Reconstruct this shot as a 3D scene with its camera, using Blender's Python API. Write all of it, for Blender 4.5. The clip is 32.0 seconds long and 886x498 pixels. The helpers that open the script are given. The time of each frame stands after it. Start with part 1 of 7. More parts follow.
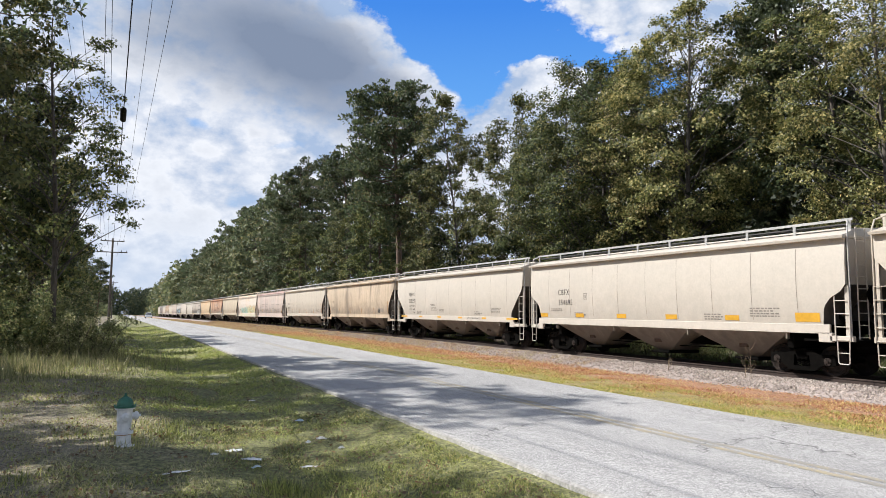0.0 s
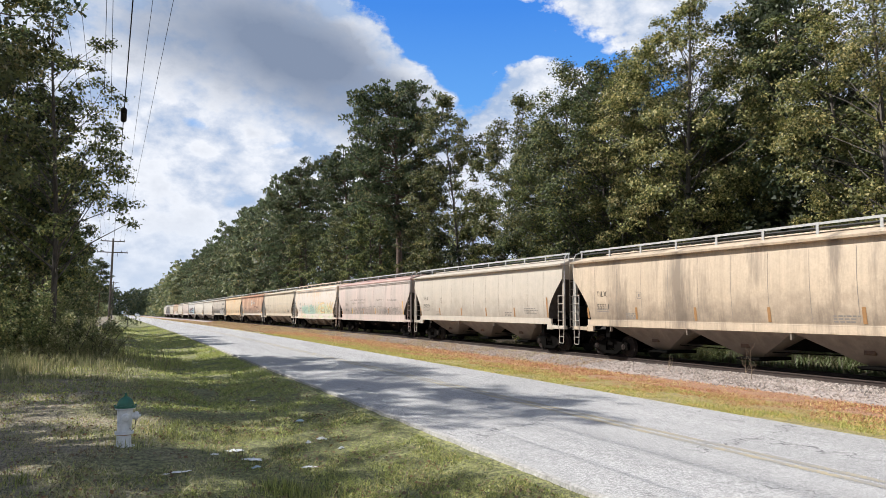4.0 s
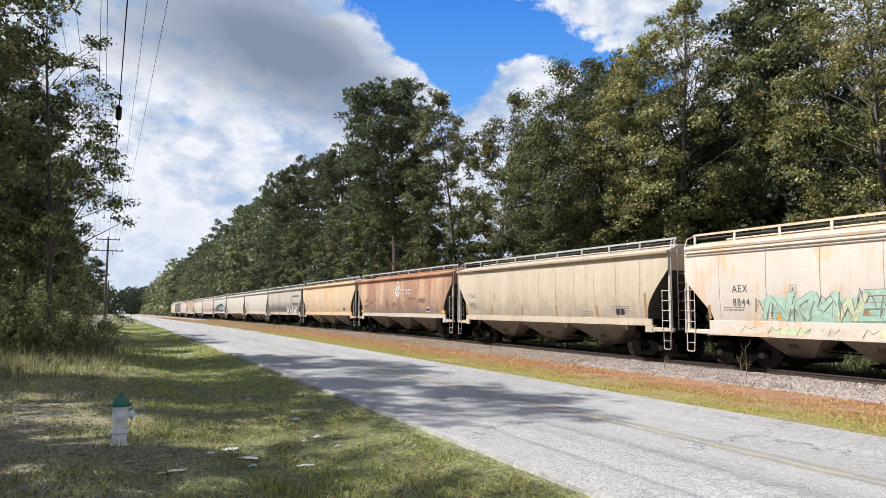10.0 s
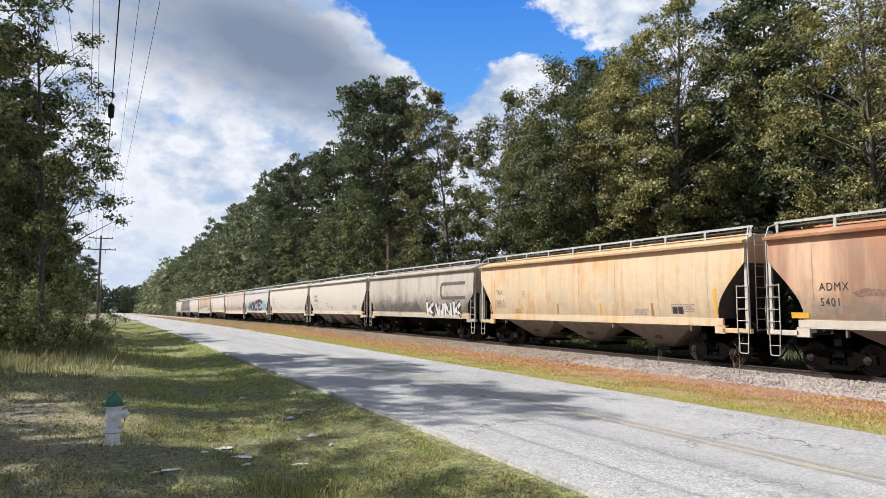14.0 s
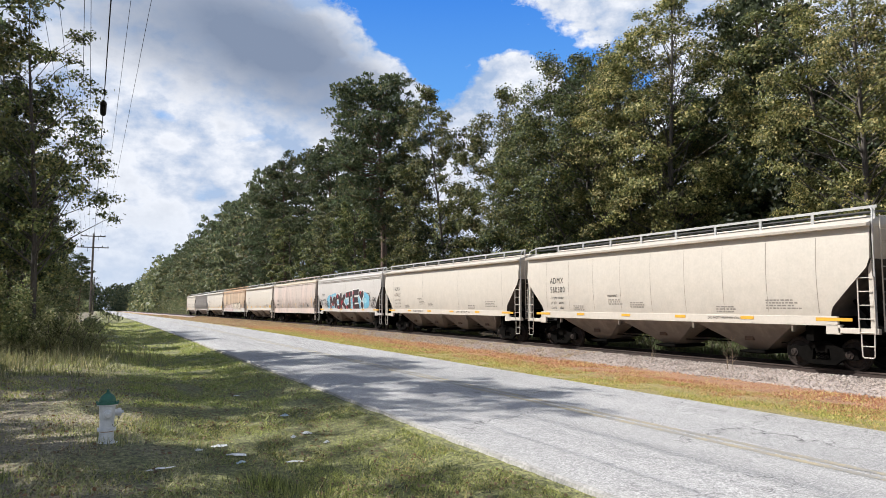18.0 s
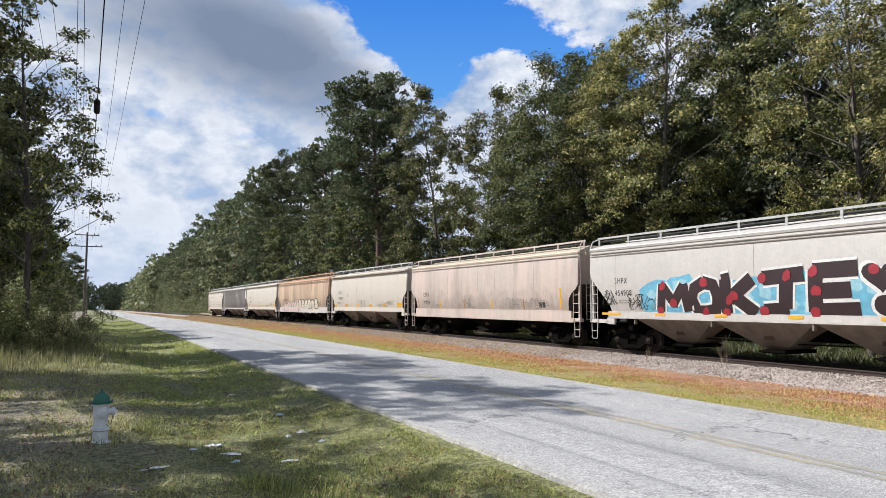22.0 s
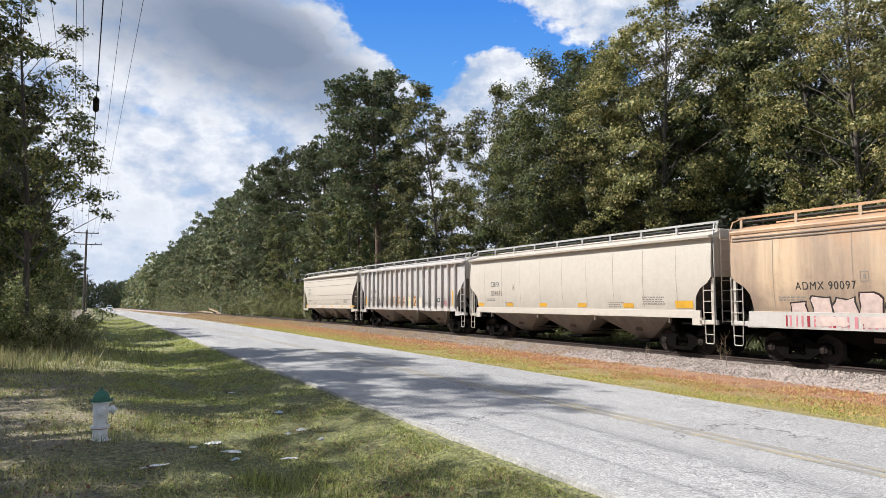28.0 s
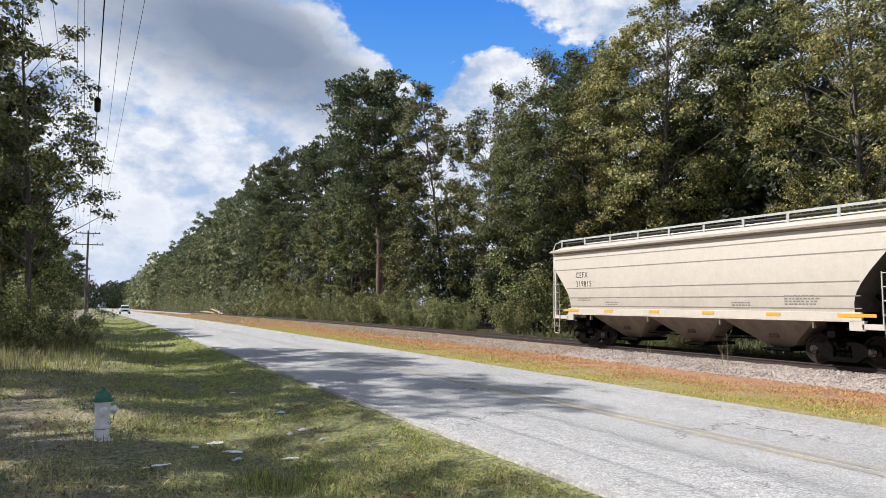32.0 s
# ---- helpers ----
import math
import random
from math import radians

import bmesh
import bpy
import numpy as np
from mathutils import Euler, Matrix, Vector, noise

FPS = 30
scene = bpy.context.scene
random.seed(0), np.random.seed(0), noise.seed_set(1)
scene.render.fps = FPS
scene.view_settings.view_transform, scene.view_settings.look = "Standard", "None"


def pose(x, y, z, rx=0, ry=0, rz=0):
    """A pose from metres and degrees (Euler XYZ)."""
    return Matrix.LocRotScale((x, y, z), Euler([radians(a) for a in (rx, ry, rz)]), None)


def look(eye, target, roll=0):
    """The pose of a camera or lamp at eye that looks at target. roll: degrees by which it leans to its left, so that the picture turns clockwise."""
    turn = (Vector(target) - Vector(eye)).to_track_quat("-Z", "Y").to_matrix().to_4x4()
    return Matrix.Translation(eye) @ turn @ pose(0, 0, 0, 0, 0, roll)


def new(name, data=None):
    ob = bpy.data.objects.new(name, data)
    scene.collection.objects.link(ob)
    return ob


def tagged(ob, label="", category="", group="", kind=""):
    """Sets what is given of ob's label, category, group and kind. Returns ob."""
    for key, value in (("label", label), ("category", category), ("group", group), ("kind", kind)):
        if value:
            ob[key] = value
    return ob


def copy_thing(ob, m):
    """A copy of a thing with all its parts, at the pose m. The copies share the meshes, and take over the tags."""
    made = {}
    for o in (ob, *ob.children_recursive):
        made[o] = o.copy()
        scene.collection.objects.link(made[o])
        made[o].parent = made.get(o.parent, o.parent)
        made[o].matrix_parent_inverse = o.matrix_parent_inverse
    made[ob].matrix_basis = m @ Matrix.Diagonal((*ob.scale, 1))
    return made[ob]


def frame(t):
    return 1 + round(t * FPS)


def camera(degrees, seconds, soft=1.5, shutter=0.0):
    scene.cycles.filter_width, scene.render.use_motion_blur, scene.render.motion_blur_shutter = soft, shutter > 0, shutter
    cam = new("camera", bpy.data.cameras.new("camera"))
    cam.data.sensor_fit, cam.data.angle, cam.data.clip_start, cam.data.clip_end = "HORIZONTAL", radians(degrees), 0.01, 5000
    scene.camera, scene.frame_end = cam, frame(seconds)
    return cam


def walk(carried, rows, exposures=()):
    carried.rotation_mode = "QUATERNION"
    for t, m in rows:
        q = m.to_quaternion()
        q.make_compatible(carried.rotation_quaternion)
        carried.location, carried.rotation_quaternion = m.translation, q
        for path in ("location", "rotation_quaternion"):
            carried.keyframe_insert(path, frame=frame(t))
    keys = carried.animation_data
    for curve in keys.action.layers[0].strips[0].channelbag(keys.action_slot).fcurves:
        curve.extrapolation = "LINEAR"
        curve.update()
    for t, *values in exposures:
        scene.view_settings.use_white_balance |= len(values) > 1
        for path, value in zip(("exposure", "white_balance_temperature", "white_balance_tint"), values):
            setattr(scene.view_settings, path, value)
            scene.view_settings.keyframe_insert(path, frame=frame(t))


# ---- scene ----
# ---------------------------------------------------------------- camera
cam = camera(66, 32.0, soft=0.55)
EYE = (0.0, 0.0, 2.0)


def aim(yaw, tilt, roll=0.0):
    """Yaw to the right of the railway's direction (+y), tilt upwards."""
    return pose(*EYE, 90 + tilt, 0, -yaw) @ pose(0, 0, 0, 0, 0, roll)


PATH = [
    (0, 25.65, 5.15, 0.40), (0.5, 25.65, 5.15, 0.40), (1, 25.66, 5.15, 0.40), (1.5, 25.67, 5.15, 0.40), (2, 25.68, 5.16, 0.40),
    (2.5, 25.67, 5.16, 0.42), (3, 25.65, 5.17, 0.43), (3.5, 25.64, 5.17, 0.43), (5.5, 25.52, 5.25, 0.49), (6, 25.48, 5.28, 0.54),
    (6.5, 25.45, 5.32, 0.57), (7, 25.44, 5.34, 0.58), (7.5, 25.44, 5.35, 0.60), (8, 25.47, 5.32, 0.61), (8.5, 25.56, 5.27, 0.56),
    (9, 25.72, 5.17, 0.46), (9.5, 25.87, 5.07, 0.38), (10, 25.96, 5.02, 0.36), (10.5, 26.02, 5.01, 0.38), (11, 26.10, 5.01, 0.37),
    (11.5, 26.21, 4.99, 0.34), (12, 26.30, 4.95, 0.32), (12.5, 26.36, 4.93, 0.31), (13, 26.38, 4.92, 0.30), (13.5, 26.41, 4.91, 0.28),
    (14, 26.45, 4.89, 0.25), (14.5, 26.50, 4.87, 0.22), (16.5, 26.98, 4.64, 0.17), (17, 26.99, 4.63, 0.13), (17.5, 26.98, 4.63, 0.09),
    (18, 26.94, 4.64, 0.05), (18.5, 26.92, 4.66, 0.01), (19, 26.97, 4.67, 0.01), (19.5, 27.06, 4.67, 0.04), (20, 27.15, 4.65, 0.06),
    (20.5, 27.21, 4.63, 0.04), (21, 27.26, 4.60, 0.02), (21.5, 27.32, 4.58, 0.01), (22, 27.36, 4.55, 0.02), (22.5, 27.39, 4.53, 0.02),
    (23, 27.40, 4.51, 0.01), (23.5, 27.40, 4.51, 0.02), (24, 27.40, 4.52, 0.03), (24.5, 27.40, 4.53, 0.04), (25, 27.39, 4.53, 0.03),
    (25.5, 27.38, 4.52, 0.01), (27.5, 27.42, 4.34, -0.07), (28, 27.40, 4.36, -0.02), (28.5, 27.38, 4.38, 0.00), (29, 27.36, 4.38, 0.00),
    (29.5, 27.34, 4.38, -0.00), (30, 27.33, 4.38, -0.01), (30.5, 27.32, 4.39, -0.01), (31, 27.32, 4.39, -0.01), (31.5, 27.30, 4.38, -0.03),
    (32, 27.29, 4.35, -0.07),
]
walk(cam, [(t, aim(a, b, c)) for t, a, b, c in PATH], [(0.0, 0.66, 6200, 10), (19.6, 0.66, 6200, 10), (21.0, 0.54, 6050, 10), (22.5, 0.6, 6050, 10), (24.5, 0.66, 6200, 10), (32.0, 0.66, 6200, 10)])

# ---------------------------------------------------------------- world and sun
SUN_EL, SUN_SIDE = 46.0, 55.0   # degrees up; degrees from +y towards -x
world = bpy.data.worlds.new("sky")
scene.world = world
world.use_nodes = True
sky = world.node_tree.nodes.new("ShaderNodeTexSky")
sky.sky_type = "NISHITA"
sky.sun_disc = False
sky.sun_elevation = radians(SUN_EL)
sky.sun_rotation = radians(-SUN_SIDE)
world.node_tree.links.new(sky.outputs[0], world.node_tree.nodes["Background"].inputs[0])
world.node_tree.nodes["Background"].inputs[1].default_value = 0.085
sun = new("sun", bpy.data.lights.new("sun", "SUN"))
sun.data.energy, sun.data.angle, sun.data.color = 5.0, radians(0.7), (1.0, 0.955, 0.885)
sun_way = Vector((-math.sin(radians(SUN_SIDE)) * math.cos(radians(SUN_EL)),
                  math.cos(radians(SUN_SIDE)) * math.cos(radians(SUN_EL)), math.sin(radians(SUN_EL))))
sun.matrix_world = look(tuple(sun_way * 60), (0, 0, 0))


# ---------------------------------------------------------------- node helpers
class Mat:
    """A node material under construction."""

    def __init__(self, name, rough=0.7, metal=0.0):
        self.m = bpy.data.materials.new(name)
        self.m.use_nodes = True
        self.t = self.m.node_tree
        self.b = self.t.nodes["Principled BSDF"]
        self.b.inputs["Roughness"].default_value = rough
        self.b.inputs["Metallic"].default_value = metal

    def node(self, kind, **sockets):
        n = self.t.nodes.new(kind)
        for k, v in sockets.items():
            self.put(n.inputs[k], v)
        return n

    def put(self, socket, v):
        if isinstance(v, bpy.types.NodeSocket):
            self.t.links.new(v, socket)
        else:
            socket.default_value = v

    def coord(self, kind="Object", scale=(1, 1, 1), turn=0.0):
        c = self.t.nodes.new("ShaderNodeTexCoord")
        mp = self.t.nodes.new("ShaderNodeMapping")
        mp.inputs["Scale"].default_value = scale
        mp.inputs["Rotation"].default_value = (0, 0, radians(turn))
        self.t.links.new(c.outputs[kind], mp.inputs["Vector"])
        return mp.outputs[0]

    def world(self, scale=(1, 1, 1), turn=0.0):
        g = self.t.nodes.new("ShaderNodeNewGeometry")
        mp = self.t.nodes.new("ShaderNodeMapping")
        mp.inputs["Scale"].default_value = scale
        mp.inputs["Rotation"].default_value = (0, 0, radians(turn))
        self.t.links.new(g.outputs["Position"], mp.inputs["Vector"])
        return mp.outputs[0]

    def noise(self, vec, scale, detail=4.0, rough=0.55, warp=0.0):
        n = self.t.nodes.new("ShaderNodeTexNoise")
        n.inputs["Scale"].default_value = scale
        n.inputs["Detail"].default_value = detail
        n.inputs["Roughness"].default_value = rough
        n.inputs["Distortion"].default_value = warp
        self.t.links.new(vec, n.inputs["Vector"])
        return n.outputs["Fac"]

    def ramp(self, fac, *stops):
        n = self.t.nodes.new("ShaderNodeValToRGB")
        e = n.color_ramp.elements
        while len(e) < len(stops):
            e.new(0.5)
        for el, (p, c) in zip(e, stops):
            el.position = p
            el.color = (c, c, c, 1) if isinstance(c, (int, float)) else (*c, 1)
        self.t.links.new(fac, n.inputs[0])
        return n.outputs[0]

    def mix(self, fac, a, b, how="MIX"):
        n = self.t.nodes.new("ShaderNodeMix")
        n.data_type, n.blend_type = "RGBA", how
        for k, v in ((0, fac), (6, a), (7, b)):
            if isinstance(v, tuple) and len(v) == 3:
                v = (*v, 1)
            self.put(n.inputs[k], v)
        return n.outputs[2]

    def math(self, how, a, b=0.0, c=0.0, clamp=False):
        n = self.t.nodes.new("ShaderNodeMath")
        n.operation, n.use_clamp = how, clamp
        for k, v in ((0, a), (1, b), (2, c)):
            self.put(n.inputs[k], v)
        return n.outputs[0]

    def sep(self, vec):
        n = self.t.nodes.new("ShaderNodeSeparateXYZ")
        self.t.links.new(vec, n.inputs[0])
        return n.outputs

    def bump(self, height, strength=0.3, distance=0.02):
        n = self.node("ShaderNodeBump", Height=height)
        n.inputs["Strength"].default_value, n.inputs["Distance"].default_value = strength, distance
        self.t.links.new(n.outputs[0], self.b.inputs["Normal"])
        return self

    def color(self, c):
        self.put(self.b.inputs["Base Color"], (*c, 1) if isinstance(c, tuple) else c)
        return self

    def done(self):
        return self.m


def simple(name, c, rough=0.6, metal=0.0, var=0.15, scale=8.0):
    """A painted or plain surface with slight blotches and grain."""
    q = Mat(name, rough, metal)
    v = q.coord()
    n = q.noise(v, scale, 5.0)
    n2 = q.noise(v, scale * 0.17, 3.0)
    lo, hi = tuple(x * (1 - var) for x in c), tuple(min(1, x * (1 + var)) for x in c)
    q.color(q.mix(0.35, q.ramp(n, (0.3, lo), (0.7, hi)), q.ramp(n2, (0.35, lo), (0.65, hi))))
    q.bump(n, 0.12, 0.01)
    return q.done()


# ---------------------------------------------------------------- mesh helpers
def mesh_of(bm, mat=None, smooth=False):
    me = bpy.data.meshes.new("mesh")
    bm.normal_update()
    bm.to_mesh(me)
    bm.free()
    if mat:
        me.materials.append(mat)
    if smooth:
        me.polygons.foreach_set("use_smooth", [True] * len(me.polygons))
    return me


def part(name, bm, material, parent=None, label="", smooth=False, at=None):
    """Links a bmesh (or a mesh) as one object under a thing or a part."""
    me = bm if isinstance(bm, bpy.types.Mesh) else mesh_of(bm, material, smooth)
    ob = new(name, me)
    if parent:
        ob.parent = parent
    if at is not None:
        ob.matrix_basis = at
    if label:
        tagged(ob, label)
    return ob


def thing(name, label, category, at=None, group="", kind=""):
    ob = new(name)
    ob.empty_display_size = 0.2
    if at is not None:
        ob.matrix_basis = at
    return tagged(ob, label, category, group, kind)


def box(bm, x0, x1, y0, y1, z0, z1, bevel=0.0):
    vs = [bm.verts.new((x, y, z)) for x in (x0, x1) for y in (y0, y1) for z in (z0, z1)]
    fs = [bm.faces.new([vs[i] for i in q]) for q in
          ((0, 1, 3, 2), (4, 6, 7, 5), (0, 4, 5, 1), (2, 3, 7, 6), (0, 2, 6, 4), (1, 5, 7, 3))]
    if bevel:
        es = list({e for f in fs for e in f.edges})
        bmesh.ops.bevel(bm, geom=es, offset=bevel, segments=1, affect="EDGES")
    return bm


def boxes(*dims, bevel=0.0):
    bm = bmesh.new()
    for d in dims:
        box(bm, *d, bevel=bevel)
    return bm


def tube(bm, pts, radii, sides=8, caps=True):
    """A round bar through points; radii a number or one for each point."""
    if isinstance(radii, (int, float)):
        radii = [radii] * len(pts)
    pts = [Vector(p) for p in pts]
    rings = []
    for i, p in enumerate(pts):
        d = (pts[min(i + 1, len(pts) - 1)] - pts[max(i - 1, 0)]).normalized()
        a = d.orthogonal().normalized() if i == 0 else (a - d * a.dot(d)).normalized()
        b = d.cross(a)
        rings.append([bm.verts.new(p + (a * math.cos(k * math.tau / sides) + b * math.sin(k * math.tau / sides)) * radii[i])
                      for k in range(sides)])
    for r, s in zip(rings, rings[1:]):
        for k in range(sides):
            bm.faces.new((r[k], r[(k + 1) % sides], s[(k + 1) % sides], s[k]))
    if caps:
        bm.faces.new(rings[0][::-1])
        bm.faces.new(rings[-1])
    return bm


def lathe(bm, profile, sides=20, axis="z", at=(0, 0, 0)):
    """A turned body: profile rows (radius, along)."""
    rings = []
    for r, h in profile:
        ring = []
        for k in range(sides):
            c, s = math.cos(k * math.tau / sides) * r, math.sin(k * math.tau / sides) * r
            v = {"z": (c, s, h), "x": (h, c, s), "y": (s, h, c)}[axis]
            ring.append(bm.verts.new(Vector(v) + Vector(at)))
        rings.append(ring)
    for r, s in zip(rings, rings[1:]):
        for k in range(sides):
            bm.faces.new((r[k], r[(k + 1) % sides], s[(k + 1) % sides], s[k]))
    bm.faces.new(rings[0][::-1])
    bm.faces.new(rings[-1])
    return bm


def raw_mesh(name, verts, faces, mat, smooth=False):
    me = bpy.data.meshes.new(name)
    me.from_pydata(verts, [], faces)
    me.materials.append(mat)
    if smooth:
        me.polygons.foreach_set("use_smooth", [True] * len(me.polygons))
    me.update()
    return me


def quads_mesh(name, corners, mats, index=None):
    """A mesh of loose polygons from an (n, corners, 3) array."""
    n, k = corners.shape[:2]
    me = bpy.data.meshes.new(name)
    me.vertices.add(k * n)
    me.vertices.foreach_set("co", np.asarray(corners, dtype=np.float32).ravel())
    me.loops.add(k * n)
    me.loops.foreach_set("vertex_index", np.arange(k * n, dtype=np.int32))
    me.polygons.add(n)
    me.polygons.foreach_set("loop_start", np.arange(0, k * n, k, dtype=np.int32))
    me.polygons.foreach_set("loop_total", np.full(n, k, dtype=np.int32))
    for m in mats:
        me.materials.append(m)
    if index is not None:
        me.polygons.foreach_set("material_index", np.asarray(index, dtype=np.int32))
    me.update(calc_edges=True)
    return me


# ---------------------------------------------------------------- the lie of the land
ROAD_L, ROAD_R, ROAD_MID = 4.88, 11.2, 8.15
TRACK_X, GAUGE = 20.9, 1.435


def drop(y):
    """The land falls gently away along the railway."""
    d = max(0.0, y - 45.0)
    return -0.0065 * d * d / (d + 30.0)


PROFILE = ((-400, 0.3), (-30, 0.05), (-12, -0.05), (-4, -0.05), (0, -0.04), (0.8, -0.09), (2.2, -0.25), (3.4, -0.2), (4.4, -0.07), (4.7, -0.03), (4.88, -0.035), (11.2, -0.035),
           (11.5, -0.05), (13.5, -0.2), (16.5, -0.3), (18.0, -0.36), (19.0, -0.34), (22.8, -0.34), (24.0, -0.45), (28, -0.4), (60, -0.2), (400, 0.3))


def level(x, y):
    xs = [p[0] for p in PROFILE]
    zs = [p[1] for p in PROFILE]
    return float(np.interp(x, xs, zs)) + drop(y)

# ---------------------------------------------------------------- materials
def grass_mat():
    q = Mat("grass_ground", 0.9)
    p = q.world()
    x, y, z = q.sep(p)
    n1 = q.noise(p, 0.55, 5.0, 0.6)
    n2 = q.noise(p, 9.0, 4.0, 0.7)
    n3 = q.noise(p, 45.0, 3.0, 0.7)
    green = q.ramp(n2, (0.3, (0.05, 0.056, 0.022)), (0.5, (0.2, 0.205, 0.07)), (0.72, (0.42, 0.4, 0.15)))
    dry = q.ramp(n2, (0.25, (0.12, 0.095, 0.06)), (0.55, (0.33, 0.275, 0.19)), (0.8, (0.5, 0.44, 0.32)))
    red = q.ramp(n2, (0.25, (0.16, 0.075, 0.045)), (0.5, (0.4, 0.2, 0.11)), (0.78, (0.55, 0.35, 0.2)))
    duff = q.ramp(n2, (0.25, (0.03, 0.02, 0.012)), (0.55, (0.09, 0.06, 0.035)), (0.8, (0.16, 0.11, 0.065)))
    # worn, dry soil about the hydrant and to its west
    wob = q.math("MULTIPLY_ADD", n1, 5.0, -2.5)
    worn = q.math("SMOOTH_MIN", q.math("MULTIPLY", q.math("SUBTRACT", q.math("ADD", wob, 1.2), x), 0.5, clamp=True), 1.0, 0.1)
    c = q.mix(worn, green, dry)
    tawny = q.ramp(n2, (0.25, (0.13, 0.11, 0.04)), (0.5, (0.36, 0.28, 0.1)), (0.78, (0.55, 0.43, 0.18)))
    c = q.mix(q.math("MULTIPLY", q.math("SUBTRACT", x, 10.0), 0.5, clamp=True), c, tawny)
    # reddish weeds along the railway, in drifts
    xr = q.math("ADD", x, q.math("MULTIPLY_ADD", n1, 3.4, -1.7))
    redf = q.math("MULTIPLY", q.math("SUBTRACT", xr, 13.9), 0.55, clamp=True)
    c = q.mix(redf, c, red)
    woods = q.math("MULTIPLY", q.math("SUBTRACT", xr, 23.0), 0.6, clamp=True)
    c = q.mix(woods, c, duff)
    woods_w = q.math("MULTIPLY", q.math("SUBTRACT", -5.0, xr), 0.5, clamp=True)
    c = q.mix(woods_w, c, duff)
    speck = q.ramp(q.noise(p, 34.0, 6.0, 0.8), (0.54, 0.0), (0.64, 0.8))
    c = q.mix(speck, c, (0.42, 0.35, 0.2))
    pit = q.ramp(q.noise(p, 21.0, 6.0, 0.8), (0.39, 0.95), (0.51, 0.0))
    c = q.mix(pit, c, (0.03, 0.025, 0.015))
    q.color(c)
    q.bump(q.math("ADD", n2, q.math("MULTIPLY", n3, 0.5)), 0.9, 0.06)
    return q.done()


def total_of(q, *pairs):
    """Weighted sum of values."""
    s = 0.0
    for v, w in pairs:
        s = q.math("MULTIPLY_ADD", v, w, s)
    return s


def asphalt_mat():
    q = Mat("asphalt", 0.82)
    p = q.world()
    x, y, z = q.sep(p)
    grain = q.noise(p, 70.0, 2.0, 0.9)
    agg = q.noise(p, 30.0, 3.0, 0.85)
    mid = q.noise(p, 5.0, 5.0, 0.65)
    big = q.noise(q.world((1.2, 0.16, 1)), 0.9, 4.0, 0.6)
    v = total_of(q, (grain, 0.8), (agg, 0.6), (mid, 0.1), (big, 0.13))
    c = q.ramp(v, (0.58, (0.03, 0.029, 0.029)), (0.7, (0.15, 0.147, 0.143)), (0.84, (0.33, 0.318, 0.305)), (1.0, (0.66, 0.635, 0.61)))
    # pale dusty edge
    e = q.math("MULTIPLY", q.math("SUBTRACT", q.math("ABSOLUTE", q.math("SUBTRACT", x, 8.04)), 2.86), 3.2, clamp=True)
    c = q.mix(q.math("MULTIPLY", e, q.ramp(mid, (0.35, 0.0), (0.6, 0.8))), c, (0.34, 0.325, 0.3))
    # cracks: edges of two warped cell patterns
    warp = q.t.nodes.new("ShaderNodeTexNoise")
    warp.inputs["Scale"].default_value = 1.9
    warp.inputs["Detail"].default_value = 5.0
    q.t.links.new(p, warp.inputs["Vector"])
    wv = q.node("ShaderNodeVectorMath", **{})
    wv.operation = "MULTIPLY_ADD"
    q.t.links.new(warp.outputs["Color"], wv.inputs[0])
    wv.inputs[1].default_value = (1.5, 1.5, 0.0)
    q.t.links.new(p, wv.inputs[2])
    for scale, wide, amount in ((0.34, 0.006, 0.95), (1.1, 0.009, 0.9)):
        vor = q.t.nodes.new("ShaderNodeTexVoronoi")
        vor.feature, vor.voronoi_dimensions = "DISTANCE_TO_EDGE", "2D"
        vor.inputs["Scale"].default_value = scale
        q.t.links.new(wv.outputs[0], vor.inputs["Vector"])
        line = q.ramp(vor.outputs["Distance"], (0.0, 1.0), (wide * 1.7, 0.0))
        gate = q.ramp(q.noise(p, 0.33 if scale > 1 else 0.22, 3.0), (0.49, 0.0), (0.58, amount))
        c = q.mix(q.math("MULTIPLY", line, gate), c, (0.03, 0.028, 0.026))
    q.color(c)
    q.bump(q.math("ADD", grain, mid), 0.5, 0.012)
    return q.done()


def stone_mat(name, a, b):
    q = Mat(name, 0.9)
    r = q.t.nodes.new("ShaderNodeNewGeometry").outputs["Random Per Island"]
    n = q.noise(q.world(), 30.0, 4.0)
    c = q.mix(r, a, b)
    q.color(q.mix(0.35, c, q.ramp(n, (0.3, tuple(v * 0.55 for v in a)), (0.7, tuple(min(1, v * 1.2) for v in b)))))
    q.bump(n, 0.4, 0.01)
    return q.done()


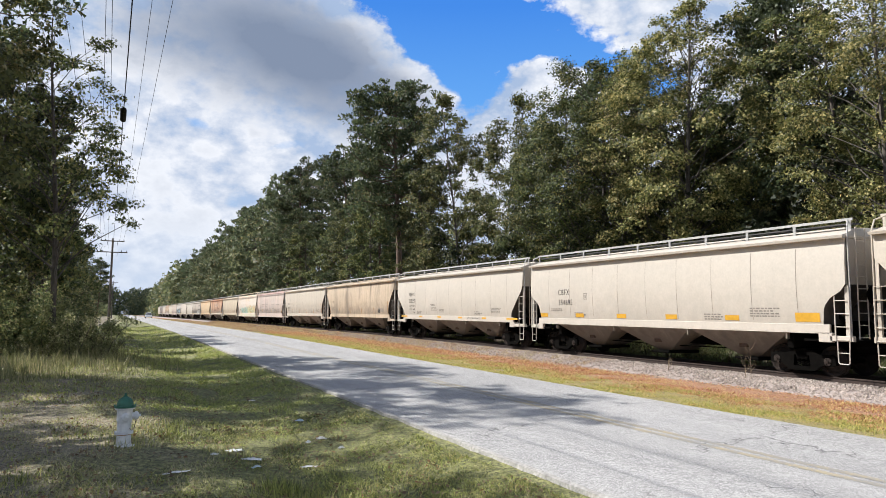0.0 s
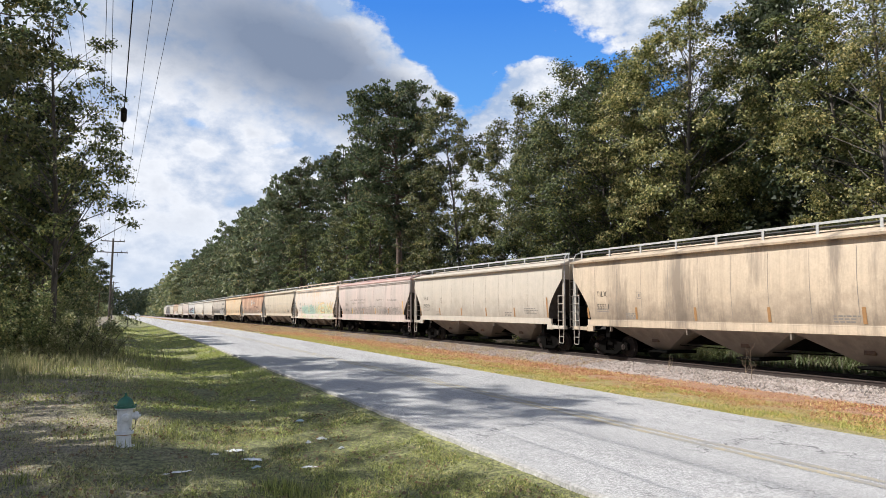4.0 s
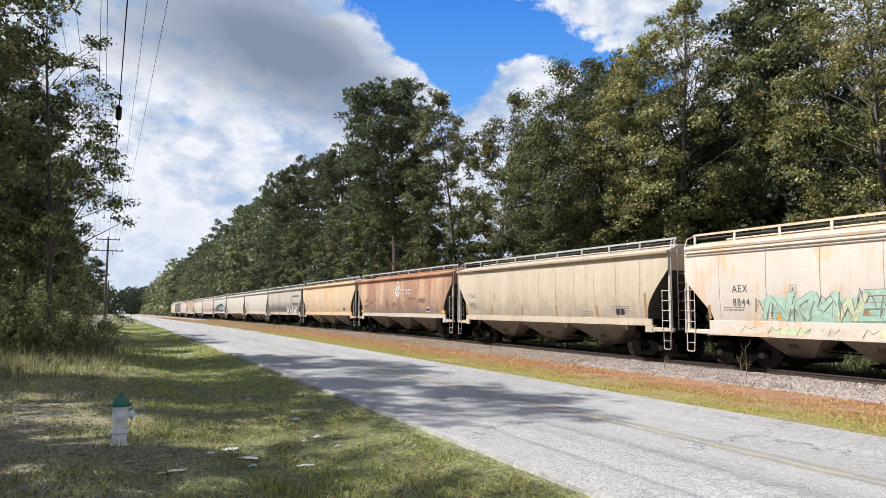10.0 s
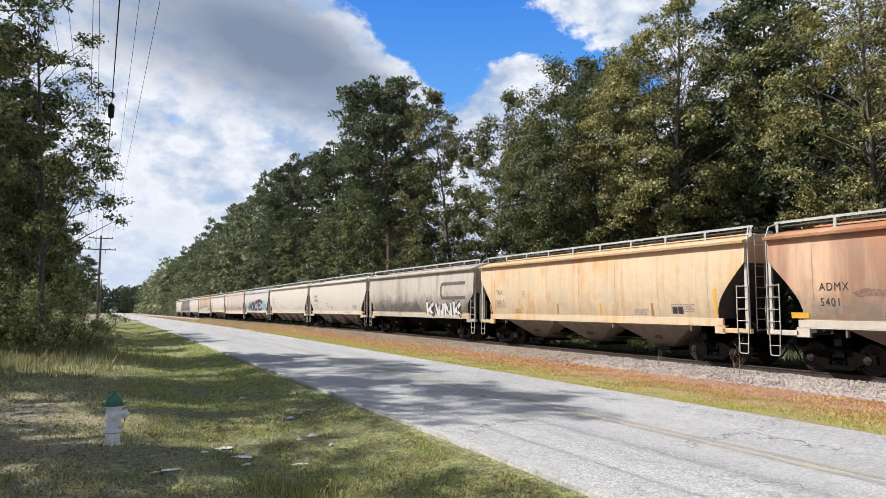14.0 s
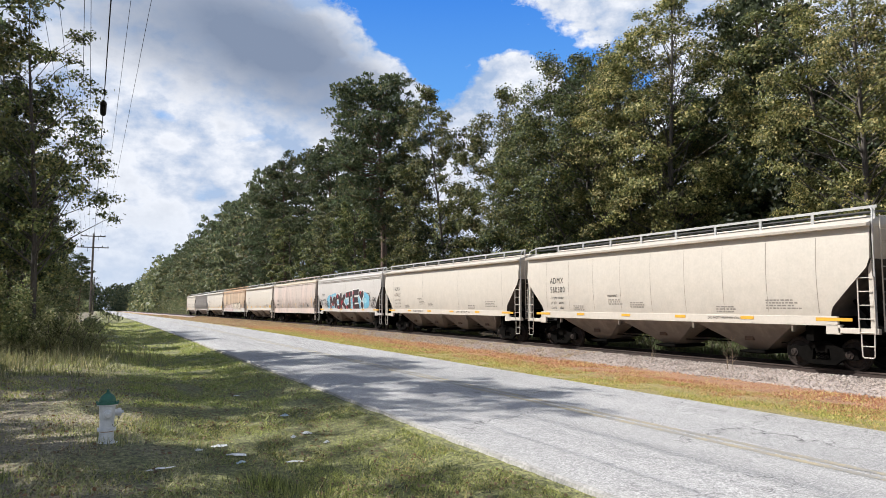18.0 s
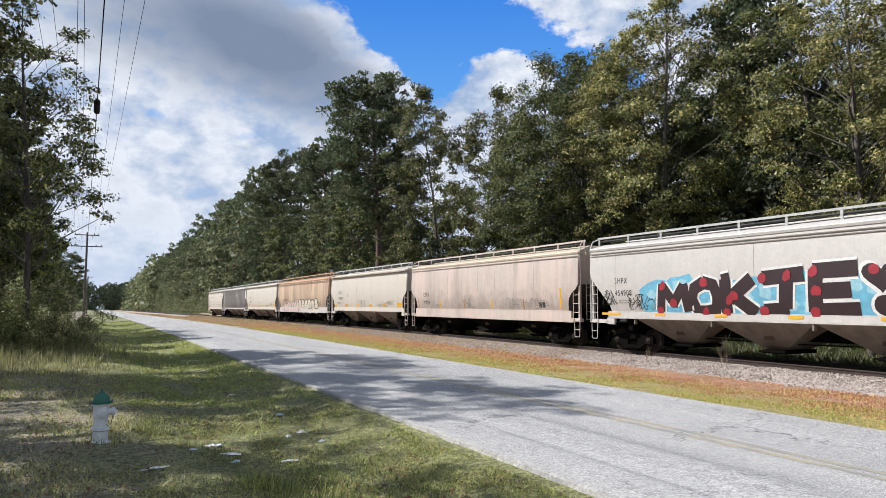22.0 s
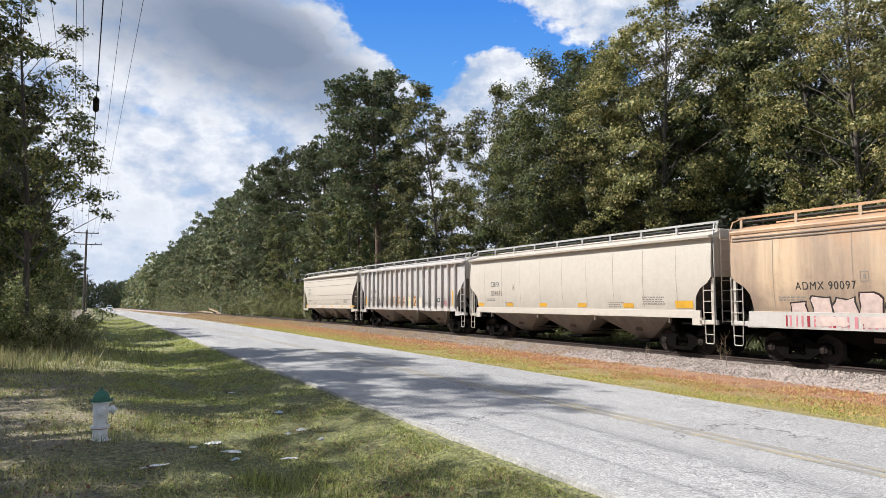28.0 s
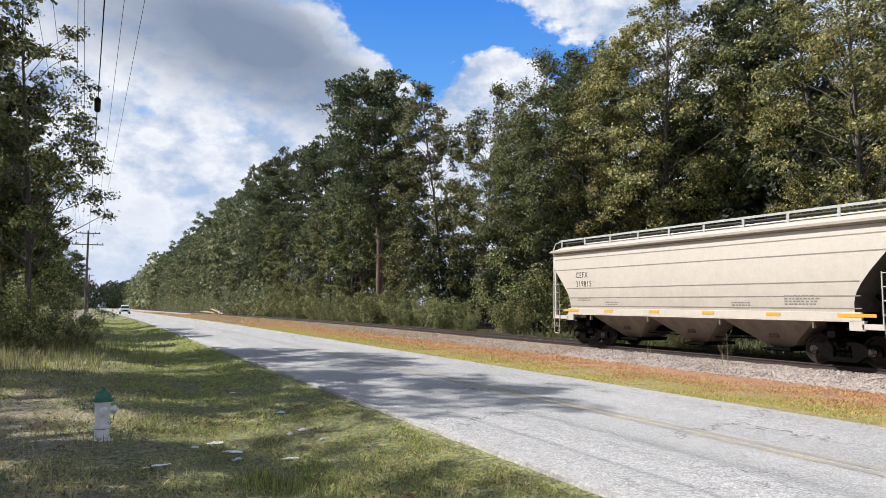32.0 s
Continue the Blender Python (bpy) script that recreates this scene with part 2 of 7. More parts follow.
def leaf_mat(name, dark, light, odd, odd_share=0.12, gloss=0.55):
    """Leaves: each its own shade, some turned, light passing through."""
    q = Mat(name, gloss)
    r = q.t.nodes.new("ShaderNodeNewGeometry").outputs["Random Per Island"]
    o = q.t.nodes.new("ShaderNodeObjectInfo").outputs["Random"]
    n = q.noise(q.world(), 0.6, 3.0)
    c = q.mix(r, dark, light)
    c = q.mix(q.ramp(q.math("MULTIPLY_ADD", n, 0.5, q.math("MULTIPLY", r, 0.5)), (0.74 - odd_share, 0.0), (0.8 - odd_share, 1.0)), c, odd)
    hs = q.node("ShaderNodeHueSaturation", Color=c)
    q.put(hs.inputs["Hue"], q.math("MULTIPLY_ADD", o, 0.03, 0.487))
    q.put(hs.inputs["Value"], q.math("MULTIPLY_ADD", o, 0.4, 0.8))
    q.color(hs.outputs[0])
    q.b.inputs["Specular IOR Level"].default_value = 0.35
    tr = q.node("ShaderNodeBsdfTranslucent", Color=hs.outputs[0])
    mx = q.t.nodes.new("ShaderNodeMixShader")
    mx.inputs[0].default_value = 0.34
    q.t.links.new(q.b.outputs[0], mx.inputs[1])
    q.t.links.new(tr.outputs[0], mx.inputs[2])
    q.t.links.new(mx.outputs[0], q.t.nodes["Material Output"].inputs[0])
    return q.done()


def bark_mat(name, a, b):
    q = Mat(name, 0.9)
    v = q.coord(scale=(6, 6, 1.2))
    n = q.noise(v, 3.0, 6.0, 0.65)
    q.color(q.ramp(n, (0.3, a), (0.7, b)))
    q.bump(n, 0.8, 0.03)
    return q.done()


def car_paint(name, base, rust=0.1, grime=0.25, rust_c=(0.24, 0.09, 0.03), streak=0.4, grime_c=(0.05, 0.042, 0.035), wash=0.0, wash_c=(0.5, 0.4, 0.3), top=0.0, top_c=(0.5, 0.25, 0.1), high=1.35, soot=0.0, foot=True):
    """Weathered paint: panels of slightly different fade, blotches, runs down the sides, washed-out bands, stained top, grime low down, rust patches."""
    q = Mat(name, 0.5)
    v = q.coord()
    x, y, z = q.sep(v)
    fine = q.noise(v, 14.0, 5.0, 0.65)
    run = q.noise(q.coord(scale=(0.6, 1.0, 0.05)), 3.2, 6.0, 0.68)
    thin = q.noise(q.coord(scale=(0.6, 1.0, 0.035)), 16.0, 4.0, 0.6)
    blot = q.noise(v, 0.5, 6.0, 0.62)
    c = q.ramp(q.math("MULTIPLY_ADD", fine, 0.5, q.math("MULTIPLY", q.noise(v, 3.1, 6.0, 0.7), 0.5)), (0.32, tuple(k * (0.9 - 0.12 * min(1, grime * 2)) for k in base)), (0.68, tuple(min(1, k * 1.06) for k in base)))
    panel = q.t.nodes.new("ShaderNodeTexWhiteNoise")
    panel.noise_dimensions = "1D"
    q.put(panel.inputs["W"], q.math("FLOOR", q.math("MULTIPLY", y, 0.53)))
    c = q.mix(q.math("MULTIPLY", panel.outputs["Value"], 0.12 + 0.2 * min(1, grime)), c, tuple(k * 0.72 for k in base))
    if wash:
        band = q.noise(q.coord(scale=(0.5, 1.0, 0.12)), 0.9, 5.0, 0.6)
        c = q.mix(q.math("MULTIPLY", q.ramp(band, (0.42, 0.0), (0.62, 1.0)), wash), c, wash_c)
    if top:
        up = q.math("MULTIPLY_ADD", z, 0.8, q.math("MULTIPLY_ADD", q.noise(q.coord(scale=(0.6, 1.0, 0.4)), 0.9, 6.0, 0.65), 2.6, -4.15), clamp=True)
        c = q.mix(q.math("MULTIPLY", up, top), c, top_c)
    if rust:
        f = q.math("MULTIPLY_ADD", blot, 0.7, q.math("MULTIPLY", run, 0.45))
        c = q.mix(q.math("MULTIPLY", q.ramp(f, (0.7 - 0.28 * rust, 0.0), (0.84 - 0.28 * rust, 1.0)), min(1.0, 0.4 + rust)), c, rust_c)
    dirt = tuple(0.3 * m + 0.7 * n for m, n in zip(base, grime_c))
    c = q.mix(q.math("MULTIPLY", q.ramp(q.math("MULTIPLY_ADD", thin, 0.35, q.math("MULTIPLY", run, 0.65)), (0.46, 0.0), (0.72, 1.0)), streak), c, dirt)
    if soot:
        smear = q.noise(q.coord(scale=(0.5, 1.0, 0.16)), 1.1, 6.0, 0.68)
        c = q.mix(q.math("MULTIPLY", q.ramp(smear, (0.5, 0.0), (0.66, 1.0)), soot), c, dirt)
    low = q.math("ADD", q.math("MULTIPLY_ADD", z, -0.85, 1.0 + high), q.math("MULTIPLY_ADD", q.noise(v, 1.3, 6.0, 0.72), 2.4, -1.2), clamp=True)
    if foot:
        low = q.math("MULTIPLY", low, q.math("MULTIPLY_ADD", z, 9.0, -14.0, clamp=True))
    c = q.mix(q.math("MULTIPLY", low, grime), c, grime_c)
    # fine splashes and scuffs
    c = q.mix(q.math("MULTIPLY", q.ramp(q.noise(v, 7.0, 7.0, 0.8), (0.6, 0.0), (0.72, 1.0)), min(0.5, 0.1 + 0.5 * grime)), c, dirt)
    q.color(c)
    q.put(q.b.inputs["Roughness"], q.ramp(fine, (0.2, 0.42), (0.8, 0.62)))
    q.bump(q.math("ADD", q.math("MULTIPLY", fine, 0.25), blot), 0.14, 0.04)
    return q.done()


M_GRASS, M_ASPHALT = grass_mat(), asphalt_mat()
M_STONE = stone_mat("ballast_stone", (0.17, 0.135, 0.115), (0.56, 0.475, 0.41))
M_BALLAST_BED = simple("ballast_bed", (0.27, 0.225, 0.2), 0.95, 0, 0.5, 14)
M_TIE = simple("creosoted_tie", (0.055, 0.042, 0.034), 0.9, 0, 0.5, 6)
M_RAIL = simple("rusty_rail_steel", (0.04, 0.026, 0.02), 0.75, 0.2, 0.3, 9)
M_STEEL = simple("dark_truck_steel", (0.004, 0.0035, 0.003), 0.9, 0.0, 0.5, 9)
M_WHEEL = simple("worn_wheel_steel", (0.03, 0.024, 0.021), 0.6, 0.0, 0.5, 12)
M_SLOPE = simple("shaded_dirty_slope_sheet", (0.05, 0.043, 0.037), 0.85, 0, 0.5, 4)
M_SLOPE2 = simple("shaded_pale_slope_sheet", (0.2, 0.185, 0.165), 0.8, 0, 0.4, 4)
M_POKE = simple("rusty_poke_hole_cover", (0.07, 0.042, 0.028), 0.85, 0, 0.5, 8)
M_SHEAR = simple("dark_shear_infill", (0.03, 0.026, 0.022), 0.85, 0, 0.5, 6)
M_BLACK = simple("black_rubber_and_grease", (0.014, 0.013, 0.012), 0.7, 0, 0.3, 10)
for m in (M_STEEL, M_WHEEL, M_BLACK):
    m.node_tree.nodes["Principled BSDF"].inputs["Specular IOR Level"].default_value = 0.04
M_GRATE = simple("dark_walkway_grating", (0.07, 0.07, 0.068), 0.7, 0.2, 0.3, 20)
M_BARK = bark_mat("bark_grey_brown", (0.035, 0.028, 0.022), (0.13, 0.11, 0.09))
M_PINEBARK = bark_mat("pine_bark", (0.045, 0.03, 0.022), (0.17, 0.11, 0.075))
M_POLE = bark_mat("weathered_pole_wood", (0.06, 0.05, 0.042), (0.18, 0.15, 0.125))
M_LEAF_A = leaf_mat("broad_leaves_green", (0.013, 0.021, 0.008), (0.15, 0.175, 0.055), (0.23, 0.2, 0.06), 0.1)
M_LEAF_B = leaf_mat("broad_leaves_yellow_green", (0.04, 0.05, 0.016), (0.32, 0.32, 0.1), (0.46, 0.39, 0.15), 0.14)
M_LEAF_C = leaf_mat("browning_leaves", (0.035, 0.045, 0.016), (0.2, 0.215, 0.07), (0.27, 0.235, 0.09), 0.12)
M_NEEDLE = leaf_mat("pine_needles", (0.03, 0.045, 0.022), (0.15, 0.185, 0.085), (0.2, 0.17, 0.08), 0.06, 0.5)
M_PALEWEED = leaf_mat("pale_weed_leaves", (0.12, 0.13, 0.05), (0.4, 0.4, 0.17), (0.5, 0.45, 0.25), 0.12)
# far foliage is lightened in colour to stand for distance haze
M_NEEDLE_FAR = leaf_mat("hazed_far_pine_needles", (0.06, 0.08, 0.045), (0.2, 0.235, 0.12), (0.24, 0.22, 0.11), 0.08)
M_LEAF_FAR = leaf_mat("hazed_far_leaves", (0.07, 0.085, 0.045), (0.26, 0.285, 0.13), (0.32, 0.28, 0.13), 0.08)
M_SHRUB = leaf_mat("roadside_shrub_leaves", (0.045, 0.06, 0.022), (0.29, 0.32, 0.115), (0.32, 0.28, 0.12), 0.16)
# understorey leaves near black: the woods' inner shade is in their colour
M_UNDER = leaf_mat("shaded_understorey_leaves", (0.008, 0.013, 0.006), (0.05, 0.065, 0.026), (0.07, 0.06, 0.025), 0.06)


# ---------------------------------------------------------------- ground, road, railway bed
def sheet(name, xs, ys, zf, mat, label="", category="", smooth=True):
    verts = [(x, y, zf(x, y)) for y in ys for x in xs]
    w = len(xs)
    faces = [(j * w + i, j * w + i + 1, (j + 1) * w + i + 1, (j + 1) * w + i) for j in range(len(ys) - 1) for i in range(w - 1)]
    ob = new(name, raw_mesh(name, verts, faces, mat, smooth))
    return tagged(ob, label, category, kind="structure")


def ground_z(x, y):
    near = 1.0 if -20 < x < 40 and -10 < y < 120 else 0.3
    flat = 0.15 if 4.8 < x < 11.3 else 1.0
    return level(x, y) + near * flat * 0.05 * noise.noise((x * 0.5, y * 0.5, 0)) + (0.02 * flat * noise.noise((x * 2.1, y * 2.1, 3)) if near == 1.0 else 0)


gx = sorted({-3000, -900, -400, -150, -60, -30, 60, 90, 150, 400, 900, 3000, 4.88, 11.2, *[round(-22 + 0.5 * i, 2) for i in range(132)]})
gy = sorted({-3000, -600, -150, -60, *[-30 + 2 * i for i in range(15)], *[round(0.6 * i, 2) for i in range(100)],
             *[60 + 3 * i for i in range(30)], *[150 + 15 * i for i in range(30)], 700, 1000, 1500, 2200, 3000})
ground = sheet("ground", gx, gy, ground_z, M_GRASS, "mown grass verge with dry soil and reddish weeds", "ground")


def road_z(x, y):
    return drop(y) + 0.03 - 0.0045 * (x - 8.04) ** 2 * 0.6


road = sheet("road", [4.88 + 0.395 * i for i in range(17)], [-60, -30, *range(-10, 60, 2), *range(60, 300, 10), *range(300, 640, 20)],
             road_z, M_ASPHALT, "cracked pale grey asphalt country road", "road")


def edge_strip():
    """Broken edge of old seal along the road, a low worn lip."""
    random.seed(5)
    verts, faces = [], []
    for i, y in enumerate(np.arange(-8, 60, 0.07)):
        j = 0.03 * noise.noise((0, y * 1.3, 4)) + 0.012 * noise.noise((0, y * 9, 9))
        z = drop(y)
        verts += [(4.81 + 1.5 * j, y, z - 0.07), (4.825 + 1.5 * j, y, z + 0.013), (4.885, y, z + 0.026)]
        if i:
            k = 3 * i
            faces += [(k - 3, k - 2, k + 1, k), (k - 2, k - 1, k + 2, k + 1)]
    return tagged(new("road_edge", raw_mesh("road_edge", verts, faces, M_EDGE)), "crumbling pale edge strip of the road", "road edge", kind="structure")


M_EDGE = simple("pale_crumbling_edge", (0.3, 0.285, 0.26), 0.9, 0, 0.55, 22)
edge_strip()


def worn_paint(name, c):
    q = Mat(name, 0.8)
    p = q.world()
    wear = q.ramp(q.math("ADD", q.math("MULTIPLY", q.noise(p, 40.0, 4.0, 0.8), 0.6), q.math("MULTIPLY", q.noise(p, 1.2, 4.0), 0.4)), (0.47, 0.0), (0.68, 0.75))
    q.color(q.mix(wear, (0.22, 0.212, 0.2), c))
    return q.done()


M_YELLOW = worn_paint("faded_yellow_road_paint", (0.6, 0.45, 0.17))
centre_line = new("centre_line", raw_mesh("centre_line", [], [], M_YELLOW))
lv, lf = [], []
for s in (-0.19, 0.05):
    ys = [-20, -8, *[-6 + 2 * i for i in range(35)], *[70 + 20 * i for i in range(12)]]
    for i, y in enumerate(ys):
        lv += [(ROAD_MID + s, y, road_z(ROAD_MID, y) + 0.004), (ROAD_MID + s + 0.14, y, road_z(ROAD_MID, y) + 0.004)]
        if i:
            k = len(lv)
            lf.append((k - 4, k - 3, k - 1, k - 2))
centre_line.data = raw_mesh("centre_line", lv, lf, M_YELLOW)
tagged(centre_line, "faded double yellow centre line", "road marking", kind="structure")

# ballast bed, ties and rails
BALLAST = ((17.7, -0.42), (18.6, -0.22), (19.2, -0.14), (22.6, -0.14), (23.3, -0.25), (24.4, -0.5))


def bed_z(x, y):
    return float(np.interp(x, [p[0] for p in BALLAST], [p[1] for p in BALLAST])) + drop(y) + 0.03 * noise.noise((x * 1.3, y * 1.3, 1))


sheet("ballast_bed", [p[0] for p in BALLAST], [-60, -30, *range(-10, 80, 2), *range(80, 1400, 20)], bed_z, M_BALLAST_BED, "grey stone ballast bed of the railway", "ballast")


def stones():
    """Loose angular ballast, thinning out on the shoulder."""
    rng = np.random.default_rng(3)
    base = np.array([(0.9, 0, 0), (-0.5, 0.8, 0.1), (-0.5, -0.8, -0.1), (0.1, 0.1, 0.8), (0, -0.1, -0.7)])
    tri = ((0, 1, 3), (1, 2, 3), (2, 0, 3), (1, 0, 4), (2, 1, 4), (0, 2, 4))
    verts, faces = [], []
    for i in range(36000):
        y = 4 + 62 * rng.random() ** 1.5
        x = 17.5 + 2.6 * rng.random() ** 0.9 if rng.random() < 0.8 else 20.0 + 2.6 * rng.random()
        if x < 18.15 and rng.random() < 0.75:
            continue
        s = (0.02 + 0.022 * rng.random()) * (1 + y / 90)
        a = rng.normal(size=(3, 3))
        rot, _ = np.linalg.qr(a)
        z = bed_z(x, y) if x > 17.7 else level(x, y)
        p = (base * (1 + 0.3 * rng.normal(size=(5, 3)))) @ rot.T * s + (x, y, z + s * 0.35)
        k = len(verts)
        verts += [tuple(q) for q in p]
        faces += [tuple(k + j for j in f) for f in tri]
    ob = new("ballast", raw_mesh("ballast", verts, faces, M_STONE))
    tagged(ob, "loose pale grey and pinkish crushed ballast stones", "ballast stones", kind="stuff")


stones()


def railway():
    bm = boxes((-1.3, 1.3, -0.115, 0.115, -0.19, -0.0), bevel=0.012)
    tie = mesh_of(bm, M_TIE)
    track = thing("railway_track", "rusty steel rails on dark wooden ties", "track", pose(TRACK_X, 0, 0), kind="structure")
    prof = ((-0.07, 0.0), (0.07, 0.0), (0.07, 0.012), (0.012, 0.03), (0.01, 0.125), (0.035, 0.135), (0.035, 0.168), (0.028, 0.175), (-0.028, 0.175),
            (-0.035, 0.168), (-0.035, 0.135), (-0.01, 0.125), (-0.012, 0.03), (-0.07, 0.012))
    ys = [-60, -20, *range(0, 90, 4), *range(90, 400, 15), *range(400, 1400, 100)]
    for s in (-1, 1):
        bm = bmesh.new()
        rings = [[bm.verts.new((s * (GAUGE / 2 + 0.035) + px, y, drop(y) + pz - 0.125)) for px, pz in prof] for y in ys]
        for r, t in zip(rings, rings[1:]):
            for k in range(len(prof)):
                bm.faces.new((r[k], t[k], t[(k + 1) % len(prof)], r[(k + 1) % len(prof)]))
        part("rail", bm, M_RAIL, track, "rusty brown rail with a worn head")
    random.seed(8)
    for i in range(150):
        y = -8 + 0.53 * i
        part("tie", tie, M_TIE, track, at=pose(random.uniform(-0.04, 0.04), y, drop(y) - 0.125 + random.uniform(-0.02, 0.0), 0, 0, random.uniform(-1, 1)))


railway()

# ---------------------------------------------------------------- the freight train
SPEED, GAIN = 10.333, 0.00775
GAPS = (12.5, 30.1, 48.45, 67.48, 86.24, 104.48, 121.86, 140.41, 159.26, 178.05, 196.19, 214.03, 232.94, 250.27, 268.78, 285.97, 305.33, 323.14, 340.99, 357.2)
CUTS = {"step": ((4.3, 0), (2.7, 0), (2.4, 0.5), (2.15, 0.72), (1.6, 0.8)),
        "scoop": ((4.3, 0), (3.5, 0.04), (2.75, 0.72), (2.3, 1.06), (1.95, 1.2), (1.6, 1.22)),
        "slant": ((4.3, 0), (3.1, 0), (1.85, 1.2), (1.6, 1.25)),
        "rib": ((4.3, 0), (3.2, 0), (2.3, 0.95), (1.6, 1.0))}


def travelled(t):
    return SPEED * t + GAIN * (t * t - 32 * t) / 2


def side_x(z, bulge):
    """Half width of a car body at the height z."""
    return 1.5 + bulge * math.sin(math.pi * min(1, max(0, (z - 1.5) / 3.0))) ** 0.8


def loft(bm, levels, cols=1):
    """Closed body from rectangles (z, half width, half length)."""
    rings = []
    for z, w, l in levels:
        ys = [-l + 2 * l * i / cols for i in range(cols + 1)]
        rings.append([bm.verts.new((-w, y, z)) for y in ys] + [bm.verts.new((w, y, z)) for y in reversed(ys)])
    n = len(rings[0])
    for r, s in zip(rings, rings[1:]):
        for k in range(n):
            bm.faces.new((r[k], s[k], s[(k + 1) % n], r[(k + 1) % n]))
    bm.faces.new(rings[0])
    bm.faces.new(rings[-1][::-1])
    return bm


def bar(a, b, r=0.014, sides=6):
    return tube(bmesh.new(), [a, b], r, sides)


# pieces that all cars share
def wheelset_mesh():
    bm = bmesh.new()
    tube(bm, [(-0.98, 0, 0), (0.98, 0, 0)], 0.075, 10)
    return mesh_of(bm, M_STEEL)


def wheel_mesh():
    bm = bmesh.new()
    lathe(bm, ((0.10, -0.09), (0.13, -0.085), (0.15, -0.045), (0.36, -0.02), (0.385, -0.06), (0.455, -0.062), (0.46, 0.045), (0.49, 0.05), (0.49, 0.075), (0.38, 0.075),
               (0.36, 0.03), (0.15, 0.03), (0.13, 0.075), (0.1, 0.08)), 18, "x")
    return mesh_of(bm, M_WHEEL, False)


def cap_mesh():
    bm = lathe(bmesh.new(), ((0.12, -0.05), (0.125, 0.0), (0.06, 0.012), (0.05, 0.03)), 12, "x")
    for k in range(3):
        a = k * math.tau / 3
        lathe(bm, ((0.02, 0.0), (0.02, 0.03)), 6, "x", (0, 0.075 * math.cos(a), 0.075 * math.sin(a)))
    return mesh_of(bm, M_WHEEL)


def frame_mesh():
    """Cast side frame of a truck, seen from the side as a flattened arch with a spring opening."""
    out = [(-1.15, 0.36), (-1.12, 0.6), (-0.95, 0.68), (-0.6, 0.66), (-0.34, 0.78), (0.34, 0.78), (0.6, 0.66), (0.95, 0.68), (1.12, 0.6), (1.15, 0.36),
           (1.0, 0.31), (0.72, 0.34), (0.42, 0.14), (-0.42, 0.14), (-0.72, 0.34), (-1.0, 0.31)]
    inn = [(-0.26, 0.62), (0.26, 0.62), (0.3, 0.27), (-0.3, 0.27)]
    bm = bmesh.new()
    w = 0.07
    o = [[bm.verts.new((s * w, y, z)) for y, z in out] for s in (-1, 1)]
    i = [[bm.verts.new((s * w, y, z)) for y, z in inn] for s in (-1, 1)]
    n = len(out)
    for k in range(n):
        bm.faces.new((o[0][k], o[1][k], o[1][(k + 1) % n], o[0][(k + 1) % n]))
    for k in range(4):
        bm.faces.new((i[0][k], i[0][(k + 1) % 4], i[1][(k + 1) % 4], i[1][k]))
    for s in (0, 1):
        O, I = o[s], i[s]
        fs = [(O[4], O[5], I[1], I[0]), (I[3], I[2], O[12], O[13]), (O[0], O[1], O[2], O[3], O[14], O[15]), (O[3], O[4], I[0], I[3], O[13], O[14]),
              (O[5], O[6], O[11], O[12], I[2], I[1]), (O[6], O[7], O[8], O[9], O[10], O[11])]
        for q in fs:
            bm.faces.new(q if s else q[::-1])
    bmesh.ops.recalc_face_normals(bm, faces=bm.faces)
    return mesh_of(bm, M_STEEL)


def spring_mesh():
    bm = bmesh.new()
    pts = [(0.055 * math.cos(k * 0.9), 0.055 * math.sin(k * 0.9), 0.3 + 0.3 * k / 25) for k in range(26)]
    tube(bm, pts, 0.016, 4)
    return mesh_of(bm, M_STEEL)


AXLE, WHEEL, CAP, SFRAME, SPRING = wheelset_mesh(), wheel_mesh(), cap_mesh(), frame_mesh(), spring_mesh()
BOLSTER = mesh_of(boxes((-1.05, 1.05, -0.2, 0.2, 0.5, 0.82), bevel=0.02), M_STEEL)
BEAM = mesh_of(boxes((-0.8, 0.8, 0.36, 0.44, 0.34, 0.48), (-0.8, 0.8, -0.44, -0.36, 0.34, 0.48)), M_STEEL)


def coupler_mesh():
    bm = boxes((-0.09, 0.09, -0.75, 0.0, 0.78, 0.98), (-0.17, 0.1, -1.0, -0.7, 0.74, 1.02), (0.06, 0.15, -1.02, -0.8, 0.76, 1.0), bevel=0.02)
    return mesh_of(bm, M_STEEL)


def hose_mesh():
    bm = tube(bmesh.new(), [(0.32, 0.0, 0.85), (0.34, -0.25, 0.75), (0.32, -0.45, 0.5), (0.2, -0.62, 0.36), (0.08, -0.72, 0.34)], 0.028, 6)
    return mesh_of(bm, M_BLACK, True)


COUPLER, HOSE = coupler_mesh(), hose_mesh()
STILES = {}


def bar_mesh(mat, key, *bars, r=0.016):
    k = (mat.name, key)
    if k not in STILES:
        bm = bmesh.new()
        for a, b in bars:
            tube(bm, [a, b], r, 6)
        STILES[k] = mesh_of(bm, mat)
    return STILES[k]


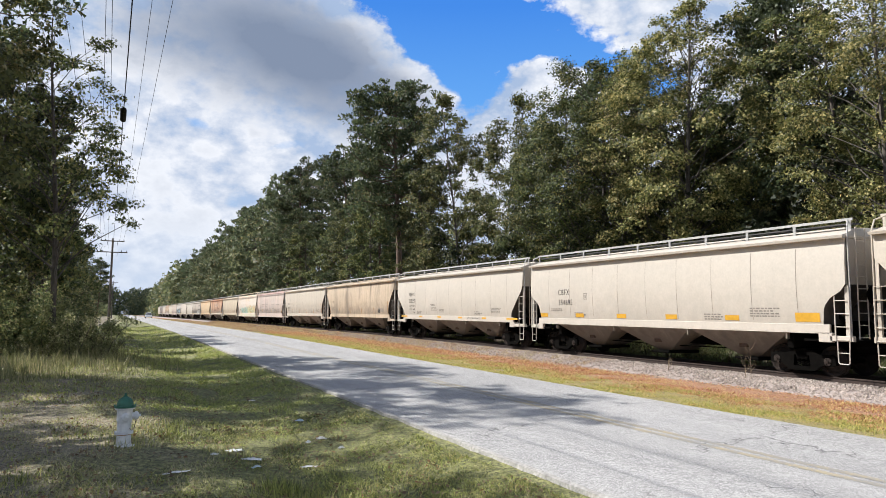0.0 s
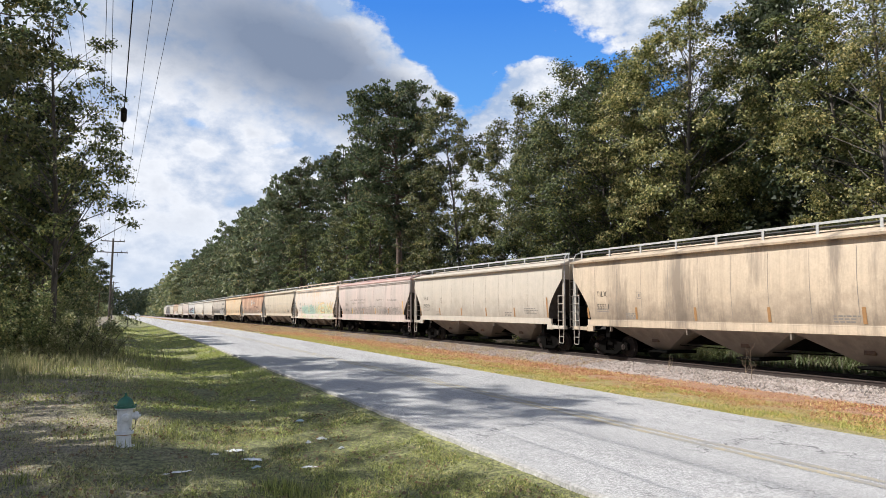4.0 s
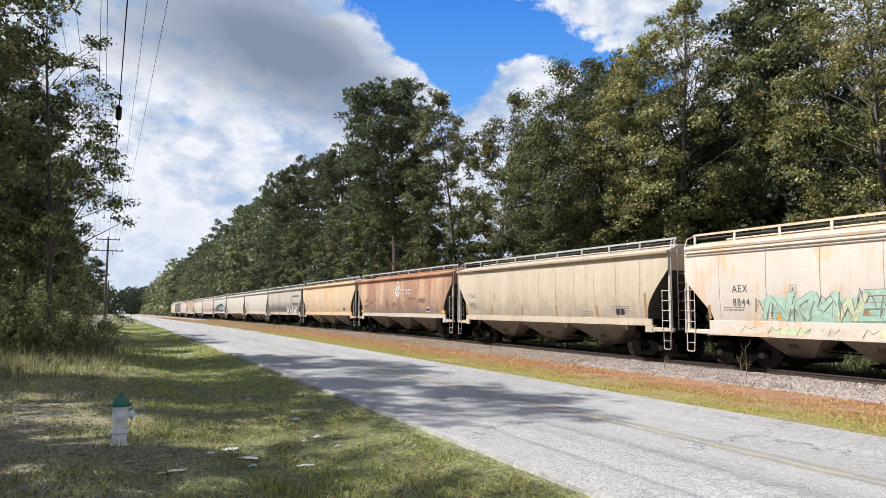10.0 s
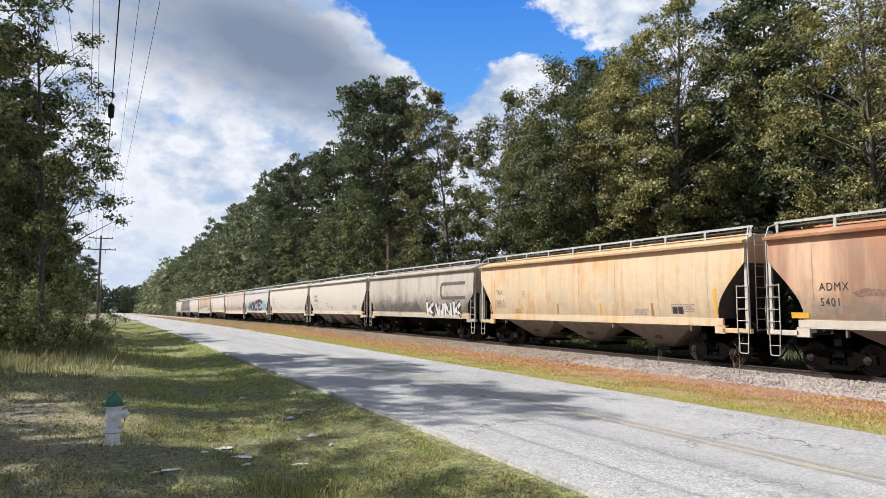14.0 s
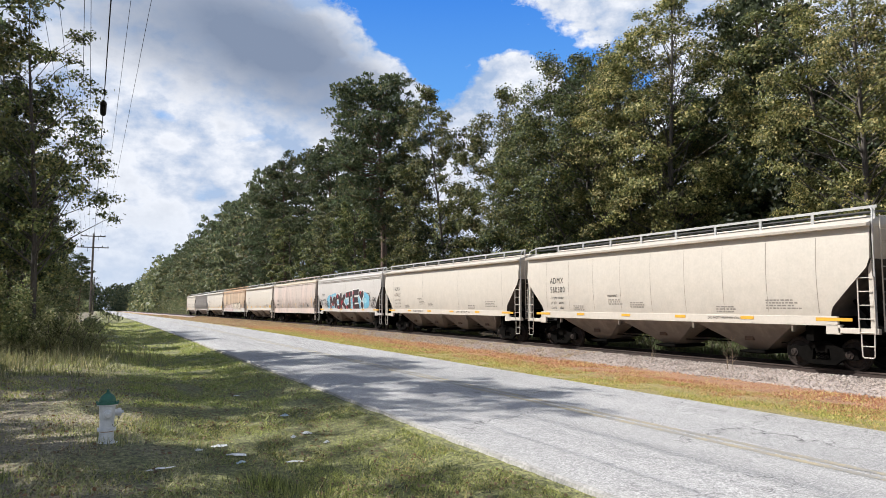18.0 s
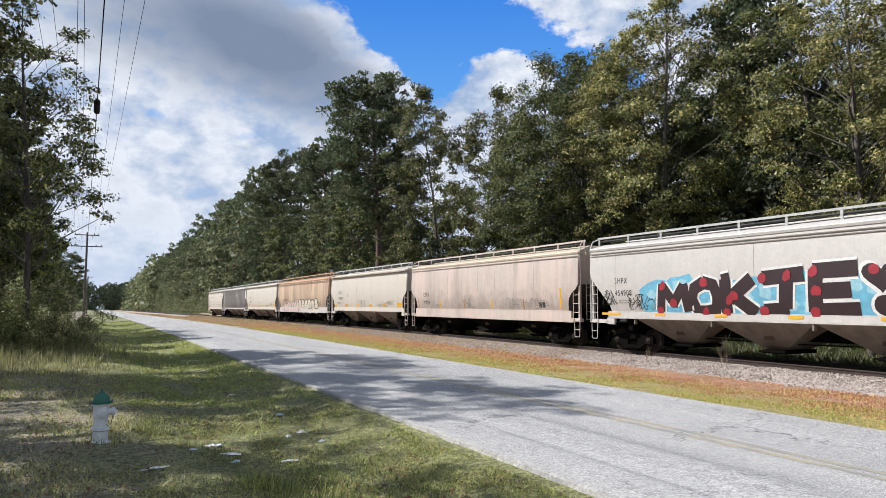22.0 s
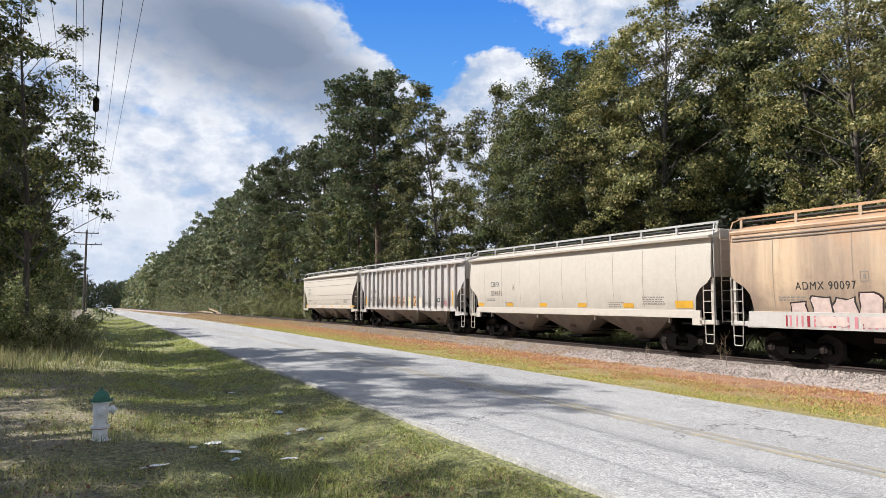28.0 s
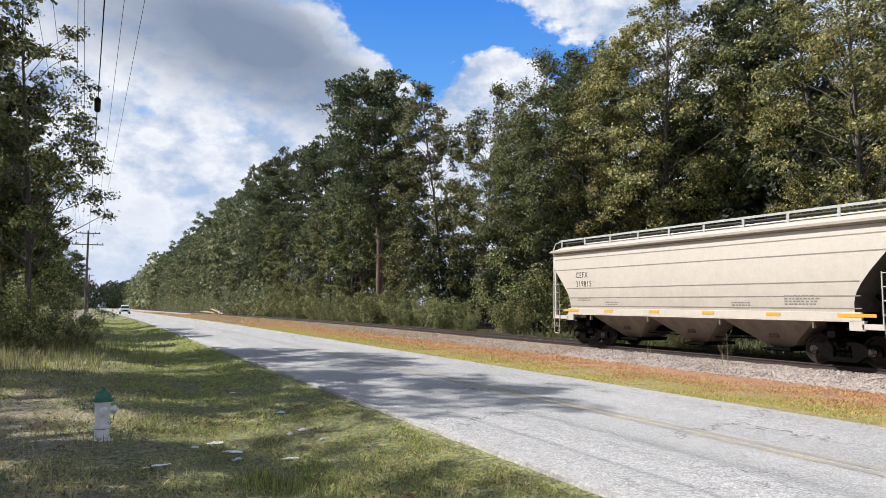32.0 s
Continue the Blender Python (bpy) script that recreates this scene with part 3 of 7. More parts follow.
def ladder(car, mat, x, y, z0, z1, width=0.42, along="y", label=""):
    """Two stiles and rungs; the bottom of it hangs as a stirrup below the sill."""
    lad = part("ladder", bar_mesh(mat, ("st", round(z1 - z0, 2)), ((0, 0, 0), (0, 0, z1 - z0)), r=0.02), mat, car, label)
    lad.matrix_basis = pose(x, y, z0)
    step = (0, width, 0) if along == "y" else (width, 0, 0)
    part("stile", lad.data, mat, lad, at=Matrix.Translation(step))
    rung = bar_mesh(mat, ("rung", along, width), ((0, 0, 0), step), r=0.014)
    n = int((z1 - z0) / 0.36)
    for k in range(n + 1):
        part("rung", rung, mat, lad, at=pose(0, 0, 0.04 + k * (z1 - z0 - 0.08) / n))
    return lad


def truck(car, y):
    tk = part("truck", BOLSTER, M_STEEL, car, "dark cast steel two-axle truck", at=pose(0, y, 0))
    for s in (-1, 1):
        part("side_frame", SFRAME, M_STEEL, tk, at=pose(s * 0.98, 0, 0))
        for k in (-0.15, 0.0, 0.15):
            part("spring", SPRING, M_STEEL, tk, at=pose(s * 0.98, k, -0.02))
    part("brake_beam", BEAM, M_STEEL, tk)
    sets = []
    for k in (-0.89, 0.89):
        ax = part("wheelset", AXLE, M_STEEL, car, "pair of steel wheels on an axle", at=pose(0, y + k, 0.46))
        for s in (-1, 1):
            part("wheel", WHEEL, M_WHEEL, ax, at=pose(s * 0.745, 0, 0, 0, 0, 0 if s < 0 else 180))
            part("bearing_cap", CAP, M_STEEL, ax, at=pose(s * 1.07, 0, 0, 0, 0, 180 if s < 0 else 0))
        sets.append(ax)
    return sets


def letters(text, size, mat, bulge, y, z, proud=0.008, spacing=1.0, fat=0.0, squeeze=1.0):
    """Stencilled characters bent onto the curved side; y is where the text begins, reading towards -y."""
    cu = bpy.data.curves.new("text", "FONT")
    cu.body, cu.size, cu.space_character, cu.offset = text, size, spacing, fat
    tmp = new("lettering", cu)
    me = bpy.data.meshes.new_from_object(tmp.evaluated_get(bpy.context.evaluated_depsgraph_get()))
    bpy.data.objects.remove(tmp)
    bpy.data.curves.remove(cu)
    for v in me.vertices:
        a, b = v.co.x * squeeze, v.co.y
        v.co = (-side_x(z + b, bulge) - proud, y - a, z + b)
    me.materials.clear()
    me.materials.append(mat)
    return me


def on_side(rects, mat, bulge, proud=0.006, step=0.25):
    """Flat painted shapes on the side: rectangles (y0, y1, z0, z1) bent with it."""
    verts, faces = [], []
    for y0, y1, z0, z1 in rects:
        n = max(1, int((z1 - z0) / step))
        for k in range(n + 1):
            z = z0 + (z1 - z0) * k / n
            verts += [(-side_x(z, bulge) - proud, y0, z), (-side_x(z, bulge) - proud, y1, z)]
            if k:
                m = len(verts)
                faces.append((m - 4, m - 3, m - 1, m - 2))
    return raw_mesh("decal", verts, faces, mat)


def blob_on_side(outline, mat, bulge, proud):
    """A painted outline (y, z pairs) as one patch on the side, cut into bands so that it follows the curve."""
    bm = bmesh.new()
    f = bm.faces.new([bm.verts.new((0, y, z)) for y, z in outline])
    lo, hi = min(p[1] for p in outline), max(p[1] for p in outline)
    z = lo + 0.22
    while z < hi:
        bmesh.ops.bisect_plane(bm, geom=bm.verts[:] + bm.edges[:] + bm.faces[:], plane_co=(0, 0, z), plane_no=(0, 0, 1))
        z += 0.22
    bmesh.ops.triangulate(bm, faces=bm.faces)
    for v in bm.verts:
        v.co.x = -side_x(v.co.z, bulge) - proud
    bmesh.ops.recalc_face_normals(bm, faces=bm.faces)
    return mesh_of(bm, mat)


M_INK = simple("black_stencil_paint", (0.02, 0.019, 0.018), 0.6)
M_DIM = simple("dim_stencil_paint", (0.08, 0.075, 0.065), 0.7)
M_INK_SOFT = simple("worn_grey_stencil_paint", (0.2, 0.18, 0.155), 0.7)
M_REFLECT = simple("yellow_reflective_tape", (0.56, 0.31, 0.03), 0.45)
M_RUSTBAR = simple("faded_brown_tape", (0.3, 0.16, 0.06), 0.6)
M_BLOT = simple("dark_brown_overpaint", (0.17, 0.1, 0.07), 0.8, 0, 0.5, 10)
M_BLOT2 = simple("pale_brown_overpaint", (0.36, 0.24, 0.16), 0.8, 0, 0.4, 10)
M_SEAM = simple("seam_dirt_and_eave_shadow", (0.22, 0.19, 0.16), 0.8)
M_WHITE = simple("white_paint", (0.56, 0.55, 0.52), 0.5)


def hopper_car(i, length, paint, label, cut="scoop", bulge=0.12, bays=3, sill=(1.36, 1.6), sill_mat=None, roof_mat=None, ribs=0, seams=9, bars=0, rail_mat=None, marks=(), tape="flat",
               ladder_mat=None, bay_mat=None):
    """A covered hopper: body, roof, sill, bays, end frames, ladders, walkway and two trucks. Local y runs along it, z from the rail's head."""
    car = thing("covered_hopper_car", label, "freight car", group="freight train")
    half = length / 2 - 0.42
    ladder_mat = ladder_mat or (P_LADDER if i in (3, 7, 8, 9, 10, 16) else None)
    sill_mat, roof_mat, ladder_mat, rail_mat = (m or paint for m in (sill_mat, roof_mat, ladder_mat, rail_mat))
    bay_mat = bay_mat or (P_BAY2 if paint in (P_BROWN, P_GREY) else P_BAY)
    pts = CUTS[cut]
    zs = sorted({1.6, 1.75, 1.9, 2.05, 2.2, 2.4, 2.6, 2.8, 3.0, 3.25, 3.5, 3.75, 4.0, 4.18})

    def end_cut(z):
        return float(np.interp(z, [p[0] for p in reversed(pts)], [p[1] for p in reversed(pts)]))

    bm = loft(bmesh.new(), [(z, side_x(z, bulge), half - end_cut(z)) for z in zs], 12)
    for f in bm.faces:
        f.smooth = True
    bm.normal_update()
    # undercut end faces get a dark colour holding their shade and dirt
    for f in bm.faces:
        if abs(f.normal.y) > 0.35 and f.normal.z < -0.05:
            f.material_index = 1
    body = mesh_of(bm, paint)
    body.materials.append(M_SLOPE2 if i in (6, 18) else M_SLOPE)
    body.set_sharp_from_angle(angle=radians(28))
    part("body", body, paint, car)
    # roof with a projecting eave
    ew = side_x(4.2, bulge)
    lip = 0.03 if bars else 0.17
    bm = loft(bmesh.new(), [(4.17, ew + lip, half + 0.03), (4.25, ew + lip + 0.02, half + 0.04), (4.29, ew + 0.02, half + 0.02), (4.44, ew * 0.72, half - 0.05), (4.53, 0.75, half - 0.12), (4.55, 0.3, half - 0.14)])
    part("roof", bm, roof_mat, car)
    # eave bars are coloured dark to draw the shadow line under the eave
    for s in range(bars):
        part("eave_bar", boxes((-ew - 0.06, -ew, -half + 0.05, half - 0.05, 4.04 - 0.1 * s, 4.07 - 0.1 * s)), M_SEAM, car, "stiffening bar below the eave, coloured dark as its shadow line")
    # hatch trough and walkway
    part("hatch_cover", boxes((-0.3, 0.3, -half + 0.8, half - 0.8, 4.53, 4.64), bevel=0.02), roof_mat, car, "long hatch cover along the roof")
    for s in (-1, 1):
        rx = s * (ew - 0.42)
        wk = part("running_board", boxes((min(rx, rx - s * 0.42), max(rx, rx - s * 0.42), -half, half, 4.62, 4.65)), M_GRATE, car, "dark steel grating running board")
        if s < 0:
            part("edge_rail", boxes((rx - 0.03, rx, -half, half, 4.72, 4.8)), rail_mat, car, "pale steel bar along the running board")
            n = 10
            if ("post", rail_mat.name) not in STILES:
                STILES["post", rail_mat.name] = mesh_of(boxes((-0.012, 0.012, -0.05, 0.05, 0.0, 0.36), (-0.06, 0.012, -0.05, 0.05, 0.0, 0.015)), rail_mat)
            post = STILES["post", rail_mat.name]
            for k in range(n):
                part("rail_post", post, rail_mat, car, at=pose(rx - 0.015, -half + 0.1 + (2 * half - 0.2) * k / (n - 1), 4.4))
    # side sills
    for s in (-1, 1):
        w = side_x(1.6, bulge) + 0.02
        in0 = end_cut(1.62)
        z0, z1 = sill[0], max(1.61, sill[1])
        part("side_sill", boxes((min(s * w, s * (w - 0.09)), max(s * w, s * (w - 0.09)), -half + in0 - 0.2, half - in0 + 0.2, z0, z1),
                                (min(s * w, s * (w - 0.3)), max(s * w, s * (w - 0.3)), -half + in0 - 0.2, half - in0 + 0.2, z0 - 0.03, z0), bevel=0.008), sill_mat, car)
        for e in (-1, 1):
            ya, yb = e * (half - in0 + 0.2), e * (half + 0.12)
            part("end_sill", boxes((min(s * w, s * (w - 0.14)), max(s * w, s * (w - 0.14)), min(ya, yb), max(ya, yb), 1.12, 1.28), bevel=0.01), sill_mat, car)
            yj = e * (half - in0 + 0.05)
            part("jacking_pad", boxes((min(s * w, s * (w - 0.12)), max(s * w, s * (w - 0.12)), yj - 0.22, yj + 0.22, 1.08, z0), bevel=0.01), sill_mat, car)
    # bays
    run = 2 * (half - end_cut(1.62)) - 2.6
    step = run / bays
    for b in range(bays):
        yc = -run / 2 + (b + 0.5) * step
        bm = bmesh.new()
        loft(bm, [(0.42, 0.62, 0.3), (0.5, 0.7, 0.5), (1.34, 1.42, step * 0.5), (1.5, 1.42, step * 0.5)])
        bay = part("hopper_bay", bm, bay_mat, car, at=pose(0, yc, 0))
        part("outlet_gate", boxes((-0.82, 0.82, -0.42, 0.42, 0.3, 0.42), (-0.9, -0.82, -0.5, 0.5, 0.33, 0.4), bevel=0.01), M_STEEL, bay, "dark sliding outlet gate")
        part("poke_hole_cover", boxes((-1.035, -0.93, -0.17, 0.17, 0.75, 0.9), bevel=0.015), M_POKE, bay, "rust-stained poke hole cover")
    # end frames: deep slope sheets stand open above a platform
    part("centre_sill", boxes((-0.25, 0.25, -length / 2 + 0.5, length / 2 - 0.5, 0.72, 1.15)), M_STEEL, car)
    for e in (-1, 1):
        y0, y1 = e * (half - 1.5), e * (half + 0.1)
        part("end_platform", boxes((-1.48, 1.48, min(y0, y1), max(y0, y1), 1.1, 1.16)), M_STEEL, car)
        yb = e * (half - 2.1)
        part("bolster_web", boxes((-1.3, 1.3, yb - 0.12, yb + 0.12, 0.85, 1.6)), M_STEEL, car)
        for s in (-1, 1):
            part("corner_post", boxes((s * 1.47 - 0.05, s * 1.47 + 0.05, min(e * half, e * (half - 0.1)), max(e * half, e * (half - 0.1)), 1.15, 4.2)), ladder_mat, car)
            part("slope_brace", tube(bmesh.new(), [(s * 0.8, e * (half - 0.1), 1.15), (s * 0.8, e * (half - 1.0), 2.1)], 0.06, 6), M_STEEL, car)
        # grab irons on the end, from platform to roof
        lad = ladder(car, ladder_mat, 0.62 if e > 0 else -1.25, e * (half + 0.13), 1.2, 4.5, 0.45, "x")
        ya = -half - 0.05 if e < 0 else half - 0.4
        ladder(car, ladder_mat, -1.56, ya, 1.12, 2.75, 0.45, "y", "steel side ladder with round rungs")
        part("stirrup", tube(bmesh.new(), [(-1.53, ya + 0.04, 1.14), (-1.54, ya + 0.06, 0.5), (-1.54, ya + 0.1, 0.46), (-1.54, ya + 0.36, 0.46), (-1.54, ya + 0.4, 0.5), (-1.53, ya + 0.42, 1.14)], 0.018, 6), ladder_mat, car, "bent steel stirrup step")
        part("stirrup_rung", bar((-1.54, ya + 0.05, 0.78), (-1.54, ya + 0.41, 0.78), 0.014), ladder_mat, car)
        # shear plates under the slope sheet; the outer two are added to darken the opening
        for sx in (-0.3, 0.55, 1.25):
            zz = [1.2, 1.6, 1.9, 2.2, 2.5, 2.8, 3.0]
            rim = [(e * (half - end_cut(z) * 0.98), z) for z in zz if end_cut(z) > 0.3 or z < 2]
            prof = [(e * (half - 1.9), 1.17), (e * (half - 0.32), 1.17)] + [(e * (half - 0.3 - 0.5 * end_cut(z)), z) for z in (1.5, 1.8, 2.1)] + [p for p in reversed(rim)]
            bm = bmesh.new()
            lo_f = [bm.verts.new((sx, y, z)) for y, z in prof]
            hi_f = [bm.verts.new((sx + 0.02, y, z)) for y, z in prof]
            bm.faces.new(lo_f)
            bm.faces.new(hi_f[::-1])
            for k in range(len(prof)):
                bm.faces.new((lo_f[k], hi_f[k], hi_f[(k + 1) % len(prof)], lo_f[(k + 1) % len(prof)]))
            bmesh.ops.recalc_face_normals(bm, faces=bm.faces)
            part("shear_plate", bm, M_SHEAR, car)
        pp = [(-1.5, e * (half + 0.06), 1.2), (-1.52, e * (half + 0.06), 4.3), (-1.42, e * (half + 0.02), 4.62), (-1.12, e * (half - 0.2), 4.76)]
        part("roof_grab_pipe", tube(bmesh.new(), pp, 0.026, 6), rail_mat, car, "pale pipe rising from the end platform to the roof")
        part("coupler", COUPLER, M_STEEL, car, "rusty knuckle coupler", at=pose(0, e * (length / 2 - 0.45), 0, 0, 0, 0 if e < 0 else 180))
        part("brake_hose", HOSE, M_BLACK, car, at=pose(0, e * (length / 2 - 0.45), 0, 0, 0, 0 if e < 0 else 180))
    part("brake_rod", tube(bmesh.new(), [(-0.5, -half + 3.2, 0.7), (-0.55, 0, 0.62), (-0.5, half - 3.2, 0.7)], 0.02, 5), M_STEEL, car)
    for e in (-1, 1):
        part("uncoupling_lever", tube(bmesh.new(), [(-1.45, e * (half + 0.16), 0.95), (-0.5, e * (half + 0.3), 0.98), (-0.2, e * (half + 0.34), 0.9)], 0.014, 5), M_STEEL, car)
    for k in range(bays + 1):
        yk = -run / 2 + k * step
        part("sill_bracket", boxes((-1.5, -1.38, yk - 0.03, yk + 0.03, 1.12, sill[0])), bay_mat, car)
    # brake gear on one end
    part("air_reservoir", lathe(bmesh.new(), ((0.05, -0.55), (0.2, -0.48), (0.22, 0), (0.2, 0.48), (0.05, 0.55)), 14, "x", (0.1, -half + 0.75, 1.5)), M_STEEL, car)
    bw = lathe(bmesh.new(), ((0.26, -0.02), (0.28, 0.0), (0.26, 0.02), (0.24, 0.0)), 16, "y", (-0.6, -half - 0.16, 2.5))
    part("brake_wheel", bw, M_STEEL, car)
    # seams or ribs on the side
    if ribs:
        bm = bmesh.new()
        levels = [1.6 + 0.2 * k for k in range(14)]
        box(bm, -side_x(3, bulge) - 0.15, -side_x(3, bulge) + 0.02, -0.05, 0.05, 1.5, 4.2, bevel=0.01)
        rib = mesh_of(bm, paint)
        span = 2 * (half - end_cut(1.7)) - 0.1
        for k in range(ribs):
            part("side_rib", rib, paint, car, at=pose(0, -span / 2 + span * k / (ribs - 1), 0))
    else:
        sm = on_side([(-0.008, 0.008, 1.7, 3.95)], M_SEAM, bulge, 0.004, 0.2)
        for k in range(seams if seams > 1 else 0):
            y = -half + 1.6 + (2 * half - 3.2) * k / (seams - 1)
            part("panel_seam", sm, M_SEAM, car, at=pose(0, y, 0))
    # reflective tape
    wsill = -side_x(1.6, bulge) - 0.026
    for k in range(6):
        y = -half + 1.3 + (2 * half - 2.4) * k / 5
        if tape == "few" and k in (0, 5):
            part("reflector", on_side([(y - 0.3, y + 0.3, 1.66, 1.84)], M_REFLECT, bulge, 0.008, 0.1), M_REFLECT, car)
        if tape == "sill":
            ln = 0.7 if k in (0, 5) else 0.32
            part("reflector", boxes((wsill - 0.004, wsill + 0.004, y - ln, y + ln * 0.6, sill[1] - 0.13, sill[1] - 0.03)), M_REFLECT, car)
        elif tape == "flat":
            ln = 0.42 if k == 0 else 0.3
            part("reflector", on_side([(y - ln, y + ln, 1.68, 1.86 + (0.1 if k == 0 else 0))], M_REFLECT, bulge, 0.008, 0.1), M_REFLECT, car)
        elif tape == "upright":
            part("reflector", on_side([(y - 0.06, y + 0.06, 1.66, 2.15 + (0.5 if k == 0 else 0))], M_REFLECT if k in (0, 2, 4) and i not in (3, 4, 7) else M_RUSTBAR, bulge, 0.008, 0.1), M_REFLECT, car)
    # stencils
    for text, size, y, z, mat in marks:
        part("stencil", letters(text, size, mat, bulge, half - y, z, spacing=1.2, squeeze=0.84), mat, car, "stencilled reporting mark")
    rows = []
    random.seed(i)
    blocks = ((3.6, 1.86, 0.8, 3), (2 * half - 5.4, 1.86, 0.8, 3), (2 * half - 3.4, 2.07, 1.2, 4))
    blocks += ((6.0, 2.12, 0.9, 3), (7.3, 2.0, 0.8, 3)) if i in (2, 11, 12) else ((1.75, 2.04, 0.9, 2),)
    for y, z, w, n in blocks:
        for k in range(n):
            yy, stop = half - y, half - y - w * random.uniform(0.75, 1)
            while yy > stop:
                d = random.uniform(0.05, 0.15)
                rows.append((yy - d, yy, z - 0.085 * k, z - 0.085 * k + 0.045))
                yy -= d + random.uniform(0.02, 0.06)
    tagged(part("small_stencilling", on_side(rows, M_INK_SOFT, bulge, 0.006, 0.1), M_INK_SOFT, car, "rows of small worn stencilling"), kind="stuff")
    if i not in (2, 11, 12, 13, 18, 19):
        tagged(part("stencil_frame", on_side([(half - 4.6, half - 4.35, 2.5, 2.518), (half - 4.6, half - 4.35, 2.762, 2.78), (half - 4.6, half - 4.582, 2.518, 2.762), (half - 4.368, half - 4.35, 2.518, 2.762), (half - 4.51, half - 4.44, 2.57, 2.7)], M_INK_SOFT, bulge, 0.006, 0.1), M_INK_SOFT, car), kind="stuff")
    sets = truck(car, -length / 2 + 2.35) + truck(car, length / 2 - 2.35)
    return car, sets


P_CREAM = car_paint("cream_car_paint", (0.5, 0.452, 0.385), 0.0, 0.14, streak=0.07)
P_CREAM2 = car_paint("dusty_cream_car_paint", (0.49, 0.43, 0.35), 0.02, 0.3, streak=0.22, soot=0.15)
P_TAN = car_paint("sooty_tan_car_paint", (0.53, 0.42, 0.3), 0.05, 0.55, streak=0.5, grime_c=(0.09, 0.07, 0.055), soot=1.0, rust_c=(0.4, 0.2, 0.12))
P_PINK = car_paint("faded_pinkish_car_paint", (0.42, 0.26, 0.22), 0.15, 0.2, streak=0.35, rust_c=(0.34, 0.15, 0.12), wash=0.5, wash_c=(0.5, 0.4, 0.35))
P_RUSTW = car_paint("rust_stained_white_car_paint", (0.56, 0.5, 0.43), 0.4, 0.12, streak=0.15, rust_c=(0.56, 0.33, 0.14), top=0.45, top_c=(0.56, 0.34, 0.16))
P_BUFF = car_paint("dull_buff_car_paint", (0.5, 0.42, 0.31), 0.08, 0.35, streak=0.3, soot=0.2, wash=0.3, wash_c=(0.54, 0.46, 0.36))
P_BROWN = car_paint("weathered_brown_car_paint", (0.33, 0.175, 0.105), 0.2, 0.8, streak=0.35, rust_c=(0.3, 0.12, 0.05), grime_c=(0.13, 0.105, 0.085), wash=0.9, wash_c=(0.54, 0.36, 0.23), top=0.9, top_c=(0.4, 0.15, 0.06), high=1.4, soot=0.45)
P_ORANGE = car_paint("rust_run_tan_car_paint", (0.56, 0.43, 0.28), 0.42, 0.25, streak=0.3, rust_c=(0.54, 0.27, 0.08), top=0.6, top_c=(0.54, 0.3, 0.12))
P_GREY = car_paint("grimy_grey_car_paint", (0.46, 0.4, 0.335), 0.06, 0.9, streak=0.4, grime_c=(0.05, 0.043, 0.037), high=1.5, soot=0.6)
P_WHITE = car_paint("chalky_white_car_paint", (0.47, 0.44, 0.405), 0.0, 0.3, streak=0.2, grime_c=(0.16, 0.12, 0.11))
P_MAUVE = car_paint("dusty_pale_car_paint", (0.48, 0.405, 0.35), 0.04, 0.55, streak=0.25, grime_c=(0.15, 0.125, 0.11), wash=0.6, wash_c=(0.56, 0.43, 0.37), soot=0.5)
P_BROWN2 = car_paint("orange_brown_car_paint", (0.4, 0.29, 0.2), 0.2, 0.55, streak=0.45, rust_c=(0.46, 0.24, 0.11), grime_c=(0.13, 0.1, 0.08), wash=0.85, wash_c=(0.54, 0.4, 0.26), top=0.8, top_c=(0.5, 0.25, 0.11), soot=0.7)
P_RIB = car_paint("rust_marked_white_car_paint", (0.5, 0.48, 0.455), 0.16, 0.3, streak=0.4, rust_c=(0.5, 0.33, 0.27), wash=0.28, wash_c=(0.5, 0.38, 0.34))
# bay paint darkened for the shade under the car, with road dirt over it
P_BAY = car_paint("shaded_dirty_cream_paint", (0.31, 0.262, 0.208), 0.15, 0.75, streak=0.6, grime_c=(0.07, 0.055, 0.042), rust_c=(0.12, 0.06, 0.035), high=0.75, soot=0.5, foot=False)
P_BAY2 = car_paint("shaded_dirty_brown_paint", (0.22, 0.155, 0.11), 0.1, 0.7, streak=0.4, grime_c=(0.045, 0.036, 0.03), high=0.75, soot=0.4, foot=False)
P_LADDER = simple("grey_ladder_paint", (0.42, 0.39, 0.34), 0.6, 0.1, 0.2)
P_PALE = simple("pale_rail_paint", (0.38, 0.37, 0.35), 0.5, 0.1, 0.25)


def name_pair(a, b, y, z1, z2, big=0.38, mat=None):
    m = mat or M_INK
    return ((a, big, y, z1, m), (b, big, y, z2, m))


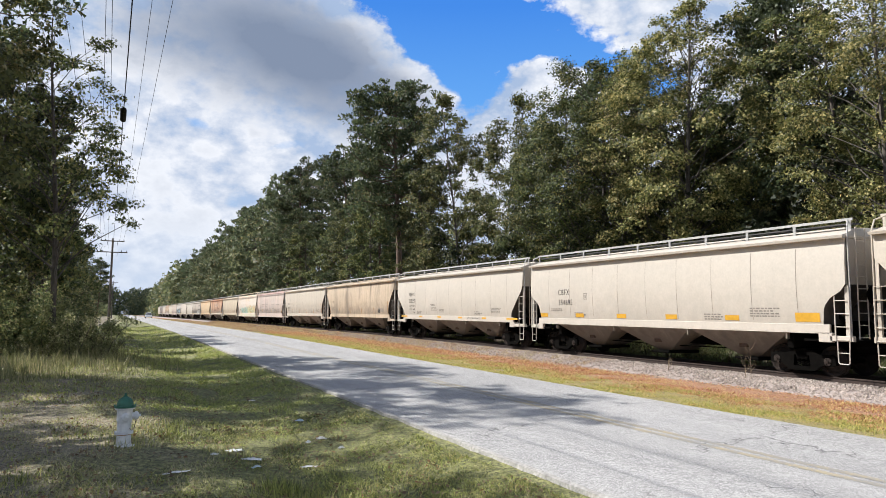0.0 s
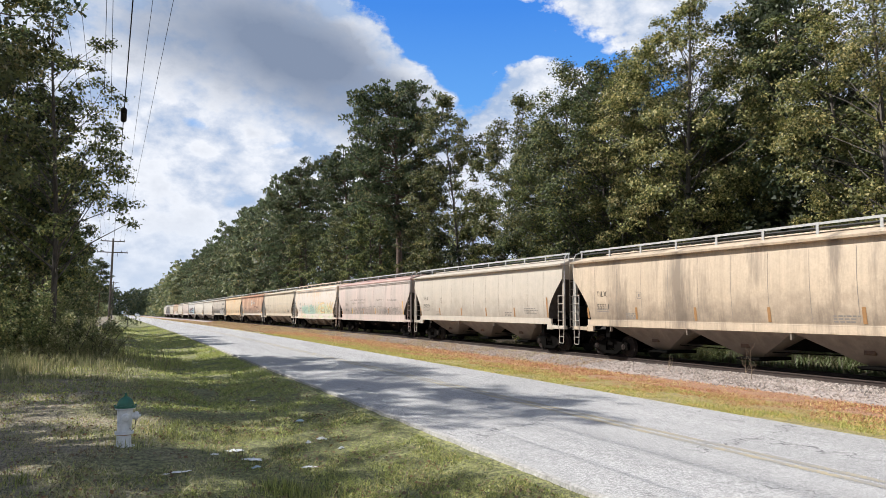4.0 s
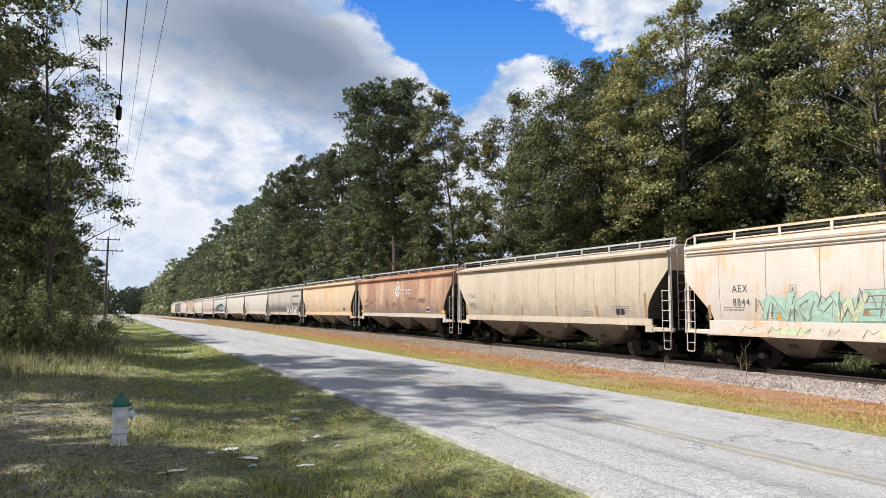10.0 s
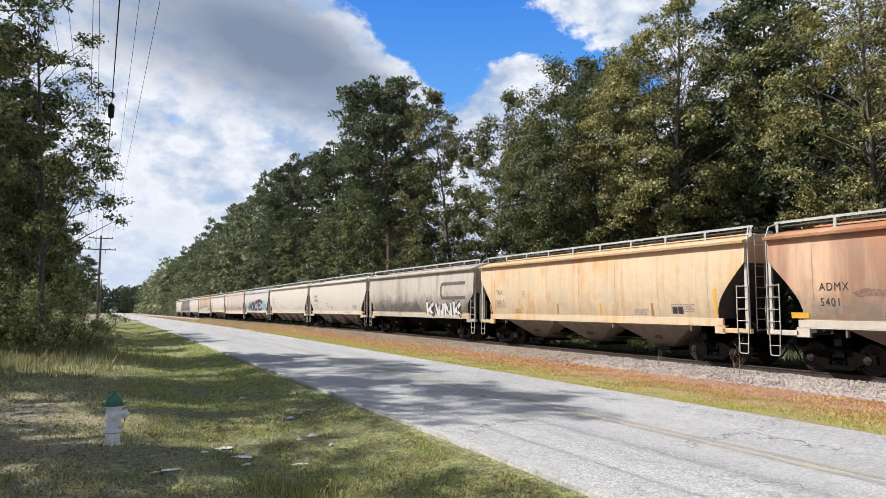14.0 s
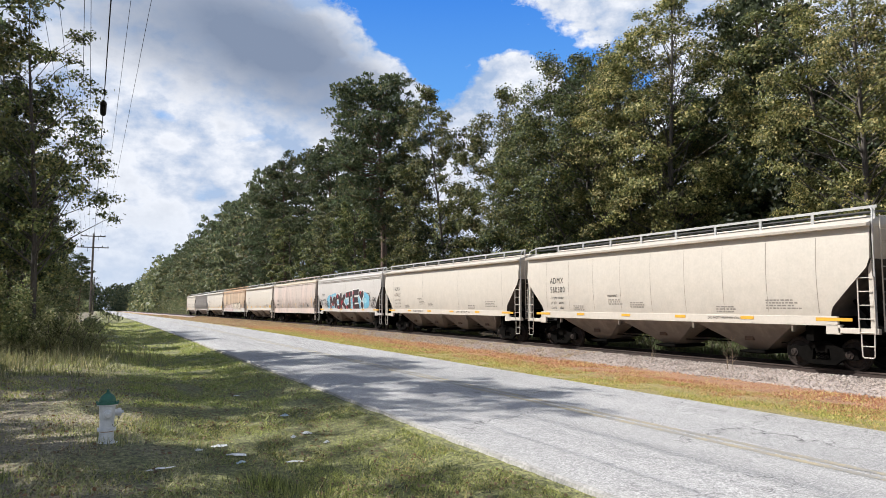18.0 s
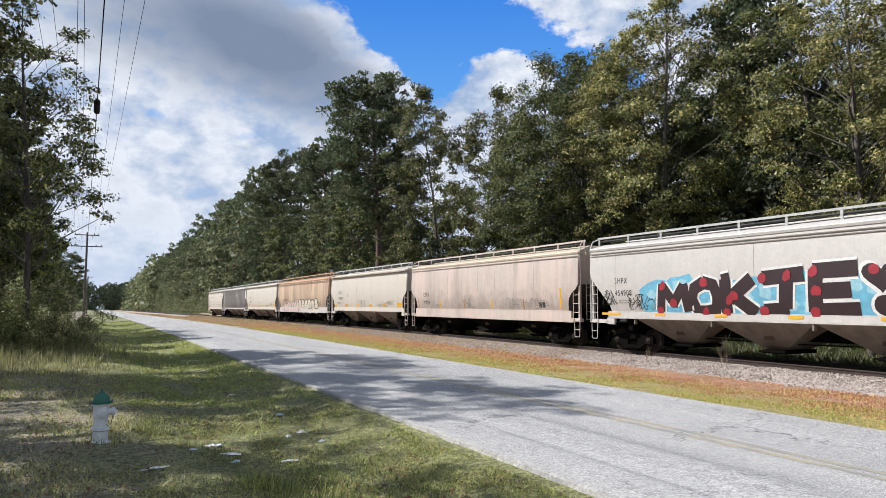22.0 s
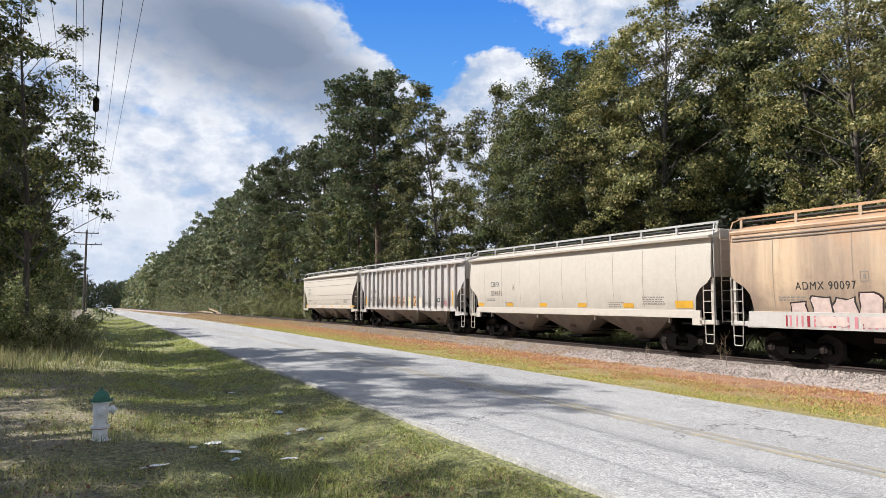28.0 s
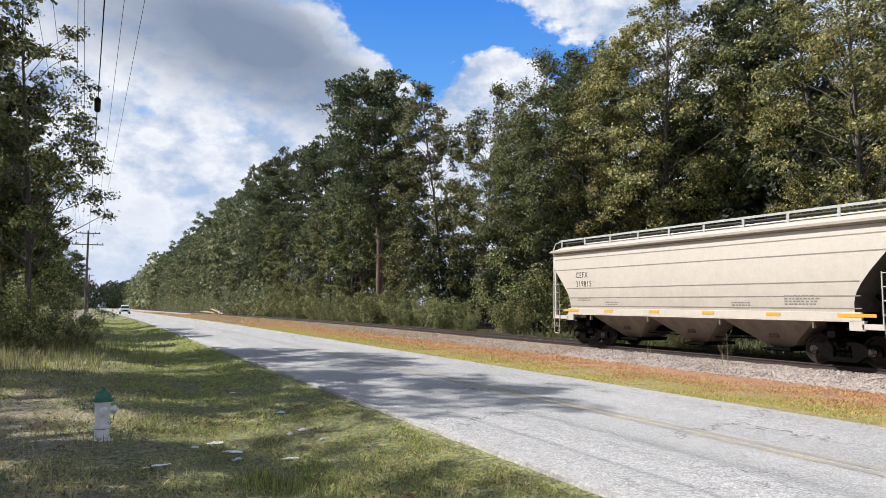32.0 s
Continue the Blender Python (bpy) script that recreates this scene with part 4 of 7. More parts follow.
TRAIN = (
    dict(paint=P_CREAM2, label="dusty cream covered hopper car at the head of the view", cut="scoop", tape="upright"),
    dict(paint=P_CREAM, label="clean cream covered hopper car with yellow reflective patches", cut="step", marks=name_pair("CBFX", "354695", 2.39, 2.72, 2.24), rail_mat=P_PALE),
    dict(paint=P_CREAM, label="clean cream covered hopper car with reflective tape along the sill", cut="slant", marks=name_pair("ADMX", "560350", 2.24, 2.95, 2.5), tape="sill", rail_mat=P_PALE),
    dict(paint=P_TAN, label="tan covered hopper car streaked with soot", cut="scoop", marks=name_pair("TILX", "55511", 1.77, 2.62, 2.07, 0.34), tape="upright", seams=11, rail_mat=P_PALE),
    dict(paint=P_CREAM2, label="cream covered hopper car with brown tape strips", cut="scoop", marks=name_pair("TILX", "540334", 1.74, 2.66, 2.17, 0.34), tape="upright", seams=11, rail_mat=P_PALE),
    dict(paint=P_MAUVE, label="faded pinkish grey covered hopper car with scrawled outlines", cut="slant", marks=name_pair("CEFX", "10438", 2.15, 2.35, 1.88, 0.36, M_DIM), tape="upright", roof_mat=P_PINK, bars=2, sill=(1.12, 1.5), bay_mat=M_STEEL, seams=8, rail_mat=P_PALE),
    dict(paint=P_RUSTW, label="rust-stained white covered hopper car with green and orange spray painting", cut="slant", marks=name_pair("AEX", "8844", 2.15, 2.58, 2.12, 0.36, M_DIM), tape="upright", bars=2, sill=(1.12, 1.52), bays=4, seams=8),
    dict(paint=P_BUFF, label="dull buff covered hopper car with brown tape strips", cut="scoop", marks=name_pair("TILX", "55432", 1.53, 2.62, 2.1, 0.34), tape="upright", seams=11, rail_mat=P_PALE),
    dict(paint=P_BROWN, label="weathered brown covered hopper car with a white diamond emblem", cut="scoop", marks=name_pair("ADMX", "5401", 1.8, 2.5, 2.04, 0.34, M_INK), tape="few", rail_mat=P_PALE, sill=(1.38, 1.52), sill_mat=P_CREAM2, seams=5),
    dict(paint=P_ORANGE, label="tan covered hopper car with orange rust runs", cut="scoop", marks=name_pair("TILX", "54215", 1.75, 2.65, 2.12, 0.34), tape="upright", seams=7, rail_mat=P_PALE),
    dict(paint=P_GREY, label="grimy grey covered hopper car with white block spray painting", cut="step", tape="sill", sill=(1.3, 1.56), seams=8, rail_mat=P_PALE, bay_mat=M_STEEL),
    dict(paint=P_CREAM, label="clean cream covered hopper car with reflective tape along the sill", cut="slant", marks=name_pair("ADMX", "560300", 1.92, 2.93, 2.51), tape="sill", rail_mat=P_PALE),
    dict(paint=P_CREAM, label="smooth cream covered hopper car with four bays", cut="slant", marks=name_pair("AOKX", "600627", 1.85, 2.92, 2.51, 0.36), tape="sill", bays=4, seams=4, rail_mat=P_PALE),
    dict(paint=P_WHITE, label="white covered hopper car with blue and red spray painting", cut="slant", marks=name_pair("SHPX", "454908", 1.56, 2.76, 2.26, 0.33), tape="sill", bars=2, seams=3, rail_mat=P_PALE),
    dict(paint=P_MAUVE, label="dusty pale covered hopper car with a deep sill", cut="step", marks=name_pair("CEFX", "11029", 1.85, 2.38, 1.89, 0.36), tape="upright", roof_mat=P_BUFF, bars=1, sill=(1.12, 1.5), bay_mat=M_STEEL, seams=9),
    dict(paint=P_CREAM, label="clean cream covered hopper car with faint pencil-grey scrawls", cut="step", marks=name_pair("CBFX", "354701", 2.03, 2.72, 2.25), rail_mat=P_PALE),
    dict(paint=P_BROWN2, label="orange-brown covered hopper car with pale bubble spray painting", cut="step", marks=(("ADMX 90097", 0.34, 2.35, 2.29, M_INK),), tape="none", bars=2, sill=(1.12, 1.5), sill_mat=P_WHITE, bay_mat=M_STEEL, seams=7),
    dict(paint=P_CREAM, label="clean cream covered hopper car with yellow reflective patches", cut="step", marks=name_pair("CBFX", "354675", 2.25, 2.7, 2.23), rail_mat=P_PALE),
    dict(paint=P_RIB, label="white ribbed covered hopper car with rust-red and yellow sprayed letters", cut="rib", ribs=18, bulge=0.0, tape="none", marks=(), rail_mat=P_PALE),
    dict(paint=P_CREAM, label="cream covered hopper car with long horizontal side seams", cut="scoop", marks=name_pair("CEFX", "319815", 1.7, 2.96, 2.57, 0.36), tape="sill", seams=0, bulge=0.1, rail_mat=P_PALE),
)


# ---------------------------------------------------------------- emblems and spray painting on the sides
def ribbon(points, width, mat, bulge, proud):
    """A painted stroke along (y, z) points on the side."""
    fine = []
    for (y0, z0), (y1, z1) in zip(points, points[1:]):
        n = max(1, int(math.hypot(y1 - y0, z1 - z0) / 0.25))
        fine += [(y0 + (y1 - y0) * k / n, z0 + (z1 - z0) * k / n) for k in range(n)]
    fine.append(points[-1])
    verts, faces = [], []
    for k, (y, z) in enumerate(fine):
        ya, za = fine[max(0, k - 1)]
        yb, zb = fine[min(len(fine) - 1, k + 1)]
        ln = max(1e-6, math.hypot(yb - ya, zb - za))
        ny, nz = -(zb - za) / ln * width / 2, (yb - ya) / ln * width / 2
        for s in (-1, 1):
            zz = z + s * nz
            verts.append((-side_x(zz, bulge) - proud, y + s * ny, zz))
        if k:
            m = len(verts)
            faces.append((m - 4, m - 3, m - 1, m - 2))
    return raw_mesh("stroke", verts, faces, mat)


def rounded(y, z, w, h, seed, rough=0.12, n=18, power=0.55):
    """A bulging closed outline, roughly a rounded block."""
    rng = random.Random(seed)
    out = []
    for k in range(n):
        a = -k * math.tau / n
        c, s = math.cos(a), math.sin(a)
        r = 1 + rng.uniform(-rough, rough)
        out.append((y + w / 2 * math.copysign(abs(c) ** power, c) * r, z + h / 2 * math.copysign(abs(s) ** power, s) * r))
    return out


def swell(outline, f):
    cy, cz = sum(p[0] for p in outline) / len(outline), sum(p[1] for p in outline) / len(outline)
    return [(p[0] + math.copysign(f, p[0] - cy), p[1] + math.copysign(f, p[1] - cz)) for p in outline]


def scrawl(car, name, y0, y1, z0, z1, n, seed, mat, bulge, width=0.03, label="thin sprayed scrawl"):
    rng = random.Random(seed)
    bm_v, bm_f = [], []
    for k in range(n):
        y, z = rng.uniform(y1, y0), rng.uniform(z0, z1)
        pts = [(y, z)]
        for j in range(rng.randint(2, 5)):
            y, z = y + rng.uniform(-0.22, 0.16), min(z1, max(z0, z + rng.uniform(-0.3, 0.3)))
            pts.append((y, z))
        me = ribbon(pts, width * rng.uniform(0.6, 1.3), mat, bulge, 0.008)
        o = len(bm_v)
        bm_v += [tuple(v.co) for v in me.vertices]
        bm_f += [tuple(o + i for i in p.vertices) for p in me.polygons]
        bpy.data.meshes.remove(me)
    ob = part(name, raw_mesh("scrawl", bm_v, bm_f, mat), mat, car, label)
    return tagged(ob, kind="stuff")


AMBER = simple("amber_spray_paint", (0.56, 0.35, 0.2), 0.55, 0, 0.3, 5.0)


def paint_set(*rows):
    return [simple(n, c, 0.55, 0, 0.25, 5.0) for n, c in rows]


TEAL, ORANGE, LIME, MAROON, RED, BLUE, PINK, BONE, BLUE2, BLUSH = paint_set(
    ("faded_teal_spray_paint", (0.31, 0.44, 0.36)), ("faded_orange_spray_paint", (0.58, 0.42, 0.2)), ("faded_lime_spray_paint", (0.47, 0.49, 0.32)), ("maroon_spray_paint", (0.022, 0.009, 0.011)),
    ("red_spray_paint", (0.24, 0.016, 0.026)), ("sky_blue_spray_paint", (0.12, 0.32, 0.43)), ("pink_spray_paint", (0.45, 0.17, 0.19)), ("bone_white_spray_paint", (0.52, 0.46, 0.37)), ("pale_blue_spray_paint", (0.24, 0.42, 0.48)), ("blush_white_spray_paint", (0.5, 0.39, 0.345)))


# strokes of fat letters in a square of side one
STROKES = {"M": (((0, 0), (0.12, 1)), ((0.12, 0.95), (0.5, 0.3)), ((0.5, 0.3), (0.88, 0.95)), ((0.88, 1), (1, 0))),
           "O": (((0.5, 1), (0.12, 0.8), (0, 0.45), (0.2, 0.05), (0.55, 0)), ((0.5, 0), (0.9, 0.1), (1, 0.5), (0.85, 0.9), (0.45, 1))),
           "K": (((0.1, 0), (0.1, 1)), ((0.2, 0.4), (0.9, 1)), ((0.35, 0.5), (0.95, 0)), ((0, 0.95), (0.25, 1))),
           "T": (((0, 0.9), (1, 0.98)), ((0.6, 0.95), (0.52, 0.1)), ((0, 0.02), (0.6, 0.06))),
           "E": (((0.1, 0), (0.15, 1)), ((0.1, 0.97), (1, 1)), ((0.15, 0.5), (0.85, 0.52)), ((0.05, 0.03), (1, 0.06))),
           "N": (((0.05, 0), (0.1, 1)), ((0.1, 0.95), (0.9, 0.05)), ((0.9, 0), (0.95, 1))),
           "F": (((0.05, 0), (0.1, 1)), ((0.05, 0.97), (1, 1)), ((0.1, 0.5), (0.85, 0.52))),
           "R": (((0.05, 0), (0.1, 1)), ((0.05, 0.95), (0.6, 1), (0.9, 0.85), (0.85, 0.6), (0.1, 0.45)), ((0.3, 0.48), (1, 0))),
           "Z": (((0.05, 0.95), (1, 1)), ((1, 0.97), (0.05, 0.05)), ((0, 0.05), (1, 0.02))),
           "A": (((0, 0), (0.5, 1)), ((0.5, 1), (0.95, 0)), ((0.1, 0.35), (1, 0.5))),
           "W": (((0, 1), (0.25, 0)), ((0.25, 0), (0.5, 0.8)), ((0.5, 0.8), (0.75, 0)), ((0.75, 0), (1, 1)))}


def decorate(i, car, length, bulge):
    half = length / 2 - 0.42
    at = lambda off: half - off

    def patch(name, outline, mat, proud, label=""):
        return part(name, blob_on_side(outline, mat, bulge, proud), mat, car, label)

    if i == 5:
        for k, (o, w) in enumerate(((9.0, 0.5), (9.9, 0.55), (10.9, 0.6), (11.5, 0.4))):
            out = rounded(at(o), 1.98, w, 0.62, 50 + k)
            part("sprayed_outline", ribbon(out + out[:1], 0.035, M_INK_SOFT, bulge, 0.008), M_INK_SOFT, car)
        scrawl(car, "sprayed_scrawl", at(3.4), at(8.6), 1.6, 2.2, 60, 5, M_INK_SOFT, bulge)
        scrawl(car, "sprayed_scrawl", at(12), at(15.3), 1.6, 2.2, 45, 6, M_INK_SOFT, bulge)
        for k, (o0, o1, z) in enumerate(((3.8, 5.4, 2.86), (5.9, 7.6, 2.86), (4.2, 5.4, 2.6), (5.9, 7.5, 2.6), (10.4, 12.0, 2.8), (13.0, 15.0, 2.75))):
            random.seed(90 + k)
            rr = []
            y = o0
            while y < o1:
                w = random.uniform(0.05, 0.16)
                rr.append((at(y + w), at(y), z - random.uniform(0.02, 0.07), z + random.uniform(0.02, 0.07)))
                y += w + random.uniform(0.02, 0.16)
            tagged(part("worn_lettering", on_side(rr, M_INK_SOFT, bulge, 0.006, 0.1), M_INK_SOFT, car, "rubbed-out row of dark lettering"), kind="stuff")
    if i == 6:
        patch("paint_wash", rounded(at(6.0), 1.98, 5.4, 0.85, 4, 0.14), TEAL, 0.004, "pale teal spray wash")
        patch("paint_wash", rounded(at(11.8), 2.0, 6.4, 0.95, 9, 0.16), LIME, 0.005, "pale lime spray wash")
        rows = [("NKMWEKN"[k], 3.3 + 0.78 * k, 0.95, 1.68 + 0.04 * (k % 3), 0.78, TEAL if k != 3 else LIME) for k in range(7)]
        rows += [("WKENMK"[k], 8.9 + 1.08 * k, 1.25, 1.72 + 0.05 * (k % 2), 1.0, ORANGE if k % 3 else LIME) for k in range(6)]
        for k, (ch, o, w, z, hh, c) in enumerate(rows):
            for j, stroke in enumerate(STROKES[ch]):
                line = [(at(o + w * u + 0.22 * v), z + hh * v) for u, v in stroke]
                part("sprayed_outline", ribbon(line, 0.2, M_INK_SOFT, bulge, 0.009 + 0.0007 * j + 0.0003 * (k % 2)), M_INK_SOFT, car)
                part("sprayed_shape", ribbon(line, 0.16, c, bulge, 0.014 + 0.0007 * j + 0.0003 * (k % 2)), c, car)
        for k in range(8):
            o = rounded(at(2.6 + 1.7 * k), 1.32, 1.5, 0.24, 70 + k)
            part("sprayed_shape", flat_patch(o, -side_x(1.6, bulge) - 0.026, (BONE, LIME, BONE, LIME)[k % 4]), None, car)
        for k in range(13):
            random.seed(500 + k)
            y, w = at(2.4 + 1.05 * k), random.uniform(0.3, 0.7)
            pts = [(y, 1.2), (y - 0.3 * w, 1.44), (y - 0.6 * w, 1.25 + random.uniform(0, 0.1)), (y - w, 1.42)]
            me = ribbon(pts, 0.022, M_INK_SOFT, bulge, 0.0)
            for v in me.vertices:
                v.co.x = -side_x(1.6, bulge) - 0.032
            part("sprayed_outline", me, M_INK_SOFT, car)
        for k in range(16):
            random.seed(540 + k)
            y, z = at(3.0 + 0.72 * k + random.uniform(-0.2, 0.2)), random.uniform(1.75, 2.3)
            a, b = random.uniform(0.15, 0.45), random.uniform(0.15, 0.5)
            part("sprayed_outline", ribbon([(y, z - 0.2), (y - 0.3 * a, z + b), (y - 0.6 * a, z - 0.5 * b + 0.1), (y - a, z + b * 0.7), (y - a - 0.15, z - 0.15)], 0.03, M_INK_SOFT, bulge, 0.022), M_INK_SOFT, car)
    if i == 8:
        y, z = at(9.08), 3.27
        rim = [(y, z + 0.74), (y - 0.3, z + 0.36), (y - 0.5, z), (y - 0.26, z - 0.32), (y, z - 0.62), (y + 0.26, z - 0.32), (y + 0.5, z), (y + 0.3, z + 0.36)]
        patch("emblem", rim, M_BLOT2, 0.006, "faded diamond emblem")
        part("emblem", ribbon(rim + rim[:1], 0.07, M_WHITE, bulge, 0.01), M_WHITE, car, "white diamond outline")
        patch("emblem", rounded(y, z - 0.02, 0.68, 0.8, 3, 0, 16, 1.15), M_WHITE, 0.014)
        for dy, dz in ((0, 0.17), (0, -0.19), (0.16, -0.01), (-0.16, -0.01)):
            patch("emblem", rounded(y + dy, z + dz, 0.2, 0.22, 3, 0, 10, 1.0), M_INK_SOFT, 0.02)
        for k, w in enumerate((0.4, 0.38, 0.46)):
            yy = at(10.1 + 0.58 * k)
            patch("emblem_block", [(yy + w / 2, 3.0), (yy + w / 2, 3.34), (yy - w / 2, 3.34), (yy - w / 2, 3.0)], M_WHITE, 0.008, "pale block of a faded company mark")
            patch("emblem_block", [(yy + w / 2 - 0.06, 3.05), (yy + w / 2 - 0.06, 3.29), (yy - w / 2 + 0.06, 3.29), (yy - w / 2 + 0.06, 3.05)], M_INK_SOFT, 0.012)
        for k, (o, w, zz, hh) in enumerate(((3.4, 1.0, 2.42, 0.2), (4.6, 0.9, 2.42, 0.18), (6.9, 0.5, 2.25, 0.5), (8.4, 0.7, 2.25, 0.4), (10.4, 0.6, 2.62, 0.2), (11.8, 1.5, 2.66, 0.2), (13.4, 1.2, 2.5, 0.3), (14.2, 0.6, 2.9, 0.34))):
            patch("patched_paint", rounded(at(o), zz, w, hh, 20 + k, 0.25), (M_BLOT, M_BLOT2, M_BLOT)[k % 3], 0.006, "blot where old lettering was painted out")
        tagged(part("tag_plate", on_side([(at(14.6), at(14.1), 1.75, 2.05)], M_WHITE, bulge, 0.006), M_WHITE, car, "white placard with dark panels"))
        part("tag_plate", on_side([(at(14.56), at(14.37), 1.79, 2.01)], M_INK, bulge, 0.01), M_INK, car)
        part("tag_plate", on_side([(at(14.33), at(14.14), 1.79, 2.01)], M_INK, bulge, 0.01), M_INK, car)
    if i in (3, 7, 9, 14):
        for o in (14.62, 14.9):
            part("tag_plate", on_side([(at(o + 0.24), at(o), 1.75, 2.0)], M_INK, bulge, 0.008), M_INK, car, "small black placard")
    if i == 10:
        pts = [(16.3, 3.42), (13.32, 3.42), (13.14, 3.37), (13.06, 3.22), (13.06, 2.74), (13.14, 2.58), (13.32, 2.53), (16.3, 2.53)]
        part("emblem", ribbon([(at(o), z) for o, z in pts[:]], 0.2, M_DIM, bulge, 0.008), M_DIM, car, "dark angular loop of a faded company mark")
        for pen, mat, proud, what in ((0.46, M_INK, 0.03, "black outline of a sprayed block"), (0.24, M_WHITE, 0.036, "white sprayed block")):
            for k, (ch, o, w) in enumerate((("K", 10.85, 1.2), ("W", 12.3, 1.1), ("N", 13.55, 0.9), ("K", 14.7, 1.1))):
                for j, stroke in enumerate(STROKES[ch]):
                    line = [(at(o + w * u), 1.38 + 0.82 * v) for u, v in stroke]
                    part("sprayed_shape", ribbon(line, pen, mat, bulge, proud + 0.0008 * j + 0.0004 * (k % 2)), mat, car, what)
        for k in range(4):
            patch("sprayed_shape", rounded(at(11.7 + 1.2 * k), 1.85, 0.16, 0.3, 40 + k, 0.3), MAROON, 0.042)
        scrawl(car, "sprayed_scrawl", at(1.9), at(6.2), 1.65, 2.45, 90, 11, M_DIM, bulge, 0.018)
        scrawl(car, "sprayed_scrawl", at(6.4), at(10.2), 1.65, 2.3, 80, 12, M_DIM, bulge, 0.018)
    if i == 13:
        for k in range(9):
            patch("paint_wash", rounded(at(3.9 + 1.15 * k), 2.15 + 0.1 * math.sin(k * 1.7), 1.9, 1.3 + 0.2 * (k % 2), 100 + k, 0.1, 16, 0.8), BLUE, 0.004 + 0.0006 * k, "sky blue sprayed cloud")
        for k in range(14):
            random.seed(300 + k)
            patch("paint_wash", rounded(at(3.6 + 0.72 * k), 1.75 + random.uniform(0, 0.9), random.uniform(0.3, 0.8), random.uniform(0.3, 0.6), 310 + k, 0.3, 14, 0.8), BLUE2, 0.01, "paler blue in the sprayed cloud")
        words = (("M", 4.05, 1.35, 1.66, 1.0), ("O", 5.6, 1.15, 1.64, 1.05), ("K", 6.95, 1.35, 1.62, 1.15), ("T", 8.55, 1.45, 1.68, 1.2), ("E", 10.15, 1.5, 1.68, 1.28))
        for pen, mat, proud, what in ((0.64, M_WHITE, 0.013, "white edge of a fat sprayed letter"), (0.47, MAROON, 0.021, "fat maroon sprayed letter")):
            for k, (ch, o, w, z, hh) in enumerate(words):
                for j, stroke in enumerate(STROKES[ch]):
                    line = [(at(o + w * u), z + hh * v) for u, v in stroke]
                    part("sprayed_letter", ribbon(line, pen * (0.85 if ch == "M" else 1.0), mat, bulge, proud + 0.0009 * j + 0.0004 * (k % 2)), mat, car, what)
        for k, (ch, o, w, z, hh) in enumerate(words):
            for j in range(3):
                random.seed(400 + 3 * k + j)
                u, v = STROKES[ch][j % len(STROKES[ch])][0]
                patch("sprayed_dot", rounded(at(o + w * u), z + hh * v, 0.3, 0.36, j, 0.25, 10, 1.0), RED, 0.03)
        heart = [(at(12.3 + 0.55 * math.sin(a) ** 3), 2.72 + 0.03 * (13 * math.cos(a) - 5 * math.cos(2 * a) - 2 * math.cos(3 * a) - math.cos(4 * a))) for a in [k * math.tau / 24 for k in range(24)]]
        patch("sprayed_heart", swell(heart, 0.08), M_WHITE, 0.02, "white edge of a sprayed heart")
        patch("sprayed_heart", heart, MAROON, 0.026, "maroon sprayed heart with red dots")
        patch("sprayed_dot", rounded(at(12.1), 2.9, 0.3, 0.3, 2, 0.05, 10, 1.0), RED, 0.03)
        for ow, mm, pr in ((0.75, M_WHITE, 0.021), (0.58, MAROON, 0.027)):
            patch("sprayed_shape", rounded(at(12.35), 1.9, ow * 1.1, ow, 3, 0.04, 14, 1.0), mm, pr)
        scrawl(car, "sprayed_scrawl", at(13.2), at(14.3), 2.2, 2.85, 26, 21, M_INK, bulge)
        scrawl(car, "sprayed_scrawl", at(14.4), at(15.5), 1.7, 2.5, 30, 22, M_INK, bulge)
        scrawl(car, "sprayed_scrawl", at(0.9), at(1.5), 1.9, 2.5, 16, 23, M_INK, bulge)
        scrawl(car, "sprayed_scrawl", at(2.4), at(3.8), 1.7, 2.3, 30, 24, M_INK, bulge)
    if i == 14:
        scrawl(car, "sprayed_scrawl", at(7.2), at(8.2), 1.7, 2.4, 16, 31, M_INK_SOFT, bulge)
        scrawl(car, "sprayed_scrawl", at(11.6), at(14.5), 1.7, 2.2, 26, 32, M_INK_SOFT, bulge)
    if i == 15:
        scrawl(car, "sprayed_scrawl", at(7.2), at(8.4), 1.7, 2.2, 14, 33, M_INK_SOFT, bulge, 0.02)
        scrawl(car, "sprayed_scrawl", at(11.6), at(13.0), 1.7, 2.0, 14, 34, M_INK_SOFT, bulge, 0.02)
    if i == 16:
        for k in range(36):
            random.seed(600 + k)
            y, w = 1.9 + 0.2 * k + random.uniform(-0.05, 0.05), random.uniform(0.03, 0.1)
            part("sprayed_stripe", flat_patch([(at(y), 1.16), (at(y), 1.5), (at(y + w), 1.5), (at(y + w), 1.16)], -side_x(1.6, bulge) - 0.026, PINK if k % 4 else RED), None, car)
        for k in range(9):
            o = rounded(at(2.4 + 0.72 * k), 1.74 + 0.02 * k, 0.62, 0.4 + 0.05 * k + 0.1 * (k % 2), 200 + k, 0.3, 11, 0.5)
            patch("sprayed_shape", swell(o, 0.045), M_INK if k % 3 else MAROON, 0.006 + 0.0006 * k)
            patch("sprayed_shape", o, BLUSH, 0.012 + 0.0006 * k, "pale pink sprayed shape")
        for k in range(4):
            o = rounded(at(3.4 + 1.35 * k), 1.36, 1.1, 0.3, 640 + k, 0.25)
            part("sprayed_shape", flat_patch(o, -side_x(1.6, bulge) - 0.031, BLUSH), None, car)
